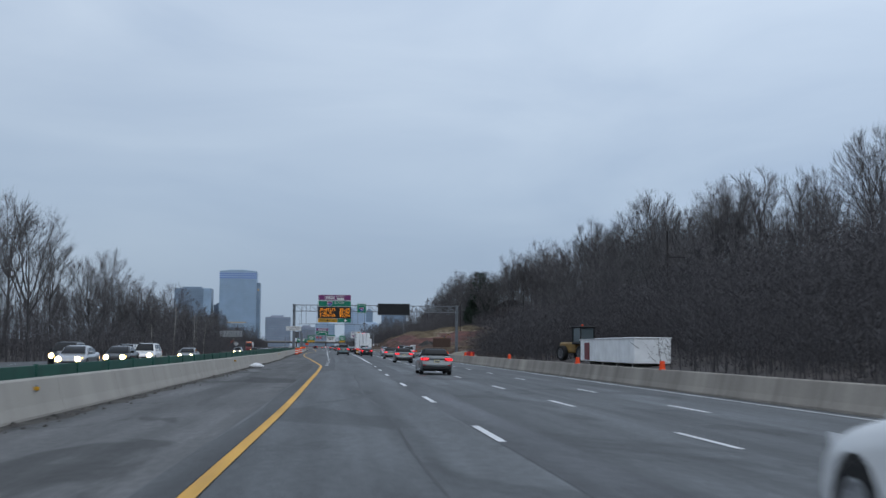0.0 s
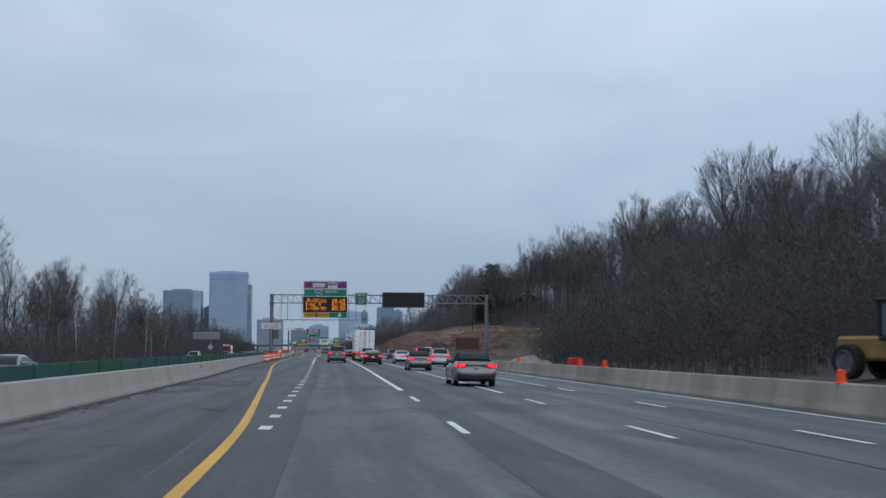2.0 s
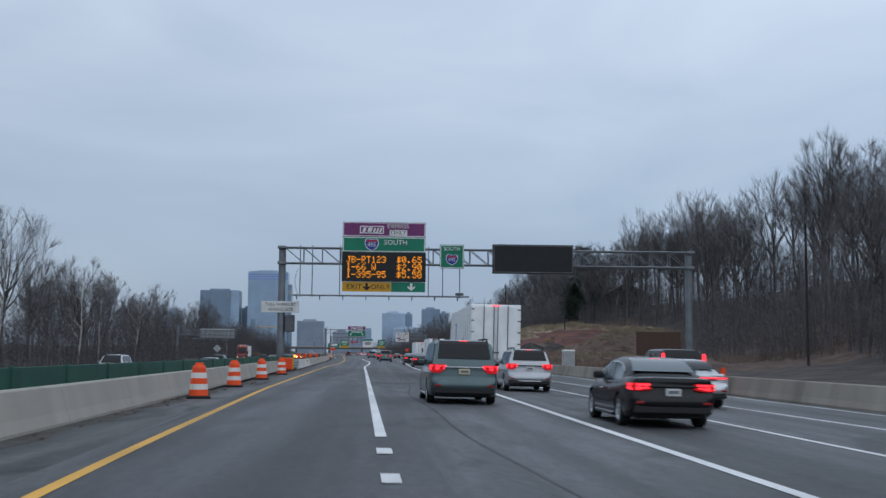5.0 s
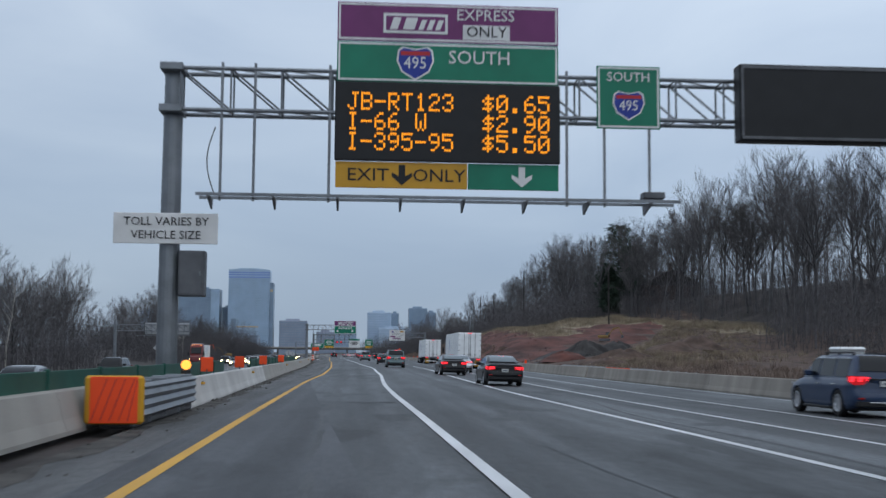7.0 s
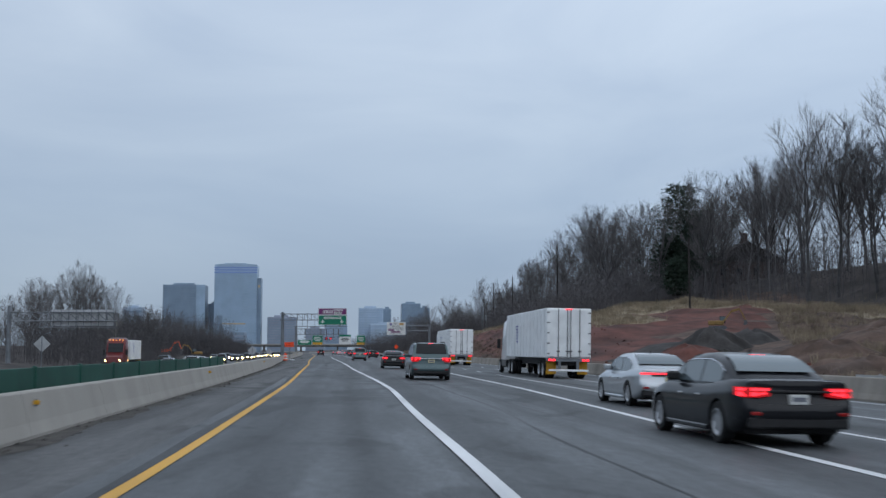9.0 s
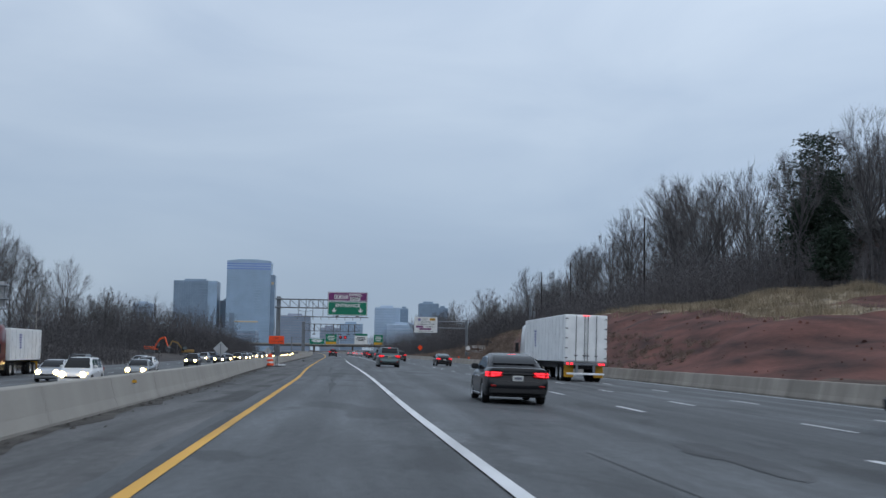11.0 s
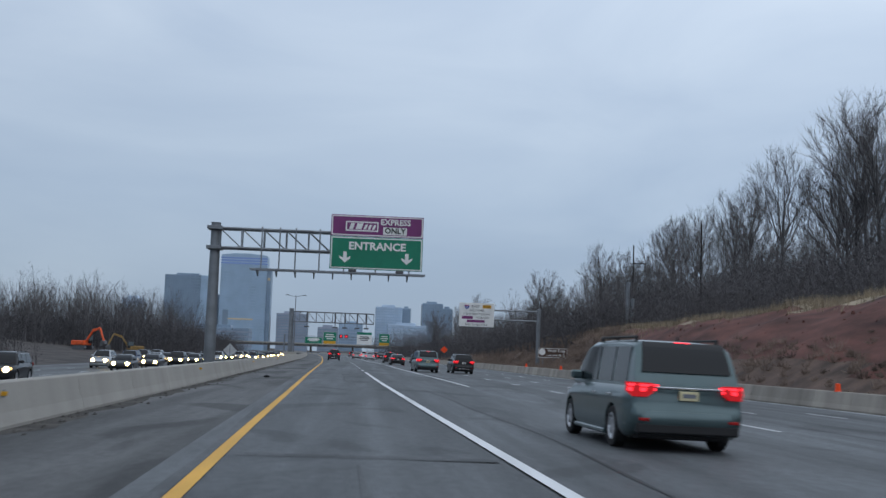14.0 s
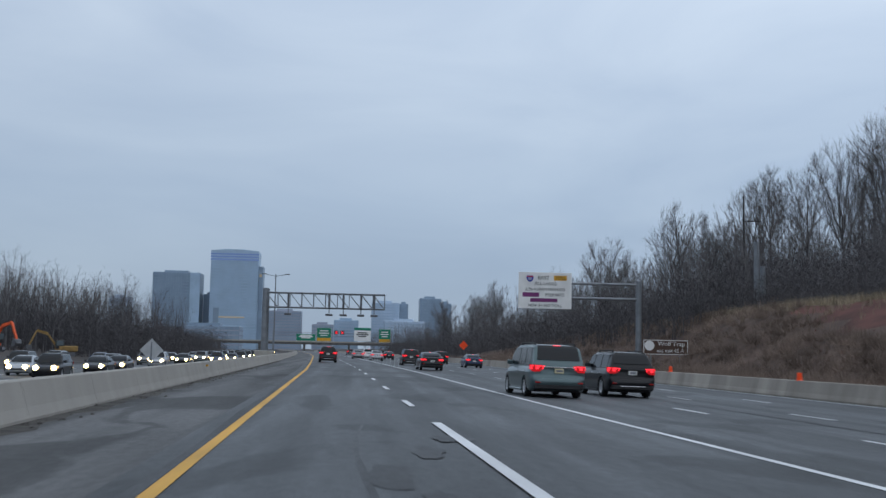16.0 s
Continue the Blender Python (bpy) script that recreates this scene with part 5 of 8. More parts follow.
def bare_tree(seed, h, fork, width, leaders, subs, sprays, twigs):
    """A trunk that forks into upright leaders, whose branches end in a dome of fine twigs, as two meshes."""
    r = random.Random(seed)
    wood, crown = Shape(), Shape()
    trunk = bend((0, 0, -0.6), (r.gauss(0, 0.04), r.gauss(0, 0.04), 1), h * 0.84, 8, r, 0.2, 0.035)
    r0 = h * 0.0125
    limb(wood, trunk, r0, 0.03, 7)
    rx, zc, rz = h * width, h * (fork + 1) / 2, h * (1 - fork) / 2
    cx, cy = trunk[5].x, trunk[5].y

    def reach(p, d, length):
        """Shortens a branch so that it ends inside the dome."""
        for _ in range(5):
            e = p + d * length
            if ((e.x - cx) / rx) ** 2 + ((e.y - cy) / rx) ** 2 + ((e.z - zc) / rz) ** 2 < r.uniform(0.85, 1.1):
                return length
            length *= 0.85
        return length

    for i in range(leaders):
        c = 1 - 1.15 * (i + r.random()) / leaders
        a = i * 2.4 + r.uniform(-0.5, 0.5)
        q = math.sqrt(max(0.04, 1 - c * c)) * r.uniform(0.68, 0.86)
        tip = Vector((cx + rx * q * math.cos(a), cy + rx * q * math.sin(a), zc + rz * c * r.uniform(0.80, 0.90)))
        f = min(0.74, max(fork * r.uniform(0.75, 1.1), tip.z / h - r.uniform(0.34, 0.50)))
        k = min(7, int(f / 0.84 * 8))
        base = trunk[k].lerp(trunk[k + 1], min(1.0, f / 0.84 * 8 - k))
        pts = bow(base, tip, 0.15, r, 5)
        length = (tip - base).length
        limb(wood, pts, min(r0 * 0.55, 0.011 * length + 0.012), 0.012, 5)
        for m in range(subs):
            g = 0.22 + 0.76 * (m + r.random()) / subs
            n = min(4, int(g * 5))
            b0 = pts[n].lerp(pts[n + 1], g * 5 - n)
            out = Vector((b0.x - cx, b0.y - cy, 0)) * (0.5 / rx)
            d = ((pts[n + 1] - pts[n]).normalized() + out + Vector((r.gauss(0, 0.42), r.gauss(0, 0.42), r.uniform(0.0, 0.5)))).normalized()
            sp = bow(b0, b0 + d * reach(b0, d, length * r.uniform(0.26, 0.44) * (1.15 - 0.35 * g)), 0.10, r, 3)
            limb(crown, sp, 0.028, 0.009, 3)
            for u in range(sprays):
                e = (0.2 + 0.8 * (u + r.random()) / sprays) * 2.999
                p = sp[int(e)].lerp(sp[int(e) + 1], e - int(e))
                d2 = (d + Vector((r.gauss(0, 0.45), r.gauss(0, 0.45), r.uniform(0.0, 0.45)))).normalized()
                end = p + d2 * reach(p, d2, r.uniform(1.3, 2.8) * h / 21)
                crown.twig(p, end, 0.019, Vector((r.gauss(0, 1), r.gauss(0, 1), r.gauss(0, 1))))
                for _ in range(twigs):
                    b = p.lerp(end, r.uniform(0.15, 0.95))
                    d3 = (d2 + Vector((r.gauss(0, 0.42), r.gauss(0, 0.42), r.uniform(0.0, 0.45)))).normalized()
                    crown.twig(b, b + d3 * r.uniform(0.6, 1.7) * h / 21, 0.0125, Vector((r.gauss(0, 1), r.gauss(0, 1), r.gauss(0, 1))))
    return wood.mesh("trunk", BARK, True, False), crown.mesh("crown", TWIG, False, False)


VARIANTS = [bare_tree(21, 22, 0.36, 0.30, 11, 8, 7, 6), bare_tree(22, 23, 0.44, 0.24, 10, 8, 7, 6), bare_tree(23, 19, 0.30, 0.33, 11, 8, 7, 6),
            bare_tree(24, 22, 0.48, 0.22, 9, 8, 7, 6), bare_tree(25, 17, 0.26, 0.38, 12, 8, 7, 6), bare_tree(26, 24, 0.42, 0.27, 10, 8, 7, 6)]
tree_rng = random.Random(77)


def plant(x, y, size, group, label, which=None, pale=False):
    k = which if which is not None else tree_rng.randrange(len(VARIANTS))
    trunk, crown = VARIANTS[k]
    root = thing("tree", pose(x, y, ground_z(x, y) - 0.1, 0, 0, tree_rng.uniform(0, 360)) @ Matrix.Diagonal((size * tree_rng.uniform(0.85, 1.1), size * tree_rng.uniform(0.85, 1.1), size, 1)),
                 label, "tree", group)
    part("trunk", trunk, None, root)
    part("crown", crown, None, root)
    return root


def clear_view(x, y):
    """Open ground before the back of the sign truss, and round the works, on the left."""
    return (325 < y < 441 and x > -0.30 * (y - 258)) or (545 < y < 668 and x > -66)


def lawn(x, y):
    """Open ground before the house on the hill."""
    return 425 < y < 502 and abs(x - 80 - 0.39 * (y - 502)) < 3.0


# the wooded hill on the right: front rows are single trees, in clumps with gaps
for i in range(130):
    y = 100 + 580 * (i + tree_rng.random()) / 130
    thin = noise.noise(Vector((y / 13.0, 9.1, 0.4)))
    if thin < -0.32 and y > 150:
        continue
    d = tree_rng.uniform(42, 62)
    if 285 < y < 445:
        d = 0.6 * d + 35
    if 478 < y < 518 and d < 58:
        d += 17
    k = float(np.interp(y, [100, 190, 250, 400, 480, 600, 680], [0.64, 0.76, 0.96, 1.10, 1.10, 1.06, 0.98])) * (1.0 + 0.2 * thin)
    if lawn(float(right_wall(y)) + d, y):
        continue
    plant(float(right_wall(y)) + d, y, tree_rng.choice((0.7, 0.8, 0.9, 0.95, 1.0, 1.05, 1.12)) * k * (1 + 0.007 * (d - 48) * (230 < y < 460)), "trees on the hill", "tall bare grey winter tree on a wooded hill")
for i in range(26):
    y = 640 + 300 * (i + tree_rng.random()) / 26
    plant(float(right_wall(y)) + tree_rng.uniform(20, 48), y, tree_rng.uniform(0.45, 0.85), "trees on the hill", "bare winter tree beside the road ahead")
for i in range(26):
    y = 120 + 165 * (i + tree_rng.random()) / 26
    plant(float(right_wall(y)) + tree_rng.uniform(34, 64), y, tree_rng.uniform(0.62, 0.95) * float(np.interp(y, [120, 190, 250], [0.66, 0.78, 0.95])), "trees on the hill", "tall bare grey winter tree on a wooded hill")
for i in range(16):
    y = 205 + 100 * (i + tree_rng.random()) / 16
    plant(float(right_wall(y)) + tree_rng.uniform(46, 64), y, tree_rng.uniform(0.78, 0.98), "trees on the hill", "tall bare grey winter tree on a wooded hill")
for x, y, size in ((73, 519, 1.05), (91, 521, 1.12), (84, 526, 1.15), (62, 506, 0.95), (97, 489, 0.88), (99, 512, 0.95), (59, 486, 0.85), (92, 478, 0.8), (72, 484, 1.0), (77, 476, 1.05), (82.5, 482, 1.0), (88, 486, 1.1), (67, 478, 0.95), (80, 468, 1.0), (86, 463, 1.1), (93, 470, 1.05), (84, 448, 1.1), (90, 440, 1.1), (87, 425, 1.15)):
    plant(x, y, size, "trees on the hill", "tall bare grey winter tree beside a brick house")
plant(69.3, 778, 1.12, "trees on the hill", "broad round-crowned bare tree standing above a wood", 4)
n = 0
while n < 92:
    y = tree_rng.uniform(70, 640)
    x = float(left_wall(y)) - tree_rng.uniform(28, 50)
    if clear_view(x, y):
        continue
    n += 1
    k = float(np.interp(y, [0, 300, 420, 640], [0.68, 0.66, 0.66, 0.62]))
    plant(x, y, tree_rng.choice((0.7, 0.8, 0.9, 1.0, 1.1)) * k, "trees on the left", "slender bare winter tree beyond the oncoming lanes")


for x, y, size in ((-31, 112, 0.78), (-34, 121, 0.86), (-30.5, 131, 0.8), (-36, 141, 0.9), (-33, 152, 0.72), (-31, 166, 0.64), (-32, 214, 0.62)):
    plant(x, y, size, "trees on the left", "tall bare winter tree beyond the oncoming lanes")


def forest(name, spots, seed, label, twig=10, base_h=18.0):
    """Far rows of simpler bare trees in one mesh."""
    r = random.Random(seed)
    kinds = []
    for k in range(4):
        s = Shape()
        h = base_h
        trunk = bend((0, 0, -0.6), (0, 0, 1), h * 0.85, 4, r, 0.3, 0.05)
        limb(s, trunk, h * 0.012, 0.03, 4)
        for i in range(8):
            c = 1 - 1.3 * (i + r.random()) / 8
            a = i * 2.4 + r.random()
            q = math.sqrt(max(0.06, 1 - c * c)) * r.uniform(0.75, 1.0)
            tip = Vector((h * 0.26 * q * math.cos(a), h * 0.26 * q * math.sin(a), h * (0.66 + 0.33 * c)))
            f = min(0.8, max(0.30, tip.z / h - r.uniform(0.3, 0.48)))
            m = min(3, int(f / 0.85 * 4))
            b = trunk[m].lerp(trunk[m + 1], min(1.0, f / 0.85 * 4 - m))
            pts = bow(b, tip, 0.14, r, 2)
            limb(s, pts, 0.06, 0.02, 3)
            for t in range(twig):
                e = 0.12 + 0.88 * (t + r.random()) / twig
                p = pts[0].lerp(pts[1], e * 2) if e < 0.5 else pts[1].lerp(pts[2], e * 2 - 1)
                d = ((pts[2] - pts[0]).normalized() * 0.9 + Vector((r.gauss(0, 0.45), r.gauss(0, 0.45), r.uniform(0.0, 0.5)))).normalized()
                end = p + d * r.uniform(1.4, 3.2)
                for _ in range(3):
                    if (end.x / (0.29 * h)) ** 2 + (end.y / (0.29 * h)) ** 2 + ((end.z - 0.66 * h) / (0.35 * h)) ** 2 > r.uniform(0.9, 1.1):
                        end = p.lerp(end, 0.8)
                s.twig(p, end, 0.022, Vector((r.gauss(0, 1), r.gauss(0, 1), r.gauss(0, 1))))
                for _ in range(6):
                    b2 = p.lerp(end, r.uniform(0.2, 0.98))
                    d3 = (d + Vector((r.gauss(0, 0.55), r.gauss(0, 0.55), r.uniform(-0.1, 0.5)))).normalized()
                    s.twig(b2, b2 + d3 * r.uniform(0.6, 1.6), 0.013, Vector((r.gauss(0, 1), r.gauss(0, 1), r.gauss(0, 1))))
        kinds.append((np.array(s.v), np.array([f if len(f) == 4 else (*f, f[-1]) for f in s.f])))
    vs, fs, off = [], [], 0
    for x, y, size in spots:
        v, f = kinds[r.randrange(4)]
        a = r.uniform(0, 6.28)
        rot = np.array([[math.cos(a), -math.sin(a), 0], [math.sin(a), math.cos(a), 0], [0, 0, 1]]) * size
        vs.append(v @ rot.T + (x, y, ground_z(x, y)))
        fs.append(f + off)
        off += len(v)
    me = bpy.data.meshes.new(name)
    me.from_pydata(np.concatenate(vs).tolist(), [], [tuple(q) if q[2] != q[3] else tuple(q[:3]) for q in np.concatenate(fs).tolist()])
    me.materials.append(TWIG)
    ob = new(name, me)
    tagged(ob, label, "woods", kind="stuff")


fr = random.Random(31)
spots = []
for _ in range(260):
    y = fr.uniform(95, 720)
    d = fr.uniform(34, 80)
    if not lawn(float(right_wall(y)) + d, y) and not works(float(right_wall(y)) + d, y):
        spots.append((float(right_wall(y)) + d, y, fr.uniform(0.26, 0.52)))
for _ in range(330):
    y = fr.uniform(95, 720)
    if 400 < y < 545 and fr.random() < 0.6:
        continue
    d = fr.uniform(46, 104)
    if lawn(float(right_wall(y)) + d, y) or works(float(right_wall(y)) + d - 4, y):
        continue
    k = float(np.interp(y, [100, 190, 250, 350, 480, 620, 720], [0.62, 0.70, 0.86, 0.84, 0.98, 1.15, 0.95]))
    spots.append((float(right_wall(y)) + d, y, fr.choice((0.65, 0.8, 0.9, 1.0, 1.1)) * k * (1 + 0.005 * (d - 50) * (230 < y < 460))))
for _ in range(330):
    y = 600 + 620 * fr.random() ** 1.5
    d = 20 + 80 * fr.random() ** 1.2
    spots.append((float(right_wall(y)) + d, y, fr.uniform(0.40, 0.72) + 0.004 * min(d, 60)))
forest("woodland", spots, 41, "dense bare winter woodland covering the hill")
spots = []
while len(spots) < 220:
    y = fr.uniform(60, 640)
    x = float(left_wall(y)) - fr.uniform(40, 95)
    if not clear_view(x, y):
        spots.append((x, y, fr.uniform(0.45, 0.85) * float(np.interp(y, [0, 300, 420, 640], [1.15, 0.95, 0.75, 0.66]))))
for _ in range(150):
    y = fr.uniform(668, 800)
    spots.append((float(left_wall(y)) - fr.uniform(30, 85), y, fr.uniform(0.66, 0.96)))
for _ in range(170):
    y = 668 + 640 * fr.random() ** 1.3
    spots.append((float(left_wall(y)) - fr.uniform(42, 190), y, fr.uniform(0.42, 0.85)))
forest("woodland", spots, 42, "dense bare winter woodland beyond the oncoming lanes")


def thicket(name, where, count, hmin, hmax, seed, label, fat=1.0, sprigs=28, material=None):
    """Understorey: bushy domes of short fine twigs on thin stems."""
    r = random.Random(seed)
    s = Shape()
    for _ in range(count):
        x, y = where(r)
        z = ground_z(x, y) - 0.1
        h = r.uniform(hmin, hmax) * (0.85 + 0.5 * bump_noise(x, y, 9.0))
        w = h * r.uniform(0.22, 0.36)
        top = Vector((x + r.gauss(0, 0.08) * h, y + r.gauss(0, 0.08) * h, z + h))
        s.twig(Vector((x, y, z)), top, fat * 0.028, Vector((r.gauss(0, 0.3), 1, 0)))
        for _ in range(sprigs):
            f = 1 - 0.85 * r.random() ** 1.3
            a, q = r.uniform(0, 6.283), w * math.sqrt(r.random()) * math.sqrt(max(0.1, 1 - (2 * f - 1.05) ** 2))
            b = Vector((x + (top.x - x) * f + q * math.cos(a), y + (top.y - y) * f + q * math.sin(a), z + h * f))
            k = r.uniform(0.35, 0.95) * (0.6 + 0.09 * h)
            s.twig(b, b + Vector((r.gauss(0, 0.5) + 0.5 * math.cos(a), r.gauss(0, 0.5) + 0.5 * math.sin(a), r.uniform(0.15, 1.0))).normalized() * k, fat * 0.018, Vector((r.gauss(0, 1), r.gauss(0, 1), r.gauss(0, 1))))
    tagged(part(name, s, material or THICKET, fix=False), label, "undergrowth", kind="stuff")


def under_right(r):
    while True:
        y = r.uniform(60, 640)
        x = float(right_wall(y)) + 22 + abs(r.gauss(0, 18))
        if not lawn(x, y) and not works(x, y):
            return x, y


def under_far(r):
    y = 590 + 420 * r.random() ** 1.3
    return float(right_wall(y)) + 13 + abs(r.gauss(0, 16)), y


def under_left(r):
    while True:
        y = r.uniform(50, 900)
        x = float(left_wall(y)) - 25 - abs(r.gauss(0, 14))
        if not clear_view(x, y):
            return x, y


def under_hill(r):
    while True:
        y = r.uniform(90, 700)
        x = float(right_wall(y)) + r.uniform(30, 88)
        if not works(x - 3, y) and not (y < crest_y(x) + 14 and 400 < y and x < 80):
            return x, y


def under_bank(r):
    y = r.uniform(478, 700)
    return float(right_wall(y)) + r.uniform(25, 58), y


thicket("undergrowth", under_bank, 3200, 4.0, 10.0, 57, "tall dense bare saplings behind the bank", 2.2)
thicket("undergrowth", under_hill, 6000, 4.0, 11.5, 56, "tall dense bare saplings filling the wood", 2.2)
thicket("undergrowth", under_right, 6500, 1.5, 6.0, 51, "dense brown bare undergrowth below the trees")
def under_near(r):
    while True:
        y = r.uniform(34, 300)
        lo = 13 if 64 < y < 112 else 6 if y > 135 else 5
        x = float(right_wall(y)) + r.uniform(lo, 34)
        if not works(x, y):
            return x, y


thicket("undergrowth", under_near, 5000, 2.0, 7.5, 54, "dense dark bare undergrowth at the edge of the wood", 0.8, 64, SHADE_THICKET)
thicket("undergrowth", under_far, 4500, 2.5, 8.0, 53, "dense dark bare undergrowth beside the road ahead", 1.7)
def under_woods(r):
    y = 668 + 190 * r.random()
    return float(left_wall(y)) - r.uniform(26, 95), y


thicket("undergrowth", under_woods, 2900, 4.0, 9.5, 55, "dense dark bare undergrowth beyond the oncoming lanes", 2.6, 48, SHADE_THICKET)
thicket("undergrowth", under_left, 6500, 2.0, 8.5, 52, "dense brown bare undergrowth beyond the oncoming lanes", 1.3)

# a few pale-barked trunks on the left
for x, y, h in ((-33.5, 236, 11), (-31.5, 286, 10), (-32.5, 300, 9), (-34.0, 330, 9), (-33.0, 262, 12), (-38, 470, 8)):
    root = thing("pale_tree", pose(x, y, ground_z(x, y) - 0.2, 0, 0, x * 77), "slim pale-barked bare tree at the edge of a wood", "tree", "pale trees")
    rr = random.Random(int(y))
    s = Shape()
    pts = bend((0, 0, 0), (0.04, 0, 1), h, 6, rr, 0.2, 0.06)
    limb(s, pts, 0.13, 0.03, 6)
    part("trunk", s, PALE_BARK, root, smooth=True)
    s = Shape()
    for i in range(16):
        b = pts[2 + i % 4].lerp(pts[3 + i % 4], rr.random())
        s.tube(b, b + Vector((rr.gauss(0, 0.9), rr.gauss(0, 0.9), rr.uniform(0.8, 2.2))), 0.03, 0.008, 3, cap=False)
    part("crown", s, PALE_BARK, root)


def pine(x, y, h, label):
    root = thing("pine_tree", pose(x, y, ground_z(x, y) - 0.3), label, "tree")
    rr = random.Random(int(y))
    s = Shape()
    limb(s, bend((0, 0, 0), (0, 0, 1), h * 0.96, 6, rr, 0.3, 0.02), h * 0.016, 0.04, 7)
    part("trunk", s, BARK, root, smooth=True)
    s = Shape()
    for i in range(230):
        f = 0.24 + 0.75 * (i + rr.random()) / 230
        z0, a = f * h, i * 2.399
        reach = h * 0.40 * (1.05 - f) ** 0.55 * rr.uniform(0.55, 1.2) * float(np.interp(f, [0.24, 0.4, 1], [0.6, 1, 1.1]))
        tip = Vector((math.cos(a) * reach, math.sin(a) * reach, z0 + rr.uniform(-0.4, 0.9)))
        s.tube((0, 0, z0), tip, 0.05, 0.015, 3, cap=False)
        for _ in range(16):
            g = rr.uniform(0.35, 1.05)
            c = Vector((0, 0, z0)).lerp(tip, g) + Vector((rr.gauss(0, 0.35), rr.gauss(0, 0.35), rr.gauss(0, 0.22)))
            d = Vector((rr.gauss(0, 1), rr.gauss(0, 1), rr.gauss(0.35, 0.6))).normalized() * rr.uniform(0.35, 0.8)
            w = d.orthogonal().normalized() * rr.uniform(0.10, 0.20)
            s.faces([c - w, c + w, c + d, c + d.cross(w).normalized() * 0.12], [(0, 1, 2), (0, 3, 2), (1, 3, 2)])
    part("crown", s, PINE, root, fix=False)


pine(67.5, 498, 24.0, "dark green pine rising among bare trees")
pine(72.5, 505, 17, "dark green pine rising among bare trees")
pine(64.0, 494, 14, "low broad dark evergreen below taller trees")
pine(60.0, 476, 8, "low dark evergreen below taller trees")

# house among the trees on the hill
hz = ground_z(82, 505)
house = thing("house", pose(82, 505, hz), "dark brick house with a chimney among bare trees", "house")
top = 19.5 - hz
s = Shape()
s.box(-7.5, 7.5, -5, 5, -1.5, top, 0.05)
wall = part("wall", s, HOUSE_BRICK, house)
s = Shape()
s.sweep([[(-8.2, -5.5, top), (8.2, -5.5, top), (0, -5.5, top + 4.2)], [(-8.2, 5.5, top), (8.2, 5.5, top), (0, 5.5, top + 4.2)]], close=True)
roof = part("roof", s, ROOF_SHINGLE, house)
s = Shape()
s.box(-0.6, 0.6, -3.5, -2.5, top + 1.0, top + 6.0, 0.05)
s.box(-0.72, 0.72, -3.62, -2.38, top + 5.6, top + 5.85, 0.03)
part("chimney", s, HOUSE_BRICK, roof)
for x in (-5.2, -1.8, 1.8, 5.2):
    for z in (top - 5.2, top - 2.1):
        s = Shape()
        s.box(x - 0.55, x + 0.55, -5.06, -4.98, z - 0.7, z + 0.7, 0.02)
        part("window", s, CAR_GLASS, wall)


# utility poles
def utility_pole(x, y, top, arm=True):
    z = ground_z(x, y)
    root = thing("utility_pole", pose(x, y, z), "dark wooden utility pole among the trees", "utility pole", "utility poles")
    s = Shape()
    s.lathe([(0.17, -0.5), (0.16, 0.5), (0.11, top - z), (0.0, top - z + 0.05)], n=10)
    part("pole", s, ROOF_SHINGLE, root, smooth=False)
    if arm:
        s = Shape()
        s.box(-0.2, 2.3, -0.05, 0.05, top - z - 3.3, top - z - 3.16, 0.01)
        part("crossarm", s, ROOF_SHINGLE, root)


utility_pole(45, 136.5, 16.0)
utility_pole(49, 270, 15.6, False)
utility_pole(45.5, 515.4, 23.8, False)
utility_pole(53, 446, 18.7)
utility_pole(45, 618, 22.0)
utility_pole(45, 578, 21.3, False)
for x, y in ((40.2, 598.4), (39.2, 597.5)):
    z = ground_z(x, y)
    gp = thing("steel_pole", pose(x, y, z), "short thick galvanised steel pole on the bank", "pole", "steel poles")
    s = Shape()
    k = 11.4 - z if x > 40 else 8.0
    s.lathe([(0.34, -0.5), (0.32, 0.2), (0.28, k), (0, k + 0.04)], n=14)
    part("pole", s, STEEL, gp)


# ---------------------------------------------------------------- roadworks things
def drum(x, y, z=0.0, group="traffic drums", label="orange and white striped traffic drum on a rubber base"):
    root = thing("traffic_drum", pose(x, y, z), label, "traffic drum", group)
    s = Shape()
    s.lathe([(0.36, 0.0), (0.36, 0.05), (0.31, 0.09), (0.0, 0.09)], n=16)
    part("base", s, RUBBER, root)
    zs = [0.09, 0.27, 0.43, 0.60, 0.76, 0.92]
    for i in range(5):
        r0, r1 = 0.285 - 0.018 * i, 0.285 - 0.018 * (i + 1) + 0.006
        s = Shape()
        s.lathe([(r0, zs[i]), (r1, zs[i + 1] - 0.012), (r1 - 0.012, zs[i + 1])], n=16)
        part("band", s, CAN_WHITE if i % 2 else CAN_ORANGE, root)
    s = Shape()
    s.lathe([(0.19, 0.92), (0.17, 0.97), (0.0, 0.98)], n=16)
    s.box(-0.12, 0.12, -0.03, 0.03, 0.97, 1.05, 0.015)
    part("handle", s, CAN_ORANGE, root)


for x, y in ((-2.45, 186), (-2.75, 197), (-2.85, 209), (-2.9, 222)):
    drum(x, y)
drum(-7.55, 429.6, label="orange and white traffic drum beside a barrier")

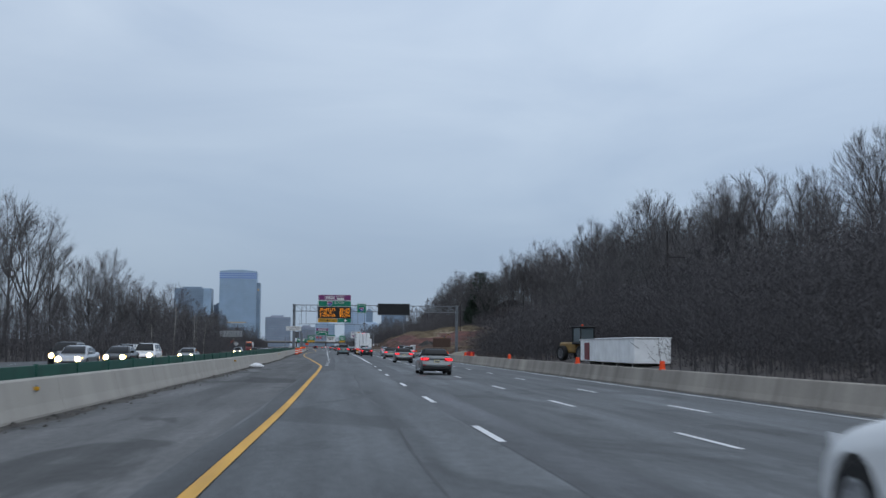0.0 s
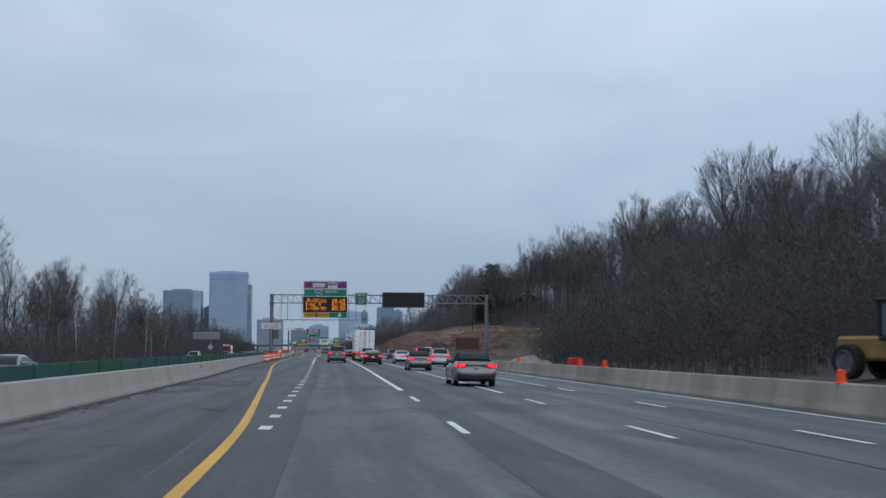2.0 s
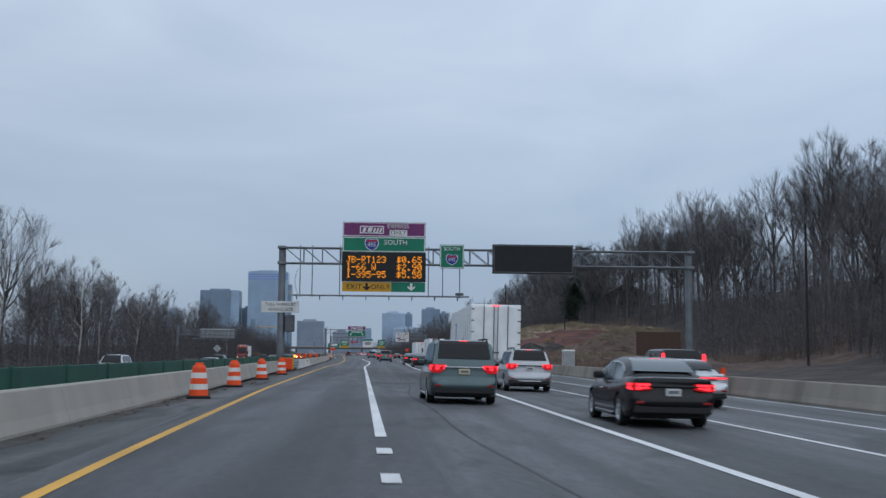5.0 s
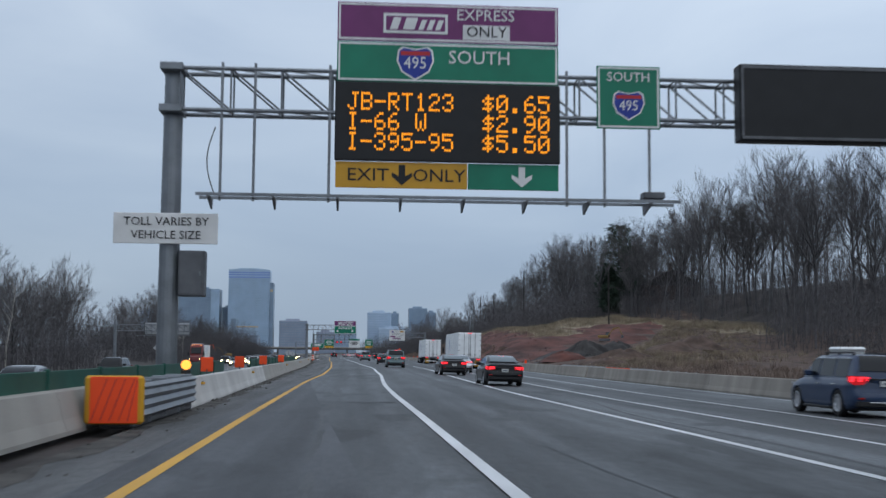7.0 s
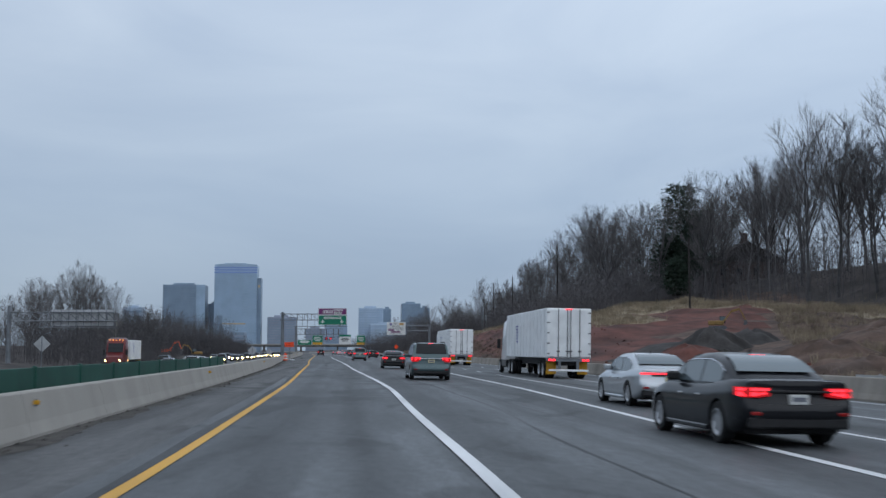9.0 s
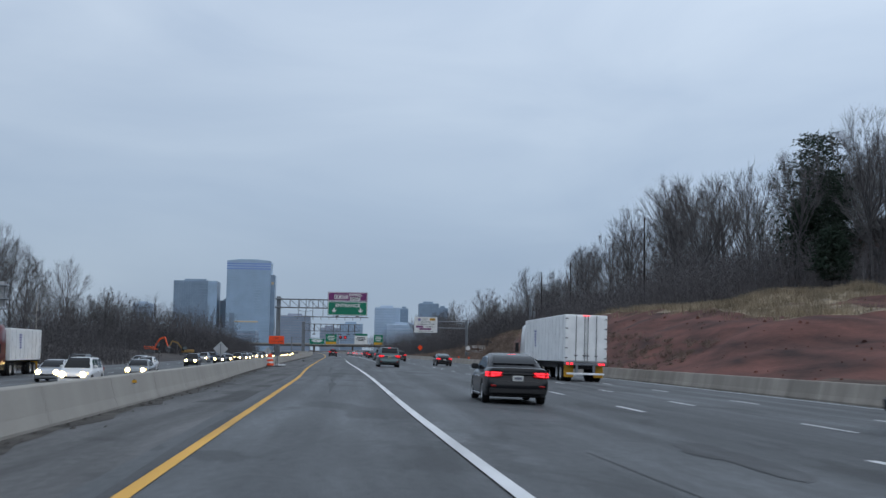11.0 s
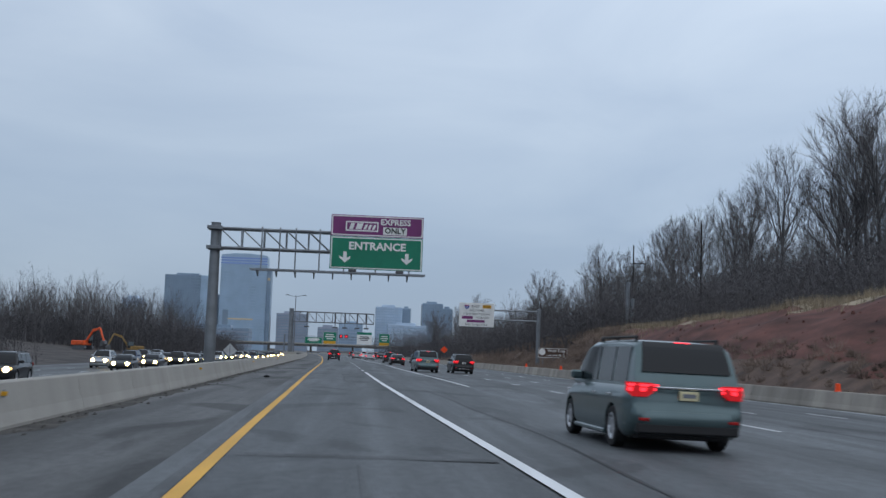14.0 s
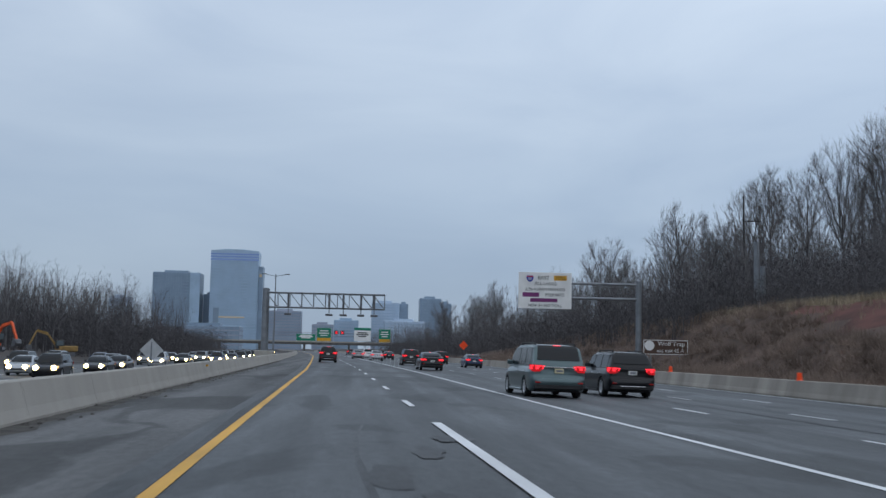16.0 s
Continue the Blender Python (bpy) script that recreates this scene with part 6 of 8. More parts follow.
cush = thing("crash_cushion", pose(-3.6, 235.2, 0), "steel crash cushion headed by an orange striped panel", "crash cushion")
s = Shape()
s.box(-0.30, 0.30, 0.15, 7.2, 0.0, 0.62, 0.05)
part("core", s, STEEL_DARK, cush)
for sx in (-1, 1):
    for k in range(4):
        prof = [(0.34, 0.18), (0.42, 0.24), (0.36, 0.33), (0.42, 0.42), (0.36, 0.51), (0.42, 0.60), (0.36, 0.69), (0.42, 0.75), (0.34, 0.82), (0.33, 0.80), (0.33, 0.20)]
        y0, y1, o = 0.1 + 1.8 * k, 1.95 + 1.8 * k, 0.012 * (3 - k)
        s = Shape()
        s.sweep([[(sx * (x + o), y, z) for x, z in prof] for y in (y0, y1)], close=True)
        part("side_rail", s, STEEL, cush)
for k in range(4):
    s = Shape()
    s.box(-0.32, 0.32, 1.75 + 1.8 * k, 1.85 + 1.8 * k, 0.02, 0.86, 0.02)
    part("diaphragm", s, STEEL, cush)
s = Shape()
s.box(-0.52, 0.52, -0.06, 0.05, 0.10, 0.96, 0.05)
face = part("nose", s, SIGN_YELLOW, cush)
s = Shape()
s.box(-0.42, 0.42, -0.075, -0.055, 0.12, 0.94, 0.008)
sheet = part("panel", s, SIGN_ORANGE, face)
for k in range(5):
    x0 = -0.40 + 0.16 * k
    s = Shape()
    pts = [(x0, 0.16), (x0 + 0.018, 0.16), (min(0.41, x0 + 0.283), 0.90), (min(0.40, x0 + 0.265), 0.90)]
    s.sweep([[(x, -0.076, z) for x, z in pts], [(x, -0.080, z) for x, z in pts]], close=True)
    part("stripe", s, SIGN_RED, sheet)
lamp = thing("warning_lamp", pose(-3.55, 243.2, 0.79), "round yellow warning lamp standing on a barrier", "warning lamp")
s = Shape()
s.box(-0.12, 0.12, -0.06, 0.06, 0.0, 0.16, 0.02)
part("battery_box", s, BLACK_TRIM, lamp)
s = Shape()
s.lathe([(0.10, -0.05), (0.12, -0.03), (0.12, 0.03), (0.10, 0.05)], n=16, axis="y", at=(0, 0, 0.28))
part("lens", s, AMBER_ON, lamp)

for i, (x, y) in enumerate(((-3.45, 246.4), (-3.5, 255.6), (-3.55, 266.5), (-3.7, 281))):
    dl = thing("delineator_panel", pose(x, y, 0.79), "small orange marker panel standing on a concrete barrier", "marker", "barrier markers")
    s = Shape()
    s.box(-0.02, 0.02, -0.02, 0.02, 0.0, 0.12)
    part("stem", s, STEEL_DARK, dl)
    s = Shape()
    s.box(-0.17, 0.17, -0.02, 0.02, 0.06, 0.46, 0.02)
    part("panel", s, SIGN_ORANGE, dl)
for y in (47, 64, 90, 116, 121.6, 142, 183, 202, 334, 342, 470.5, 494, 514, 530, 550):
    xx = float(right_wall(y)) + (0.3 if y < 300 else 0.3)
    zz = float(road_z(right_wall(y), y)) + 0.77
    dl = thing("marker_panel", pose(xx, y, zz), "small orange marker drum standing on the roadside barrier", "marker", "roadside markers")
    s = Shape()
    s.lathe([(0.16, 0.0), (0.16, 0.03), (0.13, 0.05), (0.11, 0.36), (0.0, 0.38)], n=10)
    part("panel", s, SIGN_ORANGE, dl)

zb = ground_z(19.4, 129)
crate = thing("water_barrier", pose(19.4, 129, zb, 0, 0, 20), "red plastic water-filled barrier behind the concrete wall", "barrier")
s = Shape()
s.sweep([[(-0.55, yy, 0.0), (0.55, yy, 0.0), (0.50, yy, 0.12), (0.42, yy, 1.18), (0.34, yy, 1.25), (-0.34, yy, 1.25), (-0.42, yy, 1.18), (-0.50, yy, 0.12)] for yy in (-0.22, 0.22)], close=True)
part("body", s, SIGN_RED, crate)
s = Shape()
s.box(-0.45, 0.45, -0.25, 0.25, 0.45, 0.58, 0.03)
part("rib", s, SIGN_RED, crate)

roadworks = thing("roadworks_sign", pose(-7.0, 428.4, 0), "orange rectangular roadworks sign on a post by the barrier", "road sign")
s = Shape()
s.box(-0.62, 0.62, -0.03, 0.03, 1.85, 2.50, 0.02)
p = part("panel", s, SIGN_ORANGE, roadworks)
words("lettering", "END", 0.22, BOX_RED, p, 0, -0.034, 2.32)
words("lettering", "ROAD WORK", 0.20, BOX_RED, p, 0, -0.034, 2.04, squeeze=0.95)
for x in (0.0, 0.12):
    s = Shape()
    s.box(x - 0.03, x + 0.03, 0.03, 0.09, 0.0, 1.95, 0.008)
    part("post", s, STEEL_DARK, roadworks)
s = Shape()
s.box(-0.4, 0.5, -0.3, 0.4, 0.0, 0.08, 0.02)
part("base", s, STEEL_DARK, roadworks)


def lumpy(name, x, y, z, sx, sy, sz, seed, label, category, material=None):
    root = thing(name, pose(x, y, z), label, category)
    rr = random.Random(seed)
    s = Shape()
    rings = []
    for k in range(7):
        f = k / 6
        ring = []
        for i in range(12):
            a = i / 12 * 2 * math.pi
            q = math.sin(math.pi * (0.18 + 0.80 * f)) * rr.uniform(0.8, 1.15)
            ring.append((sx * q * math.cos(a), sy * q * math.sin(a), sz * f * rr.uniform(0.92, 1.05)))
        rings.append(ring)
    s.sweep(rings, close=True)
    part("body", s, material or BAG_WHITE, root, smooth=True)


lumpy("sandbag", -6.95, 429.9, 0.0, 0.42, 0.26, 0.26, 3, "grey-white sandbag at the foot of a sign", "sandbag", SIGN_BACK)
lumpy("sandbag", -6.55, 430.1, 0.0, 0.34, 0.24, 0.22, 4, "grey-white sandbag at the foot of a sign", "sandbag", SIGN_BACK)
lumpy("plastic_bag", -0.85, 71.2, 0.0, 0.48, 0.34, 0.34, 6, "crumpled white plastic bag on the shoulder", "rubbish bag")
lumpy("tyre_scrap", -7.3, 478.0, 0.0, 0.16, 0.10, 0.12, 7, "dark scrap of tyre lying on the shoulder", "debris", RUBBER)

zs = ground_z(20.2, 730)
ahead = thing("roadworks_sign", pose(20.2, 730, zs), "orange diamond roadworks sign beside the road ahead", "road sign")
s = Shape()
s.sweep([[(0, yy, 3.9 - zs), (1.0, yy, 2.9 - zs), (0, yy, 1.9 - zs), (-1.0, yy, 2.9 - zs)] for yy in (0, 0.03)], close=True)
part("panel", s, SIGN_ORANGE, ahead)
s = Shape()
s.box(-0.05, 0.05, 0.03, 0.12, -0.4, 3.4 - zs, 0.01)
part("post", s, STEEL_DARK, ahead)

diam = thing("warning_sign", pose(-12.6, 437.5, 0), "bare grey back of a diamond warning sign", "road sign")
s = Shape()
s.sweep([[(0, yy, 2.05), (0.66, yy, 1.39), (0, yy, 0.73), (-0.66, yy, 1.39)] for yy in (0, 0.03)], close=True)
part("panel", s, SIGN_BACK, diam)
s = Shape()
s.box(-0.04, 0.04, -0.06, 0.0, -0.3, 1.9, 0.01)
part("post", s, STEEL, diam)
diam2 = thing("warning_sign", pose(-30.5, 396, 0), "bare grey back of a diamond warning sign", "road sign")
s = Shape()
s.sweep([[(0, yy, 2.9), (0.85, yy, 2.05), (0, yy, 1.2), (-0.85, yy, 2.05)] for yy in (0, 0.03)], close=True)
part("panel", s, SIGN_BACK, diam2)
s = Shape()
s.box(-0.05, 0.05, -0.06, 0.0, -0.5, 2.8, 0.01)
part("post", s, STEEL, diam2)

diam3 = thing("warning_sign", pose(-18.8, 563, opp_z(563)), "bare grey back of a diamond warning sign", "road sign")
s = Shape()
s.sweep([[(0, yy, 2.85), (0.85, yy, 2.0), (0, yy, 1.15), (-0.85, yy, 2.0)] for yy in (0, 0.03)], close=True)
part("panel", s, SIGN_BACK, diam3)
s = Shape()
s.box(-0.05, 0.05, -0.06, 0.0, -0.3, 2.6, 0.01)
part("post", s, STEEL, diam3)

mast = thing("street_lamp", pose(-15.6, 642, 0), "tall thin grey street lamp with two arms", "street lamp")
s = Shape()
s.lathe([(0.14, -0.4), (0.13, 0.3), (0.07, 12.0), (0, 12.05)], n=10)
part("pole", s, STEEL, mast)
for sx in (-1, 1):
    s = Shape()
    s.tube((0, 0, 11.7), (sx * 1.5, 0, 12.0), 0.04, n=6)
    arm = part("arm", s, STEEL, mast)
    s = Shape()
    s.box(min(sx * 1.3, sx * 2.0), max(sx * 1.3, sx * 2.0), -0.14, 0.14, 11.95, 12.08, 0.03)
    part("luminaire", s, STEEL_DARK, arm)

bs = thing("roadside_sign", pose(27.2, 248, ground_z(27.2, 248)), "dark back of a brown roadside sign on one post", "road sign")
s = Shape()
s.box(-1.95, 1.95, 0, 0.06, 1.75, 3.75, 0.02)
part("panel", s, SIGN_BROWN, bs)
s = Shape()
s.box(-0.12, 0.12, 0.06, 0.26, -0.4, 3.5, 0.02)
part("post", s, STEEL_DARK, bs)

# long white site container behind the right barrier
zc = ground_z(25.6, 84)
site = thing("site_trailer", pose(24.5, 84.8, zc), "long white site office trailer with a maroon door", "trailer")
th = 2.08 - zc
s = Shape()
s.box(0.0, 2.6, -8.6, 8.6, 0.30, th, 0.03)
body = part("body", s, BOX_WHITE, site)
s = Shape()
s.box(-0.08, 2.68, -8.66, 3.0, th, th + 0.08, 0.03)
s.box(-0.08, 2.68, 3.0, 8.66, th - 0.01, th + 0.03, 0.015)
part("roof", s, BOX_WHITE, body)
s = Shape()
s.box(-0.05, 0.0, 5.2, 6.9, 0.40, th - 0.25, 0.015)
part("door", s, BOX_RED, body)
for i in range(12):
    y = -8.4 + 1.1 * i
    s = Shape()
    s.box(-0.012, 0.0, y - 0.012, y + 0.012, 0.35, th - 0.03)
    part("seam", s, BOX_WHITE, body)
for y in (-7, -2.5, 2, 6.5):
    s = Shape()
    s.box(0.3, 2.3, y - 0.2, y + 0.2, -0.3, 0.33, 0.02)
    part("block", s, CONCRETE, site)


def wheel(parent, x, y, r, w, name="wheel", rim_material=None, side=1):
    s = Shape()
    s.lathe([(r * 0.66, -w * 0.1), (r * 0.68, -w / 2), (r * 0.93, -w / 2), (r, -w * 0.36), (r, w * 0.36), (r * 0.93, w / 2), (r * 0.68, w / 2), (r * 0.66, w * 0.1)], n=16, axis="x", at=(0, 0, 0))
    t = part("wheel", s, RUBBER, parent, at=pose(x, y, r))
    s = Shape()
    s.lathe([(r * 0.675, -w * 0.05), (r * 0.675, w * 0.46), (r * 0.60, w * 0.48), (r * 0.50, w * 0.30), (r * 0.16, w * 0.36), (0.0, w * 0.38)], n=16, axis="x")
    for k in range(5):
        a = k * 2 * math.pi / 5
        c, q = math.cos(a), math.sin(a)
        n0 = Vector((0, -q, c)) * r * 0.10
        p0, p1 = Vector((w * 0.37, c * r * 0.12, q * r * 0.12)), Vector((w * 0.40, c * r * 0.62, q * r * 0.62))
        s.faces([p0 - n0, p0 + n0, p1 + n0 * 0.8, p1 - n0 * 0.8, p0 - n0 - Vector((0.04, 0, 0)), p0 + n0 - Vector((0.04, 0, 0)), p1 + n0 * 0.8 - Vector((0.04, 0, 0)), p1 - n0 * 0.8 - Vector((0.04, 0, 0))],
                [(0, 1, 2, 3), (0, 4, 5, 1), (2, 6, 7, 3), (1, 5, 6, 2), (3, 7, 4, 0)])
    part("rim", s, rim_material or RIM, t, at=pose(0, 0, 0, 0, 0, 0 if side > 0 else 180))
    return t


def loader(x, y, yaw, material, label):
    root = thing("wheel_loader", pose(x, y, ground_z(x, y), 0, 0, yaw), label, "construction vehicle")
    s = Shape()
    s.box(-0.75, 0.75, -2.9, -0.3, 0.75, 1.75, 0.12)
    s.box(-0.6, 0.6, -0.3, 1.9, 0.65, 1.25, 0.08)
    part("chassis", s, material, root)
    s = Shape()
    s.box(-0.8, 0.8, -0.6, 0.9, 1.55, 1.75, 0.05)
    for px in (-0.74, 0.74):
        for py in (-0.54, 0.84):
            s.box(px - 0.05, px + 0.05, py - 0.05, py + 0.05, 1.7, 3.1)
    s.box(-0.85, 0.85, -0.7, 1.0, 3.08, 3.24, 0.05)
    c = part("cab", s, BLACK_TRIM, root)
    s = Shape()
    s.box(-0.70, 0.70, -0.50, 0.80, 1.75, 3.06, 0.02)
    part("window", s, CAR_GLASS_LIT, c)
    for sx in (-1, 1):
        for py in (-2.0, 1.35):
            wheel(root, sx * 0.95, py, 0.72, 0.5, side=sx, rim_material=STEEL_DARK)
    s = Shape()
    for sx in (-0.5, 0.5):
        s.sweep([[(sx - 0.08, 1.2, 1.5), (sx + 0.08, 1.2, 1.5), (sx + 0.08, 1.2, 1.2), (sx - 0.08, 1.2, 1.2)], [(sx - 0.08, 2.6, 1.0), (sx + 0.08, 2.6, 1.0), (sx + 0.08, 2.6, 0.75), (sx - 0.08, 2.6, 0.75)],
                 [(sx - 0.08, 3.2, 0.5), (sx + 0.08, 3.2, 0.5), (sx + 0.08, 3.2, 0.3), (sx - 0.08, 3.2, 0.3)]], close=True)
    arm = part("arm", s, material, root)
    s = Shape()
    s.sweep([[(-1.25, 3.1, 0.2), (-1.25, 3.05, 1.05), (-1.25, 3.35, 1.1), (-1.25, 4.1, 0.25), (-1.25, 4.0, 0.15)], [(1.25, 3.1, 0.2), (1.25, 3.05, 1.05), (1.25, 3.35, 1.1), (1.25, 4.1, 0.25), (1.25, 4.0, 0.15)]], close=True)
    part("bucket", s, material, arm)
    s = Shape()
    s.lathe([(0.09, 3.24), (0.09, 3.42), (0, 3.45)], n=8)
    part("beacon", s, CAN_ORANGE, c)


def excavator(x, y, yaw, material, label, size=1.0):
    root = thing("excavator", pose(x, y, ground_z(x, y), 0, 0, yaw) @ Matrix.Scale(size, 4), label, "construction vehicle")
    for sx in (-1.1, 1.1):
        s = Shape()
        prof = [(-1.8, 0.35), (-1.55, 0.05), (1.55, 0.05), (1.8, 0.35), (1.65, 0.78), (-1.65, 0.78)]
        s.sweep([[(sx - 0.28, a, b) for a, b in prof], [(sx + 0.28, a, b) for a, b in prof]], close=True)
        part("track", s, STEEL_DARK, root)
    s = Shape()
    s.box(-1.25, 1.25, -2.2, 1.2, 0.95, 1.95, 0.15)
    body = part("body", s, material, root)
    s = Shape()
    s.box(-1.2, -0.2, 0.2, 1.5, 1.4, 2.95, 0.1)
    cb = part("cab", s, BLACK_TRIM, body)
    s = Shape()
    s.box(-1.22, -0.18, 0.35, 1.53, 1.95, 2.8, 0.03)
    part("window", s, CAR_GLASS_LIT, cb)
    s = Shape()
    path = [(0.3, 1.0, 1.6), (0.3, 2.8, 4.0), (0.3, 4.6, 4.5)]
    for a, b in zip(path, path[1:]):
        s.sweep([[(a[0] - 0.2, a[1], a[2] - 0.28), (a[0] + 0.2, a[1], a[2] - 0.28), (a[0] + 0.2, a[1], a[2] + 0.28), (a[0] - 0.2, a[1], a[2] + 0.28)],
                 [(b[0] - 0.2, b[1], b[2] - 0.2), (b[0] + 0.2, b[1], b[2] - 0.2), (b[0] + 0.2, b[1], b[2] + 0.2), (b[0] - 0.2, b[1], b[2] + 0.2)]], close=True)
    boom = part("boom", s, material, root)
    s = Shape()
    s.sweep([[(0.1, 4.4, 4.75), (0.5, 4.4, 4.75), (0.5, 4.8, 4.5), (0.1, 4.8, 4.5)], [(0.15, 5.7, 2.0), (0.45, 5.7, 2.0), (0.45, 5.95, 2.05), (0.15, 5.95, 2.05)]], close=True)
    part("stick", s, material, boom)
    s = Shape()
    prof = [(5.6, 2.1), (6.1, 2.0), (6.3, 1.4), (5.9, 0.95), (5.3, 1.0), (5.5, 1.5)]
    s.sweep([[(-0.3, a, b) for a, b in prof], [(0.9, a, b) for a, b in prof]], close=True)
    part("bucket", s, STEEL_DARK, boom)


def heap(x, y, rx, ry, h, seed, material, label):
    """A tipped heap with slumped sides and a lumpy skin."""
    root = thing("soil_heap", pose(x, y, ground_z(x, y) - 0.25, 0, 0, seed * 37), label, "soil heap", "soil heaps")
    s = Shape()
    rows = []
    for i in range(13):
        q = i / 12
        ring = []
        for k in range(28):
            a = 2 * math.pi * k / 28
            n = noise.noise(Vector((2.2 * math.cos(a) + seed, 2.2 * math.sin(a), 2.5 * q)))
            m = 1 + 0.28 * n
            ring.append((rx * q * m * math.cos(a), ry * q * m * math.sin(a), h * (math.cos(q * math.pi / 2) ** 1.3) * (1 + 0.22 * n) + 0.10 * noise.noise(Vector((7 * q * math.cos(a), 7 * q * math.sin(a), seed)))))
        rows.append(ring)
    s.sweep(rows[1:], close=True, cap=False)
    s.poly(rows[1])
    part("body", s, material, root, smooth=True)


heap(35.0, 381.0, 5.0, 4.0, 2.4, 1, DARK_SOIL, "dark grey heap of dug soil on the red works")
heap(40.5, 386.0, 4.5, 4.0, 1.8, 2, DARK_SOIL, "dark grey heap of dug soil on the red works")
heap(30.0, 372.0, 5.0, 3.5, 1.5, 3, RED_SOIL, "low heap of red clay on the works")
heap(33.5, 352.0, 6.0, 4.0, 1.7, 4, BRUSH_SOIL, "brown weedy soil heap on the works")
heap(27.0, 333.0, 4.0, 5.0, 1.3, 5, BRUSH_SOIL, "brown weedy soil heap on the works")
heap(44.0, 366.0, 6.0, 5.0, 1.8, 6, BRUSH_SOIL, "brown weedy soil heap on the works")
heap(51.0, 379.0, 6.0, 5.0, 2.0, 7, BRUSH_SOIL, "brown weedy soil heap on the works")
heap(22.0, 160.0, 2.0, 3.0, 1.25, 8, SAND, "smooth beige heap of sand behind the barrier")

loader(26.9, 103.5, 200, MACHINE_YELLOW, "yellow wheel loader parked behind the barrier")
excavator(41.8, 399.5, 250, MACHINE_YELLOW, "small dull yellow excavator working on the red bank", 0.5)
excavator(-57, 648, 240, MACHINE_ORANGE, "orange excavator with a raised boom beyond the lanes", 0.95)
excavator(-50, 662, 120, MACHINE_YELLOW, "yellow excavator beyond the oncoming lanes", 0.9)

# site toilet and light fence on the right works
cabin = thing("portable_toilet", pose(21.8, 262, ground_z(21.8, 262)), "pale grey portable toilet cabin behind the barrier", "portable toilet")
s = Shape()
s.box(-0.55, 0.55, -0.55, 0.55, 0.05, 2.05, 0.05)
part("cabin", s, SIGN_BACK, cabin)
s = Shape()
s.box(-0.6, 0.6, -0.6, 0.6, 2.05, 2.25, 0.09)
part("roof", s, BOX_WHITE, cabin)
fence = thing("safety_fence", pose(0, 0, 0), "orange and white construction fence along the works", "fence")
for i in range(22):
    y = 276 + i * 1.9
    x = float(right_wall(y)) + 1.3
    z = ground_z(x, y)
    s = Shape()
    s.box(x - 0.03, x + 0.03, y - 0.03, y + 0.03, z - 0.2, z + 0.92, 0.006)
    part("post", s, SIGN_BACK, fence)
    y2, x2 = y + 1.9, float(right_wall(y + 1.9)) + 1.3
    z2 = ground_z(x2, y2)
    for h in (0.50, 0.82):
        s = Shape()
        s.sweep([[(x - 0.015, y, z + h - 0.05), (x + 0.015, y, z + h - 0.05), (x + 0.015, y, z + h + 0.05), (x - 0.015, y, z + h + 0.05)], [(x2 - 0.015, y2, z2 + h - 0.05), (x2 + 0.015, y2, z2 + h - 0.05), (x2 + 0.015, y2, z2 + h + 0.05), (x2 - 0.015, y2, z2 + h + 0.05)]], close=True)
        part("rail", s, CAN_ORANGE if 7 < i < 12 else SIGN_BACK, fence)


# ---------------------------------------------------------------- vehicles
def paint(name, col, rough=0.35, metal=0.0):
    return mat(name, col, 0.28 if metal else rough, metal, var=0.03, scale=2, fine=30, spec=0.12, coat=0.5)


PAINT = {
    "graphite": paint("graphite_paint", (0.009, 0.010, 0.013)), "silver": paint("silver_paint", (0.40, 0.415, 0.44), metal=0.75), "white": paint("white_car_paint", (0.72, 0.73, 0.74), metal=0.0),
    "black": paint("black_paint", (0.006, 0.0065, 0.009)), "teal": paint("grey_green_paint", (0.090, 0.130, 0.138), metal=0.6), "pewter": paint("pewter_paint", (0.22, 0.235, 0.24), metal=0.75),
    "red": paint("dark_red_paint", (0.12, 0.012, 0.014)), "blue": paint("dark_blue_paint", (0.03, 0.05, 0.10)), "ice": paint("ice_silver_paint", (0.52, 0.55, 0.58), metal=0.75),
    "fabric": mat("black_fabric_roof", (0.012, 0.012, 0.014), 0.9, var=0.12, scale=6),
}

# length, width, height, belt height, deck height, hood height, rear glass foot, rear roof edge, front roof edge, windscreen foot, wheel radius, rear axle, front axle
KINDS = {
    "sedan": (4.85, 1.86, 1.45, 0.93, 1.04, 0.92, 0.66, 1.72, 2.60, 3.62, 0.335, 1.00, 3.90),
    "suv": (4.68, 1.88, 1.70, 1.06, 1.08, 1.02, 0.10, 0.50, 2.75, 3.45, 0.365, 0.98, 3.78),
    "minivan": (5.10, 1.98, 1.82, 1.06, 1.08, 0.98, 0.10, 0.52, 3.15, 4.15, 0.345, 1.05, 4.10),
    "bigsuv": (5.18, 2.05, 1.90, 1.20, 1.22, 1.20, 0.08, 0.38, 3.10, 3.75, 0.41, 1.15, 4.12),
    "convertible": (4.62, 1.77, 1.43, 0.94, 1.02, 0.92, 0.95, 1.45, 2.35, 3.10, 0.325, 0.92, 3.62),
}


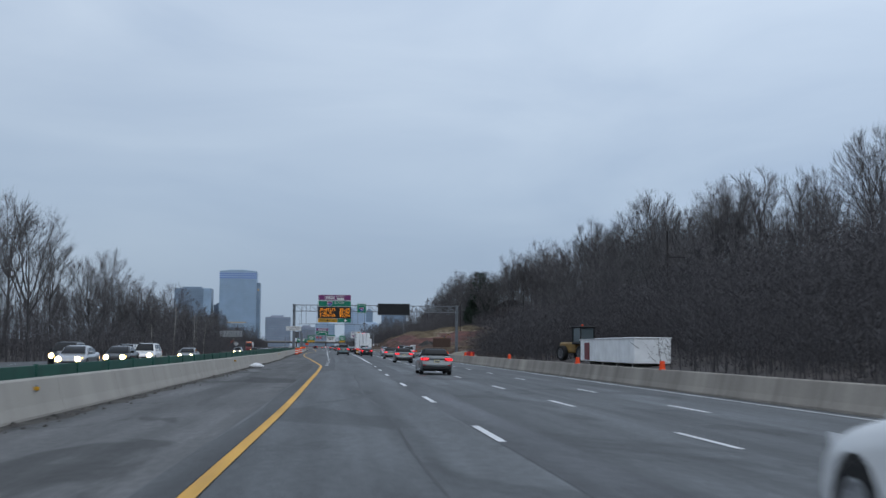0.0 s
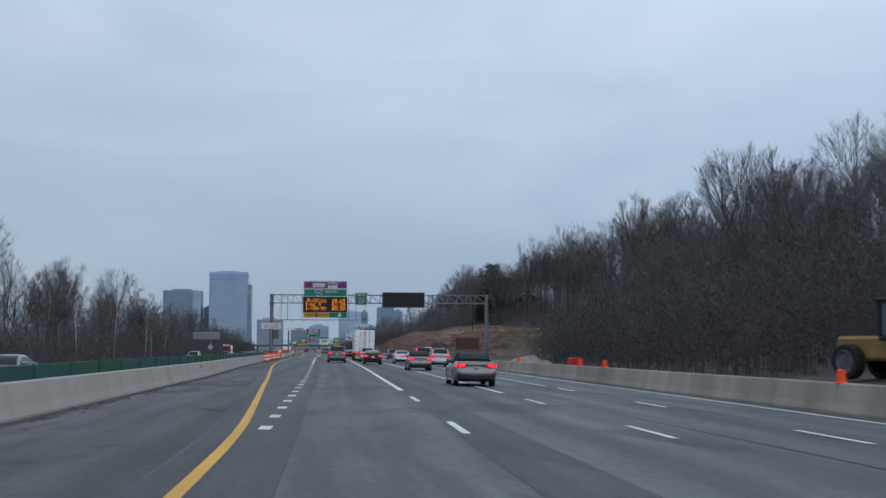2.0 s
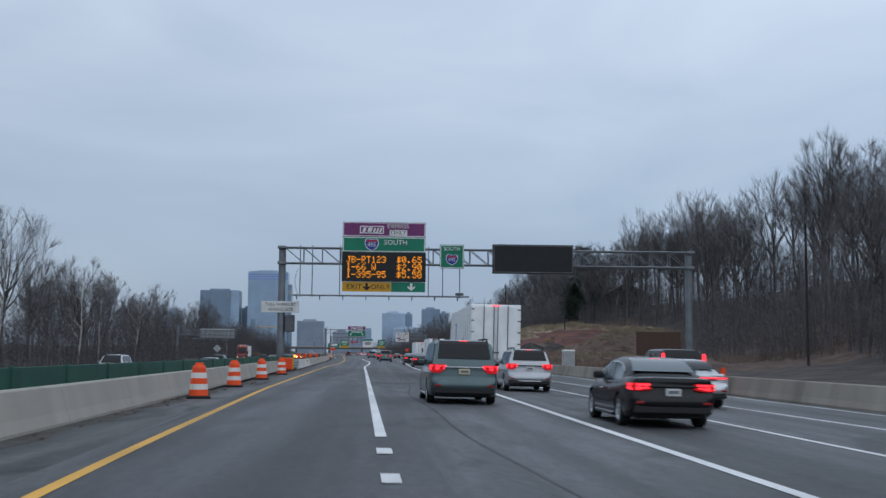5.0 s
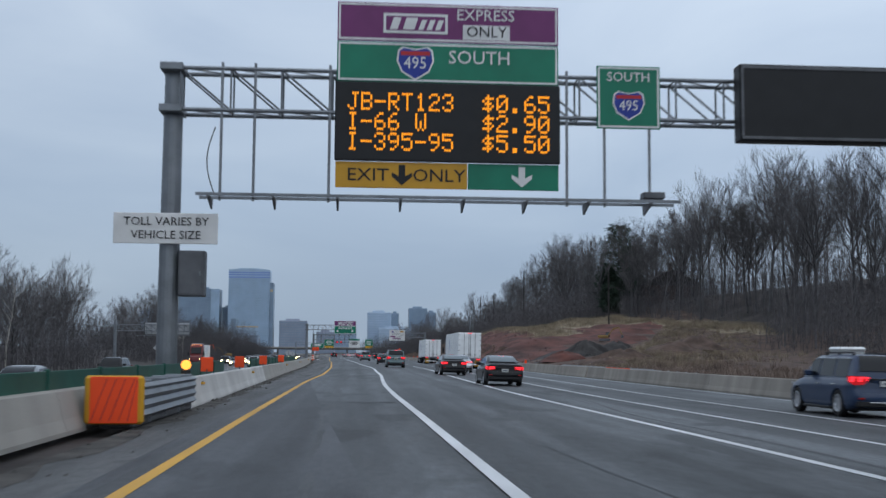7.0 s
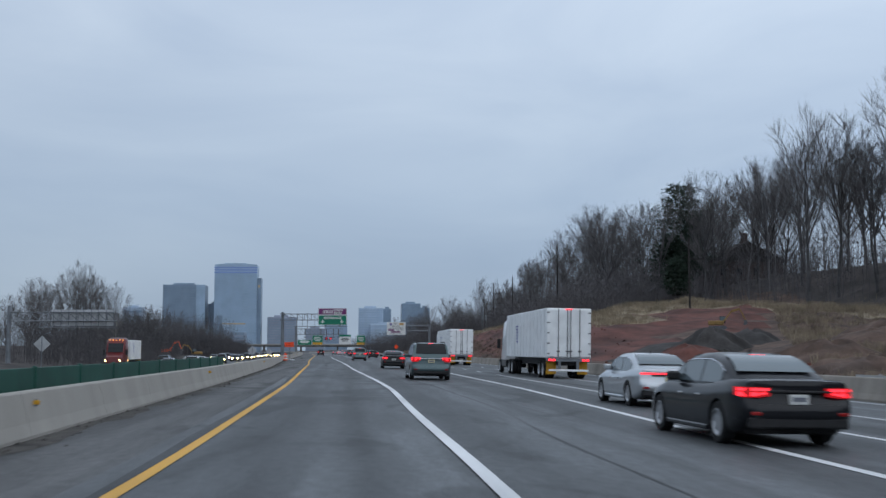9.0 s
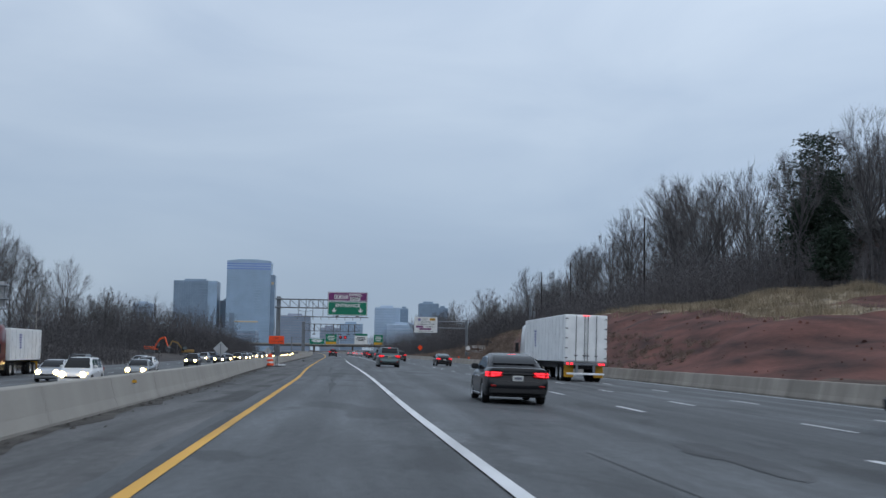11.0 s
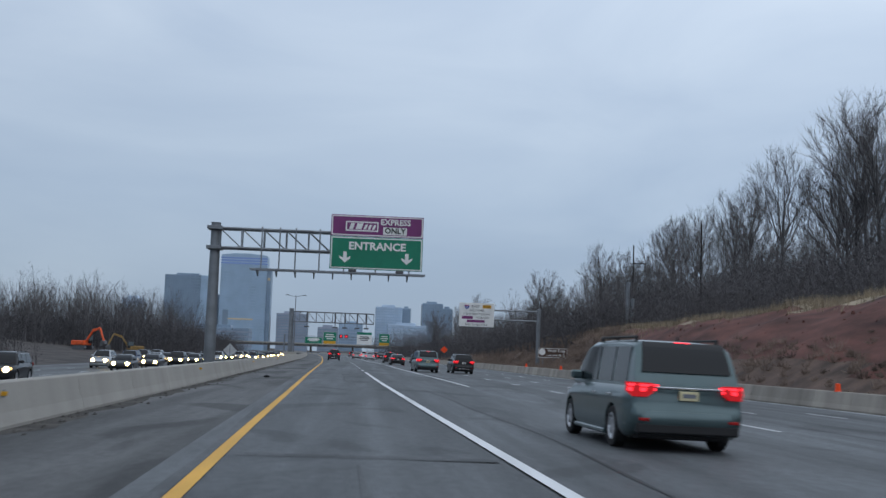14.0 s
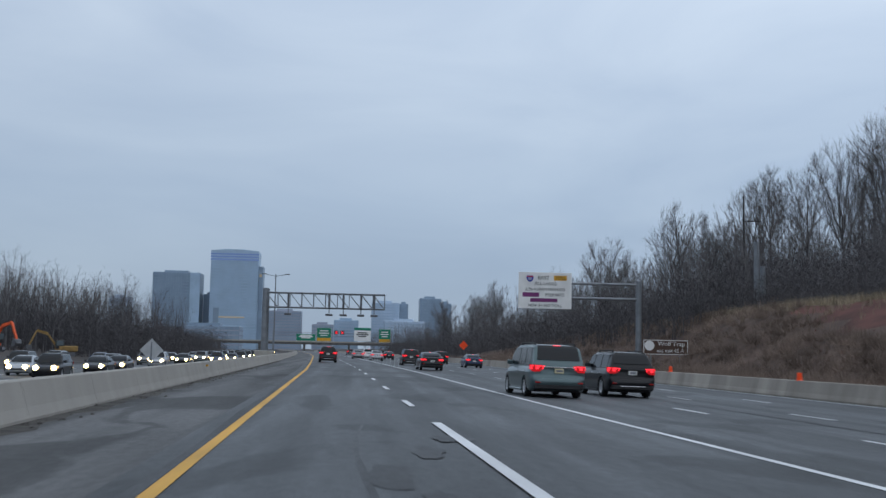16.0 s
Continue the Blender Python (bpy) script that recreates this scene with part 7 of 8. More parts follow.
def make_car(kind, colour, lamps="tail", plate=None, roof=None, glass=None, braking=False, lens="wide", label="", group=""):
    L, W, H, belt, deck, hood, g0, g1, g2, g3, wr, ra, fa = KINDS[kind]
    body_m, glass = PAINT[colour], glass or CAR_GLASS
    root = thing({"sedan": "sedan_car", "suv": "suv_car", "minivan": "minivan", "bigsuv": "large_suv", "convertible": "convertible_car"}[kind], Matrix.Identity(4), label, "car", group)
    hw = W / 2

    def plan_w(s):
        a = max(0.0, 1 - s / 0.55)
        b = max(0.0, (s - (L - 0.95)) / 0.95)
        return hw * (1 - 0.10 * a * a - 0.20 * b * b)

    def top(s):
        return float(np.interp(s, [0, 0.06, g0, g1, g2, g3, L - 0.7, L - 0.15, L], [deck - 0.10, deck - 0.01, deck, belt + 0.02, belt, hood + 0.02, hood - 0.08, hood - 0.22, hood - 0.36]))

    def low(s, arch=True):
        z = float(np.interp(s, [0, 0.25, 0.6, L - 0.6, L - 0.2, L], [0.36, 0.25, 0.20, 0.19, 0.22, 0.30]))
        for ax in (ra, fa) if arch else ():
            R = wr + 0.055
            if abs(s - ax) < R:
                z = max(z, wr + math.sqrt(R * R - (s - ax) ** 2) * 0.98)
        return z

    ss = sorted({0.0, 0.05, 0.15, 0.35, L - 0.3, L - 0.12, L - 0.03, L, *np.linspace(0.5, L - 0.5, 15), *[ax + (wr + 0.055) * q for ax in (ra, fa) for q in (-1.0, -0.98, -0.85, -0.6, -0.3, 0, 0.3, 0.6, 0.85, 0.98, 1.0)]})
    levels = [0, 0.05, 0.16, 0.30, 0.44, 0.56, 0.66, 0.73, 0.79, 0.87, 0.94, 0.985, 1.0]
    widths = [0.90, 0.955, 0.982, 0.996, 1.0, 0.996, 0.988, 0.992, 0.978, 0.955, 0.925, 0.88, 0.80]

    def tail_y(z, s_):
        """Set-back of the rear face: tucked sill, full bumper, upright lid with a lip."""
        k = max(0.0, 1 - s_ / 0.45) ** 1.5
        return k * float(np.interp(z, [0.25, 0.42, 0.50, 0.62, 0.70, 0.78, deck - 0.12, deck - 0.03, deck + 0.03], [0.10, 0.02, -0.02, -0.02, 0.02, 0.045, 0.055, 0.02, 0.04]))

    rows = []
    for s_ in ss:
        w, zl, z0, zt = plan_w(s_), low(s_), low(s_, False), top(s_)
        if not 0.02 < s_ < L - 0.02:
            w -= 0.05
        half = []
        for q, k in zip(levels, widths):
            z = max(zl + 0.004 * q, z0 + (zt - z0) * q)
            k = float(np.interp((z - z0) / (zt - z0), levels, widths))
            half.append((w * k, s_ - L / 2 + tail_y(z, s_), z))
        half.append((w * 0.4, s_ - L / 2 + tail_y(zt, s_), zt + 0.012))
        rows.append(half + [(-x, y, z) for x, y, z in reversed(half)])
    sh = Shape()
    sh.sweep(rows, close=True, cap=False)
    n = len(rows[0])
    for base in (0, (len(rows) - 1) * n):
        for i in range(n // 2 - 1):
            sh.f.append((base + i, base + i + 1, base + n - 2 - i, base + n - 1 - i))
    body = part("body", sh, body_m, root, smooth=True)
    mod = body.modifiers.new("edges", "EDGE_SPLIT")
    mod.split_angle = radians(38)
    # cabin
    wb, wt = hw * 0.90, hw * (0.80 if kind in ("minivan", "bigsuv") else 0.72)
    zb = belt - 0.02

    def side_x(z):
        return wb + (wt - wb) * (z - zb) / (H - zb)

    rows = []
    for s_ in sorted({*np.linspace(g0, g1, 5), *np.linspace(g1, g2, 6), *np.linspace(g2, g3, 6)}):
        if s_ <= g1:
            f = (s_ - g0) / (g1 - g0)
            zt = deck - 0.02 + (H - 0.03 - deck) * math.sin(f * math.pi / 2) ** 0.9
        elif s_ >= g2:
            f = (g3 - s_) / (g3 - g2)
            zt = hood + (H - 0.04 - hood) * math.sin(f * math.pi / 2) ** 0.95
        else:
            f = (s_ - g1) / (g2 - g1)
            zt = H - 0.03 + 0.03 * math.sin(math.pi * f) - 0.01 * f
        zt = max(zt, zb + 0.01)
        x1 = side_x(min(zt, H))
        half = [(wb, zb - 0.03), (side_x(zb + 0.5 * (zt - zb)), zb + 0.5 * (zt - zb)), (x1 + 0.0, zt - min(0.07, 0.4 * (zt - zb))), (x1 - 0.09, zt - 0.005), (x1 * 0.5, zt + 0.012)]
        rows.append([(x, s_ - L / 2, z) for x, z in half] + [(-x, s_ - L / 2, z) for x, z in reversed(half)])
    sh = Shape()
    sh.sweep(rows, close=True)
    cabin = part("roof", sh, PAINT[roof] if roof else body_m, root, smooth=True, label="black fabric top" if roof else "")
    mod = cabin.modifiers.new("edges", "EDGE_SPLIT")
    mod.split_angle = radians(35)

    # glass: side windows, rear window, windscreen
    def slope_pt(f, back=True):
        a, b, h0 = (g0, g1, deck) if back else (g3, g2, hood)
        s_ = a + (b - a) * f
        z = h0 - 0.02 + (H - 0.03 - h0) * math.sin(f * math.pi / 2) ** (0.9 if back else 0.95)
        return s_, z

    cuts = {"sedan": [g0 + 0.40, 1.96, 2.01, 2.84, 2.89, g3 - 0.42], "convertible": [2.05, 2.06, 2.06, 2.2, 2.2, g3 - 0.36]}.get(kind, [0.55, 1.35, 1.45, 2.35, 2.45, g3 - 0.42])
    if kind == "convertible":
        spans = [(1.75, g3 - 0.36)]
    else:
        spans = [(cuts[0], cuts[1]), (cuts[2], cuts[3]), (cuts[4], cuts[5])]
    for a, b in spans:
        for sx in (-1, 1):
            def zmax(s_):
                if s_ < g1:
                    return slope_pt(max(0.0, (s_ - g0) / (g1 - g0)))[1] - 0.10
                if s_ > g2:
                    return slope_pt(max(0.0, (g3 - s_) / (g3 - g2)), False)[1] - 0.09
                return H - 0.13
            z0 = zb + 0.05
            pts = []
            steps = np.linspace(a, b, 5)
            for s_ in steps:
                pts.append((s_, z0))
            for s_ in steps[::-1]:
                pts.append((s_, max(z0 + 0.02, zmax(s_))))
            sh = Shape()
            sh.poly([(sx * (side_x(z) + 0.008), s_ - L / 2, z) for s_, z in pts])
            sh.poly([(sx * (side_x(z) - 0.012), s_ - L / 2, z) for s_, z in pts])
            part("side_window", sh, glass, cabin, fix=False)
    if kind in ("sedan", "suv"):
        for sx in (-1, 1):
            sh = Shape()
            rows = []
            for s_ in np.linspace(spans[0][0] - 0.03, spans[-1][1] + 0.02, 26):
                z = max(zb + 0.05, zmax(s_) + 0.012)
                x = side_x(z) + 0.006
                rows.append([(sx * x, s_ - L / 2, z - 0.010), (sx * (x + 0.010), s_ - L / 2, z), (sx * (x - 0.004), s_ - L / 2, z + 0.012)])
            sh.sweep(rows, close=True)
            part("window_trim", sh, CHROME, cabin)
    for back, nm in ((True, "rear_window"), (False, "windscreen")):
        sh = Shape()
        rows = []
        f0, f1 = (0.16, 0.86) if back else (0.06, 0.90)
        for f in np.linspace(f0, f1, 6):
            s_, z = slope_pt(f, back)
            off = -0.032 if back else 0.026
            x = side_x(z) - 0.11
            rows.append([(k * x / 3, s_ + off * (1 - 0.35 * f) - L / 2 + (0.003 * abs(k) if back else -0.003 * abs(k)), z + 0.024) for k in (-3, -2, -1, 0, 1, 2, 3)])
        sh.sweep(rows, cap=False)
        part(nm, sh, glass, cabin, smooth=True, fix=False)
    # chassis, bumpers, trim
    sh = Shape()
    sh.box(-hw * 0.80, hw * 0.80, 0.25 - L / 2, L / 2 - 0.25, 0.20, 0.62, 0.03)
    part("chassis", sh, BLACK_TRIM, root)
    sh = Shape()
    sh.box(-hw * 0.86, hw * 0.86, -L / 2 - 0.035, -L / 2 + 0.12, 0.30, 0.47, 0.03)
    part("rear_valance", sh, BLACK_TRIM, root)
    sh = Shape()
    rows = []
    for k in np.linspace(-1, 1, 17):
        x = hw * 0.985 * math.sin(k * math.pi / 2) ** 1 if abs(k) < 0.999 else hw * 0.985 * k
        y = -L / 2 - 0.045 + 0.05 * k * k + 0.42 * max(0.0, abs(k) - 0.55) ** 2 / 0.2025
        rows.append([(x, y + 0.035, 0.42), (x, y + 0.008, 0.45), (x, y, 0.52), (x, y + 0.004, 0.60), (x, y + 0.03, 0.66), (x * 0.97, y + 0.10, 0.67), (x * 0.97, y + 0.10, 0.42)])
    sh.sweep(rows, close=True)
    bumper = part("rear_bumper", sh, body_m, root, smooth=True)
    mod = bumper.modifiers.new("edges", "EDGE_SPLIT")
    mod.split_angle = radians(50)
    if kind in ("suv", "bigsuv"):
        sh = Shape()
        sh.box(-hw * 0.5, hw * 0.5, -L / 2 - 0.065, -L / 2, 0.40, 0.44, 0.01)
        part("trim_strip", sh, CHROME, bumper)
    zl = 0.80 if kind in ("sedan", "convertible") else 0.98
    zp = zl - 0.06 if kind in ("sedan", "convertible") else zl - 0.06
    if plate:
        sh = Shape()
        sh.box(-0.155, 0.155, -L / 2 - 0.03, -L / 2 + 0.05, zp - 0.075, zp + 0.075, 0.006)
        pl = part("number_plate", sh, PLATE_Y if plate == "yellow" else PLATE, root)
        sh = Shape()
        sh.box(-0.11, 0.11, -L / 2 - 0.035, -L / 2 - 0.03, zp - 0.03, zp + 0.035)
        part("plate_bar", sh, PLATE_BAR, pl)
    sh = Shape()
    sh.box(-hw * 0.55, hw * 0.55, -L / 2 - 0.028, -L / 2 + 0.05, zp + 0.10, zp + 0.135, 0.008)
    part("boot_strip", sh, CHROME if kind == "minivan" else BLACK_TRIM, root)
    # rear lamps
    rear = TAIL_ON if lamps != "front" else TAIL_DIM
    for sx in (-1, 1):
        sh = Shape()
        if lens == "tall":
            sh.box(min(sx * hw * 0.80, sx * hw * 0.93), max(sx * hw * 0.80, sx * hw * 0.93), -L / 2 - 0.03, -L / 2 + 0.14, 0.80, 1.72, 0.03)
        elif lens == "bar":
            sh.box(min(0, sx * hw * 0.9), max(0, sx * hw * 0.9), -L / 2 + 0.02, -L / 2 + 0.10, zl + 0.08, zl + 0.12, 0.015)
        else:
            lo_, hi_ = (-0.035, 0.12) if kind in ("sedan", "convertible") else (-0.10, 0.13)
            xi_ = 0.50 if kind in ("sedan", "convertible") else 0.60
            rows = []
            for q, yy, m0, m1 in ((xi_, -0.015, 0.25, 0.95), (0.70, -0.008, 0.95, 1.0), (0.84, 0.012, 1.0, 1.0), (0.93, 0.07, 1.0, 1.02), (0.985, 0.30, 0.15, 0.98)):
                rows.append([(sx * hw * q, -L / 2 + yy, zl + lo_ * m0), (sx * hw * q, -L / 2 + yy - 0.008, zl + (lo_ * m0 + hi_ * m1) / 2), (sx * hw * q, -L / 2 + yy, zl + hi_ * m1),
                             (sx * hw * (q - 0.03), -L / 2 + yy + 0.08, zl + hi_ * m1), (sx * hw * (q - 0.03), -L / 2 + yy + 0.08, zl + lo_ * m0)])
            sh.sweep(rows, close=True)
        tl = part("tail_lamp", sh, (TAIL_GLOW if lamps != "front" else TAIL_DIM) if lens == "wide" else rear, root, fix=False)
        if lens == "wide":
            for z0, z1, xi in ((0.005, 0.045, 0.56), (0.065, 0.105, 0.52)):
                sh = Shape()
                rows = []
                for q, yy in ((xi, -0.022), (0.80, -0.008), (0.935, 0.066), (0.975, 0.20)):
                    lift = -0.02 if q > 0.7 else 0.02
                    rows.append([(sx * hw * q, -L / 2 + yy, zl + z0 + lift * (z0 < 0.03)), (sx * hw * q, -L / 2 + yy, zl + z1), (sx * hw * (q - 0.01), -L / 2 + yy + 0.03, zl + z1), (sx * hw * (q - 0.01), -L / 2 + yy + 0.03, zl + z0)])
                sh.sweep(rows, close=True)
                part("lit_element", sh, rear, tl)
        sh = Shape()
        sh.box(min(sx * hw * 0.66, sx * hw * 0.84), max(sx * hw * 0.66, sx * hw * 0.84), -L / 2 - 0.065, -L / 2 - 0.04, 0.50, 0.55, 0.008)
        part("reflector", sh, TAIL_DIM, bumper)
        # front lamps
        sh = Shape()
        sh.sweep([[(sx * hw * 0.42, L / 2 + 0.0, hood - 0.34), (sx * hw * 0.42, L / 2 - 0.02, hood - 0.22)], [(sx * hw * 0.70, L / 2 - 0.06, hood - 0.34), (sx * hw * 0.70, L / 2 - 0.08, hood - 0.18)],
                  [(sx * hw * 0.86, L / 2 - 0.26, hood - 0.30), (sx * hw * 0.86, L / 2 - 0.26, hood - 0.15)], [(sx * hw * 0.60, L / 2 - 0.3, hood - 0.30), (sx * hw * 0.60, L / 2 - 0.3, hood - 0.2)]], cap=False)
        hl = part("headlamp", sh, HEAD_GLOW if lamps == "front" else HEAD_OFF, root, fix=False)
        if lamps == "front":
            sh = Shape()
            # Disc drawn larger than the lamp to imitate its glare.
            sh.lathe([(0.18, 0.0), (0.15, 0.05), (0.0, 0.06)], n=10, axis="y", at=(sx * hw * 0.60, L / 2 - 0.03, hood - 0.27))
            part("lit_element", sh, HEAD_ON, hl)
        # mirrors, sills, handles
        sh = Shape()
        sh.box(min(sx * (wb - 0.02), sx * (wb + 0.20)), max(sx * (wb - 0.02), sx * (wb + 0.20)), g3 - 0.62 - L / 2, g3 - 0.46 - L / 2, belt + 0.02, belt + 0.18, 0.035)
        part("mirror", sh, BLACK_TRIM if colour in ("black", "graphite") else body_m, root)
        if kind != "convertible":
            for s_ in (cuts[1] + 0.02, cuts[3] + 0.02):
                sh = Shape()
                sh.box(min(sx * (hw * 0.96), sx * (hw + 0.012)), max(sx * (hw * 0.96), sx * (hw + 0.012)), s_ - 0.22 - L / 2, s_ - L / 2, belt - 0.20, belt - 0.165, 0.008)
                part("door_handle", sh, CHROME, root)
        sh = Shape()
        sh.box(min(sx * hw * 0.90, sx * (hw + 0.004)), max(sx * hw * 0.90, sx * (hw + 0.004)), ra + wr + 0.12 - L / 2, fa - wr - 0.12 - L / 2, 0.19, 0.27, 0.02)
        part("sill", sh, BLACK_TRIM if kind in ("suv", "bigsuv") else body_m, root)
        for ax in (ra, fa):
            wheel(root, sx * (hw - 0.115), ax - L / 2, wr, 0.215, side=sx)
        if kind in ("minivan", "suv"):
            sh = Shape()
            sh.tube((sx * (wt - 0.10), g1 + 0.15 - L / 2, H + 0.035), (sx * (wt - 0.10), g2 - 0.25 - L / 2, H + 0.035), 0.022, n=6)
            for s_ in (g1 + 0.2, (g1 + g2) / 2, g2 - 0.3):
                sh.box(sx * (wt - 0.10) - 0.02, sx * (wt - 0.10) + 0.02, s_ - 0.05 - L / 2, s_ + 0.05 - L / 2, H - 0.04, H + 0.04)
            part("roof_rail", sh, BLACK_TRIM, cabin)
    if braking:
        s_, z = slope_pt(0.90)
        sh = Shape()
        sh.box(-0.13, 0.13, s_ - 0.05 - L / 2, s_ - 0.01 - L / 2, z + 0.005, z + 0.025, 0.006)
        part("high_brake_lamp", sh, TAIL_ON, cabin)
    sh = Shape()
    sh.box(-hw * 0.5, hw * 0.5, L / 2 - 0.14, L / 2 + 0.005, hood - 0.52, hood - 0.36, 0.03)
    part("grille", sh, BLACK_TRIM, root)
    sh = Shape()
    sh.sweep([[(-0.012, -0.16, 0), (0.012, -0.16, 0), (0.0, -0.02, 0.0)], [(-0.004, -0.19, 0.07), (0.004, -0.19, 0.07), (0, -0.13, 0.07)]], close=True)
    part("antenna", sh, BLACK_TRIM, cabin, at=pose(0, g1 + 0.3 - L / 2, H))
    return root


def park(car, x, y, yaw=0.0, rear=True, z=None):
    """Stands a car so that its rear (or its middle) is at x, y."""
    L = 4.8
    c = Matrix.Translation((0, L / 2, 0)) if rear else Matrix.Identity(4)
    zz = float(road_z(x, y)) if z is None else z
    car.matrix_basis = pose(x, y, zz, 0, 0.0 if z is not None else 1.1, yaw) @ c
    return car


def without(car, names):
    """Leaves off parts that never show."""
    spare = {}
    for ob in car.children_recursive:
        if ob.parent in spare or ob.name.startswith(names):
            spare[ob] = True
    for ob in spare:
        bpy.data.objects.remove(ob)
    return car


# traffic on our side
park(make_car("suv", "white", label="white car with clean rounded wings"), 8.5, 3.6)
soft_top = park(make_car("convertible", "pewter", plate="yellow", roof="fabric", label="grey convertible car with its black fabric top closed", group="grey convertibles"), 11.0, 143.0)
# Copies of the one moving convertible, added where it stands at other times.
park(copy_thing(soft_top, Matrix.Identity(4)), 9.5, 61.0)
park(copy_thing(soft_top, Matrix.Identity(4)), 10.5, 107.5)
park(make_car("suv", "silver", plate="white", label="silver compact suv with tail lamps lit"), 14.7, 166.0)
park(make_car("bigsuv", "black", lens="tall", plate="white", label="large black suv with tall red tail lamps"), 15.9, 200.0)
park(make_car("sedan", "ice", lens="bar", plate="white", label="pale silver saloon with a full-width red lamp"), 12.4, 185.5)
park(make_car("suv", "blue", plate="white", label="dark blue suv in the outer lane"), 14.6, 243.5)
park(make_car("sedan", "graphite", plate="white", braking=True, glass=CAR_GLASS_LIT, label="dark graphite saloon with red tail lamps lit"), 7.55, 294.0, yaw=2.5)
park(make_car("sedan", "ice", plate="yellow", glass=CAR_GLASS_LIT, lens="bar", label="silver-white saloon with slim tail lamps"), 9.3, 306.8, yaw=1.5)
park(make_car("sedan", "graphite", plate="white", braking=True, label="dark grey saloon braking in the middle lane"), 4.4, 367.6)
park(make_car("sedan", "black", plate="white", label="black saloon in the outer lane"), 16.2, 447.0)
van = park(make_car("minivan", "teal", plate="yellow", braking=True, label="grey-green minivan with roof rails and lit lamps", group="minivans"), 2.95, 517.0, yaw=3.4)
# Copies of the one moving minivan, added along its way.
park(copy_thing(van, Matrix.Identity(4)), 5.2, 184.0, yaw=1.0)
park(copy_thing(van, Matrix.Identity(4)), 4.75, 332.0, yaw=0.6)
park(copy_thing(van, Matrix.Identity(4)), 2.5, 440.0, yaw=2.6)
# Black saloon added at several places for one dark car on the move.
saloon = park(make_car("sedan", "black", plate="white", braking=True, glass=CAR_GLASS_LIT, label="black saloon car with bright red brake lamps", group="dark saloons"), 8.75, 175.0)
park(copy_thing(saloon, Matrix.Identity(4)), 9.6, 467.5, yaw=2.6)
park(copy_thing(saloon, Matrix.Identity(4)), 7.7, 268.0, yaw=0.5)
park(make_car("suv", "silver", plate="white", braking=True, label="silver suv braking behind a lorry"), 8.9, 197.0)
park(make_car("suv", "black", plate="white", label="black suv with a chrome bumper strip"), 6.3, 520.0, yaw=3.4)
far = [("suv", "black", -6.75, 598.0), ("sedan", "pewter", -3.4, 662.0), ("suv", "graphite", 1.85, 595.0), ("sedan", "black", 2.2, 568.5), ("sedan", "blue", 8.7, 598.0),
       ("suv", "graphite", 7.6, 629.0), ("sedan", "red", -9.6, 712.0), ("sedan", "silver", -0.8, 640.0), ("suv", "white", -1.7, 672.0), ("sedan", "graphite", 2.0, 676.0),
       ("sedan", "red", -2.6, 705.0), ("suv", "black", 1.6, 712.0), ("sedan", "silver", -3.6, 742.0), ("sedan", "blue", 0.4, 752.0), ("suv", "graphite", -5.2, 782.0), ("sedan", "black", -1.0, 795.0)]
made = {}
for kind, colour, x, y in far:
    yaw = 2.4 if y < 700 else 3.2
    tag = f"{({'graphite': 'dark grey', 'teal': 'grey-green', 'blue': 'dark blue', 'pewter': 'grey', 'red': 'dark red', 'silver': 'silver', 'white': 'white', 'black': 'black'})[colour]} {'suv' if kind == 'suv' else 'saloon car'} with red tail lamps in traffic ahead"
    if (kind, colour) in made:
        park(copy_thing(made[kind, colour], Matrix.Identity(4)), x, y, yaw)
    else:
        made[kind, colour] = park(make_car(kind, colour, plate="white", braking=True, label=tag, group="traffic ahead"), x, y, yaw)

# oncoming traffic with headlamps lit
oncoming = [("sedan", "silver", 10.0, 70), ("suv", "black", 12.8, 80), ("suv", "white", 9.4, 92), ("sedan", "graphite", 9.6, 82), ("suv", "silver", 13.0, 104), ("sedan", "pewter", 9.3, 118), ("sedan", "blue", 12.6, 112), ("suv", "silver", 12.8, 236), ("sedan", "pewter", 9.2, 262),
            ("suv", "graphite", 13.0, 300), ("suv", "white", 9.2, 402), ("sedan", "silver", 12.9, 412), ("sedan", "pewter", 9.3, 424), ("suv", "black", 16.5, 436), ("sedan", "white", 12.8, 449),
            ("sedan", "silver", 16.6, 468), ("sedan", "black", 12.9, 522), ("suv", "silver", 16.5, 531), ("sedan", "graphite", 13.0, 538), ("suv", "blue", 16.6, 546), ("sedan", "pewter", 20.2, 552), ("suv", "black", 12.9, 556), ("sedan", "silver", 16.5, 563), ("sedan", "black", 12.8, 571), ("suv", "graphite", 20.2, 576), ("suv", "graphite", 12.9, 486), ("sedan", "graphite", 16.4, 572), ("sedan", "graphite", 12.8, 580), ("suv", "pewter", 20.2, 588), ("sedan", "black", 16.5, 597), ("suv", "silver", 12.9, 604),
            ("sedan", "blue", 20.3, 610), ("suv", "pewter", 16.4, 619), ("sedan", "graphite", 12.9, 627), ("suv", "blue", 9.2, 634), ("sedan", "graphite", 16.4, 642), ("suv", "pewter", 12.9, 650)]
front = {}
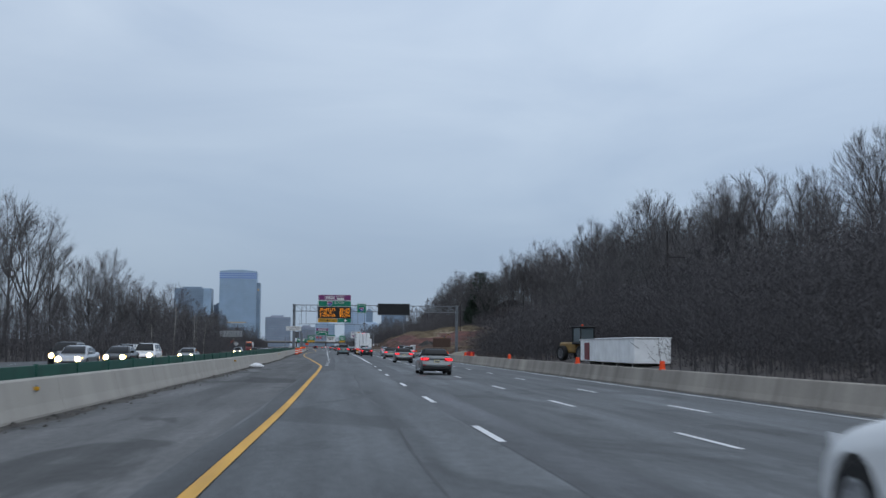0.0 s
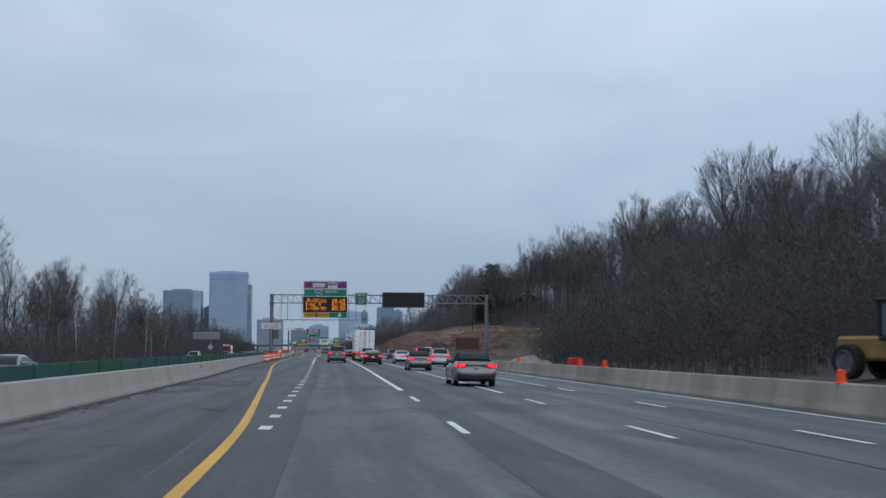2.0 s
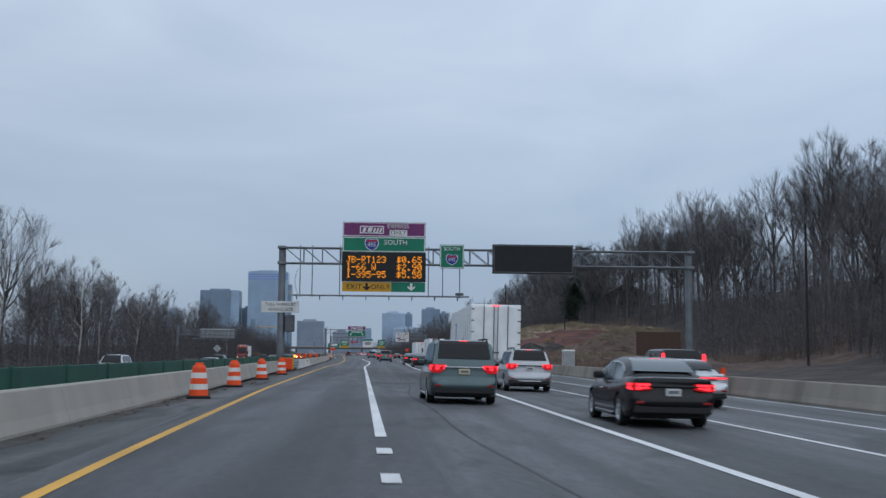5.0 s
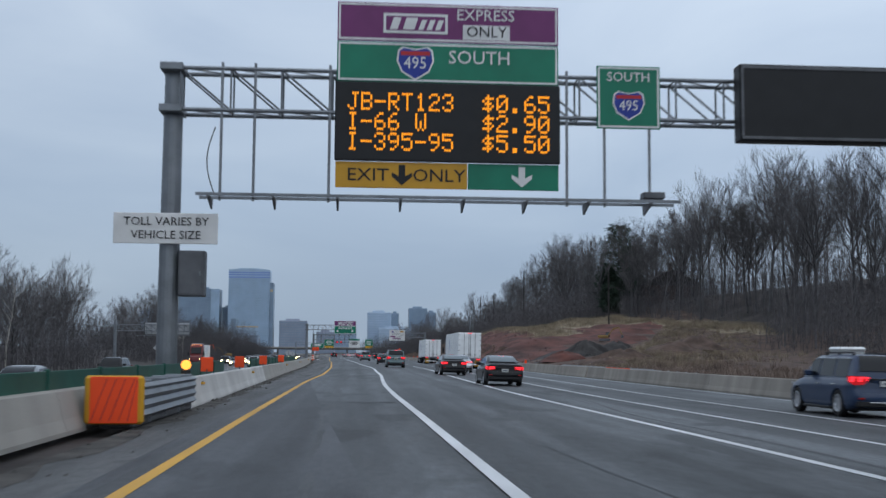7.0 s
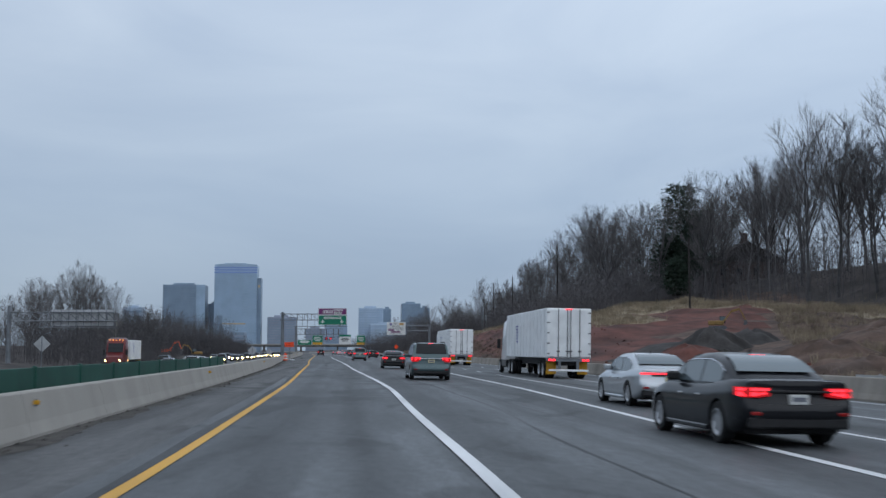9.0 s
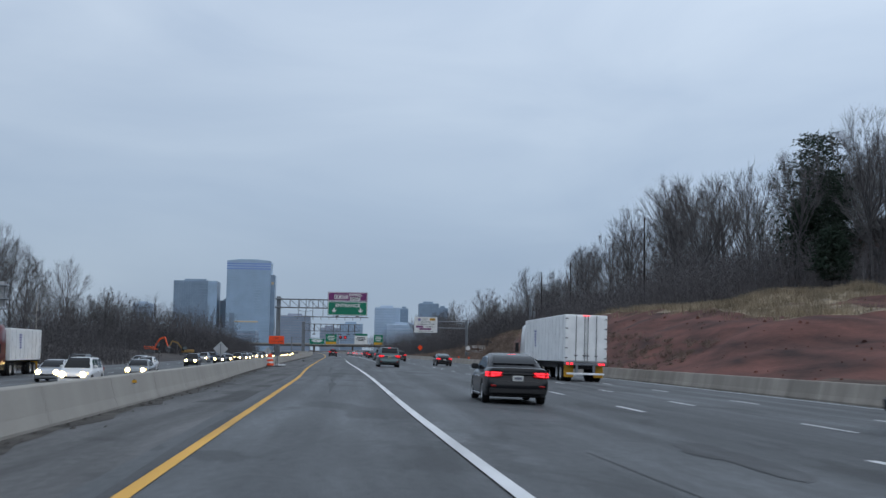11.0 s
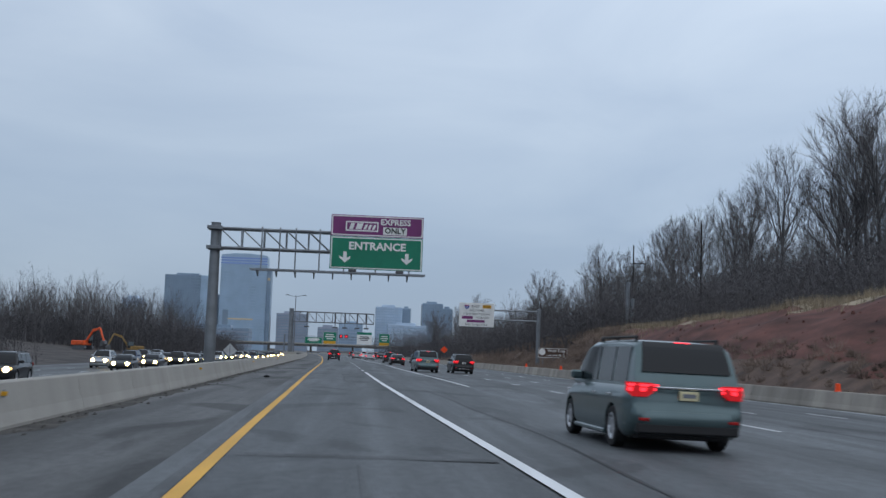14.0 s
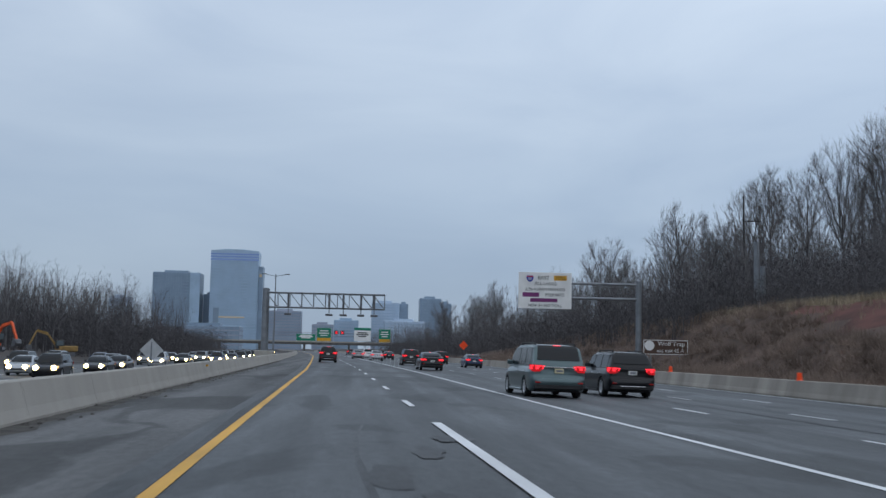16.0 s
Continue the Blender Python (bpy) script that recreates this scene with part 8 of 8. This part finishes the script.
for kind, colour, lane, y in oncoming:
    x = float(left_wall(y)) - lane
    yaw = 180 + (0.0 if y < 320 else 2.4 if y < 600 else 2.8)
    if (kind, colour) in front:
        park(copy_thing(front[kind, colour], Matrix.Identity(4)), x, y, yaw, False, opp_z(y))
    else:
        tag = f"{({'graphite': 'dark grey', 'blue': 'dark blue', 'pewter': 'grey', 'silver': 'silver', 'white': 'white', 'black': 'black'})[colour]} oncoming {'suv' if kind == 'suv' else 'saloon car'} with headlamps lit"
        front[kind, colour] = park(without(make_car(kind, colour, lamps="front", glass=CAR_GLASS, label=tag, group="oncoming traffic"), ("reflector", "boot_strip", "rear_valance")), x, y, yaw, False, opp_z(y))

# the far queue of oncoming cars, of which little but lamps and windscreens shows
queue = random.Random(77)
plain = []
for kind, colour in (("sedan", "black"), ("suv", "pewter"), ("sedan", "silver"), ("suv", "graphite")):
    tag = f"{({'black': 'black', 'pewter': 'grey', 'silver': 'silver', 'graphite': 'dark grey'})[colour]} {'suv' if kind == 'suv' else 'saloon car'} far down the oncoming queue, headlamps lit"
    car = make_car(kind, colour, lamps="front", glass=CAR_GLASS, label=tag, group="far oncoming queue")
    plain.append(without(car, ("door_handle", "mirror", "number_plate", "reflector", "roof_rail", "sill", "tail_lamp", "trim_strip", "window_trim", "boot_strip", "rear_", "side_window")))
for i in range(44):
    y = 660 + 7.6 * i
    k = i if i < 4 else queue.randrange(4)
    car = plain[k] if i < 4 else copy_thing(plain[k], Matrix.Identity(4))
    park(car, float(left_wall(y)) - (9.2, 12.8, 16.4)[i % 3] + queue.uniform(-0.3, 0.3), y + queue.uniform(-1.5, 1.5), 182.8, False, opp_z(y))


def lorry(m, colour, box_len, label, lit_front=False, box_h=2.85):
    """Tractor and box trailer; the trailer's rear at the origin, facing +y."""
    root = thing("articulated_lorry", m, label, "lorry")
    hw, z0, z1 = 1.30, 1.18, 1.18 + box_h
    s = Shape()
    s.box(-hw, hw, 0.05, box_len, z0, z1, 0.03)
    box = part("trailer_box", s, BOX_WHITE, root)
    for y in np.arange(0.6, box_len, 1.22):
        for sx in (-1, 1):
            s = Shape()
            s.box(min(sx * hw, sx * (hw + 0.008)), max(sx * hw, sx * (hw + 0.008)), y - 0.006, y + 0.006, z0 + 0.1, z1 - 0.1)
            part("seam", s, SIGN_BACK, box)
    for sx in (-1, 1):
        s = Shape()
        s.box(min(sx * 0.01, sx * (hw - 0.06)), max(sx * 0.01, sx * (hw - 0.06)), -0.03, 0.05, z0 + 0.08, z1 - 0.10, 0.012)
        d = part("rear_door", s, BOX_WHITE, box)
        for x in (0.10, 0.62):
            s = Shape()
            s.tube((sx * x, -0.06, z0 + 0.05), (sx * x, -0.06, z1 - 0.06), 0.022, n=6)
            s.box(sx * x - 0.10, sx * x + 0.10, -0.09, -0.04, z0 + 0.35, z0 + 0.42, 0.01)
            part("lock_rod", s, STEEL_DARK, d)
        for z in np.linspace(z0 + 0.25, z1 - 0.25, 5):
            s = Shape()
            s.box(sx * (hw - 0.10) - 0.08, sx * (hw - 0.10) + 0.08, -0.05, 0.0, z - 0.03, z + 0.03, 0.008)
            part("hinge", s, STEEL_DARK, d)
        s = Shape()
        s.box(min(sx * 0.62, sx * 1.2), max(sx * 0.62, sx * 1.2), 0.55, 0.58, 0.25, 1.05, 0.01)
        part("mudflap", s, SIGN_YELLOW, root)
        for x in (0.86, 1.10):
            s = Shape()
            s.box(sx * x - 0.08, sx * x + 0.08, -0.05, -0.01, z0 - 0.17, z0 - 0.05, 0.015)
            part("tail_lamp", s, TAIL_ON, root)
        s = Shape()
        s.box(min(sx * 0.45, sx * 0.60), max(sx * 0.45, sx * 0.60), -0.02, 0.10, 0.50, z0 - 0.05, 0.01)
        part("bumper_strut", s, STEEL, root)
    s = Shape()
    s.box(-hw, hw, -0.01, 0.14, z0 - 0.2, z0 - 0.01, 0.02)
    part("rear_frame", s, STEEL, root)
    s = Shape()
    s.box(-1.15, 1.15, -0.05, 0.05, 0.42, 0.54, 0.015)
    part("under_bumper", s, BOX_WHITE, root)
    for x in (-0.14, 0, 0.14):
        s = Shape()
        s.box(x - 0.05, x + 0.05, -0.03, 0.03, z1 - 0.09, z1 - 0.03, 0.01)
        part("marker_lamp", s, TAIL_ON, box)
    for i in range(6):
        s = Shape()
        s.box(-hw - 0.012, -hw, box_len * 0.70 - 0.35, box_len * 0.70 + 0.5 - 0.07 * i, z0 + 1.95 - 0.20 * i, z0 + 2.05 - 0.20 * i)
        part("logo_bar", s, SIGN_BLUE, box)
    s = Shape()
    s.box(-0.55, 0.55, 0.4, box_len + 3.2, 0.75, z0 - 0.02, 0.03)
    part("chassis", s, BLACK_TRIM, root)
    for sx in (-1, 1):
        for y in (1.6, 2.9, box_len - 1.9, box_len - 0.6, box_len + 3.9):
            for x in ((1.08,) if y > box_len else (1.08, 0.74)):
                wheel(root, sx * x, y, 0.50, 0.28, side=sx)
    # tractor: sleeper, cab, bonnet with a swept fairing
    prof = [(box_len + 0.9, 0.95, 3.75, 1.20), (box_len + 1.3, 0.95, 3.95, 1.22), (box_len + 2.1, 0.95, 3.85, 1.22), (box_len + 2.8, 0.95, 3.35, 1.18), (box_len + 3.2, 0.95, 2.75, 1.14), (box_len + 3.45, 0.95, 2.05, 1.10), (box_len + 4.4, 0.80, 1.80, 1.02), (box_len + 5.0, 0.60, 1.55, 0.92), (box_len + 5.2, 0.50, 1.15, 0.85)]
    rows = []
    for y, zl, zt, w in prof:
        half = [(w, zl), (w, zl + 0.5 * (zt - zl)), (w * 0.97, zt - 0.25), (w * 0.82, zt - 0.04), (w * 0.4, zt)]
        rows.append([(x, y, z) for x, z in half] + [(-x, y, z) for x, z in reversed(half)])
    s = Shape()
    s.sweep(rows, close=True)
    cab = part("cab", s, PAINT[colour], root, smooth=True)
    mod = cab.modifiers.new("edges", "EDGE_SPLIT")
    mod.split_angle = radians(40)
    for sx in (-1, 1):
        s = Shape()
        s.poly([(sx * 1.175, box_len + 2.35, 1.95), (sx * 1.16, box_len + 3.15, 1.95), (sx * 1.15, box_len + 3.0, 2.55), (sx * 1.165, box_len + 2.45, 2.60)])
        part("side_window", s, CAR_GLASS, cab, fix=False)
        s = Shape()
        s.box(min(sx * 1.25, sx * 1.50), max(sx * 1.25, sx * 1.50), box_len + 3.25, box_len + 3.38, 1.75, 2.45, 0.03)
        part("mirror", s, BLACK_TRIM, cab)
        s = Shape()
        s.box(min(sx * 0.9, sx * 1.2), max(sx * 0.9, sx * 1.2), box_len + 0.8, box_len + 3.0, 0.45, 0.95, 0.05)
        part("side_skirt", s, PAINT["graphite"], cab)
        s = Shape()
        s.box(min(sx * 0.62, sx * 0.90), max(sx * 0.62, sx * 0.90), box_len + 4.95, box_len + 5.12, 0.92, 1.18, 0.04)
        part("headlamp", s, HEAD_ON if lit_front else AMBER_ON, cab)
    s = Shape()
    rows = []
    for y, z in ((box_len + 3.50, 2.10), (box_len + 3.27, 2.72), (box_len + 2.92, 3.22)):
        rows.append([(x, y + 0.02 - abs(x) * 0.06, z + 0.02) for x in (-0.92, -0.4, 0, 0.4, 0.92)])
    s.sweep(rows, cap=False)
    part("windscreen", s, CAR_GLASS, cab, fix=False)
    s = Shape()
    s.box(-0.95, 0.95, box_len + 4.9, box_len + 5.3, 0.38, 0.72, 0.06)
    part("front_bumper", s, PAINT["graphite"], cab)
    if lit_front:
        for x in (-0.8, -0.4, 0, 0.4, 0.8):
            s = Shape()
            s.box(x - 0.07, x + 0.07, box_len + 2.55, box_len + 2.72, 3.60, 3.70, 0.02)
            part("roof_lamp", s, AMBER_ON, cab)
    return root


yl = 341.0
# Three white lorries stand for one: the moving lorry, added twice more.
lorry(pose(8.9, 210.0, float(road_z(8.9, 210)), 0, 1.1, 0), "white", 14.2, "white articulated lorry with a plain box trailer")
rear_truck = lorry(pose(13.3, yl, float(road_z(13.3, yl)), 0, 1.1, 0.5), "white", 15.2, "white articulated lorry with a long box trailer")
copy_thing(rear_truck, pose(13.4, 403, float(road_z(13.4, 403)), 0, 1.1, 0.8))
lorry(pose(-28.6, 434, opp_z(434), 0, 0, 182.0), "red", 9.5, "oncoming lorry with a dark red cab and white box", True, 2.5)
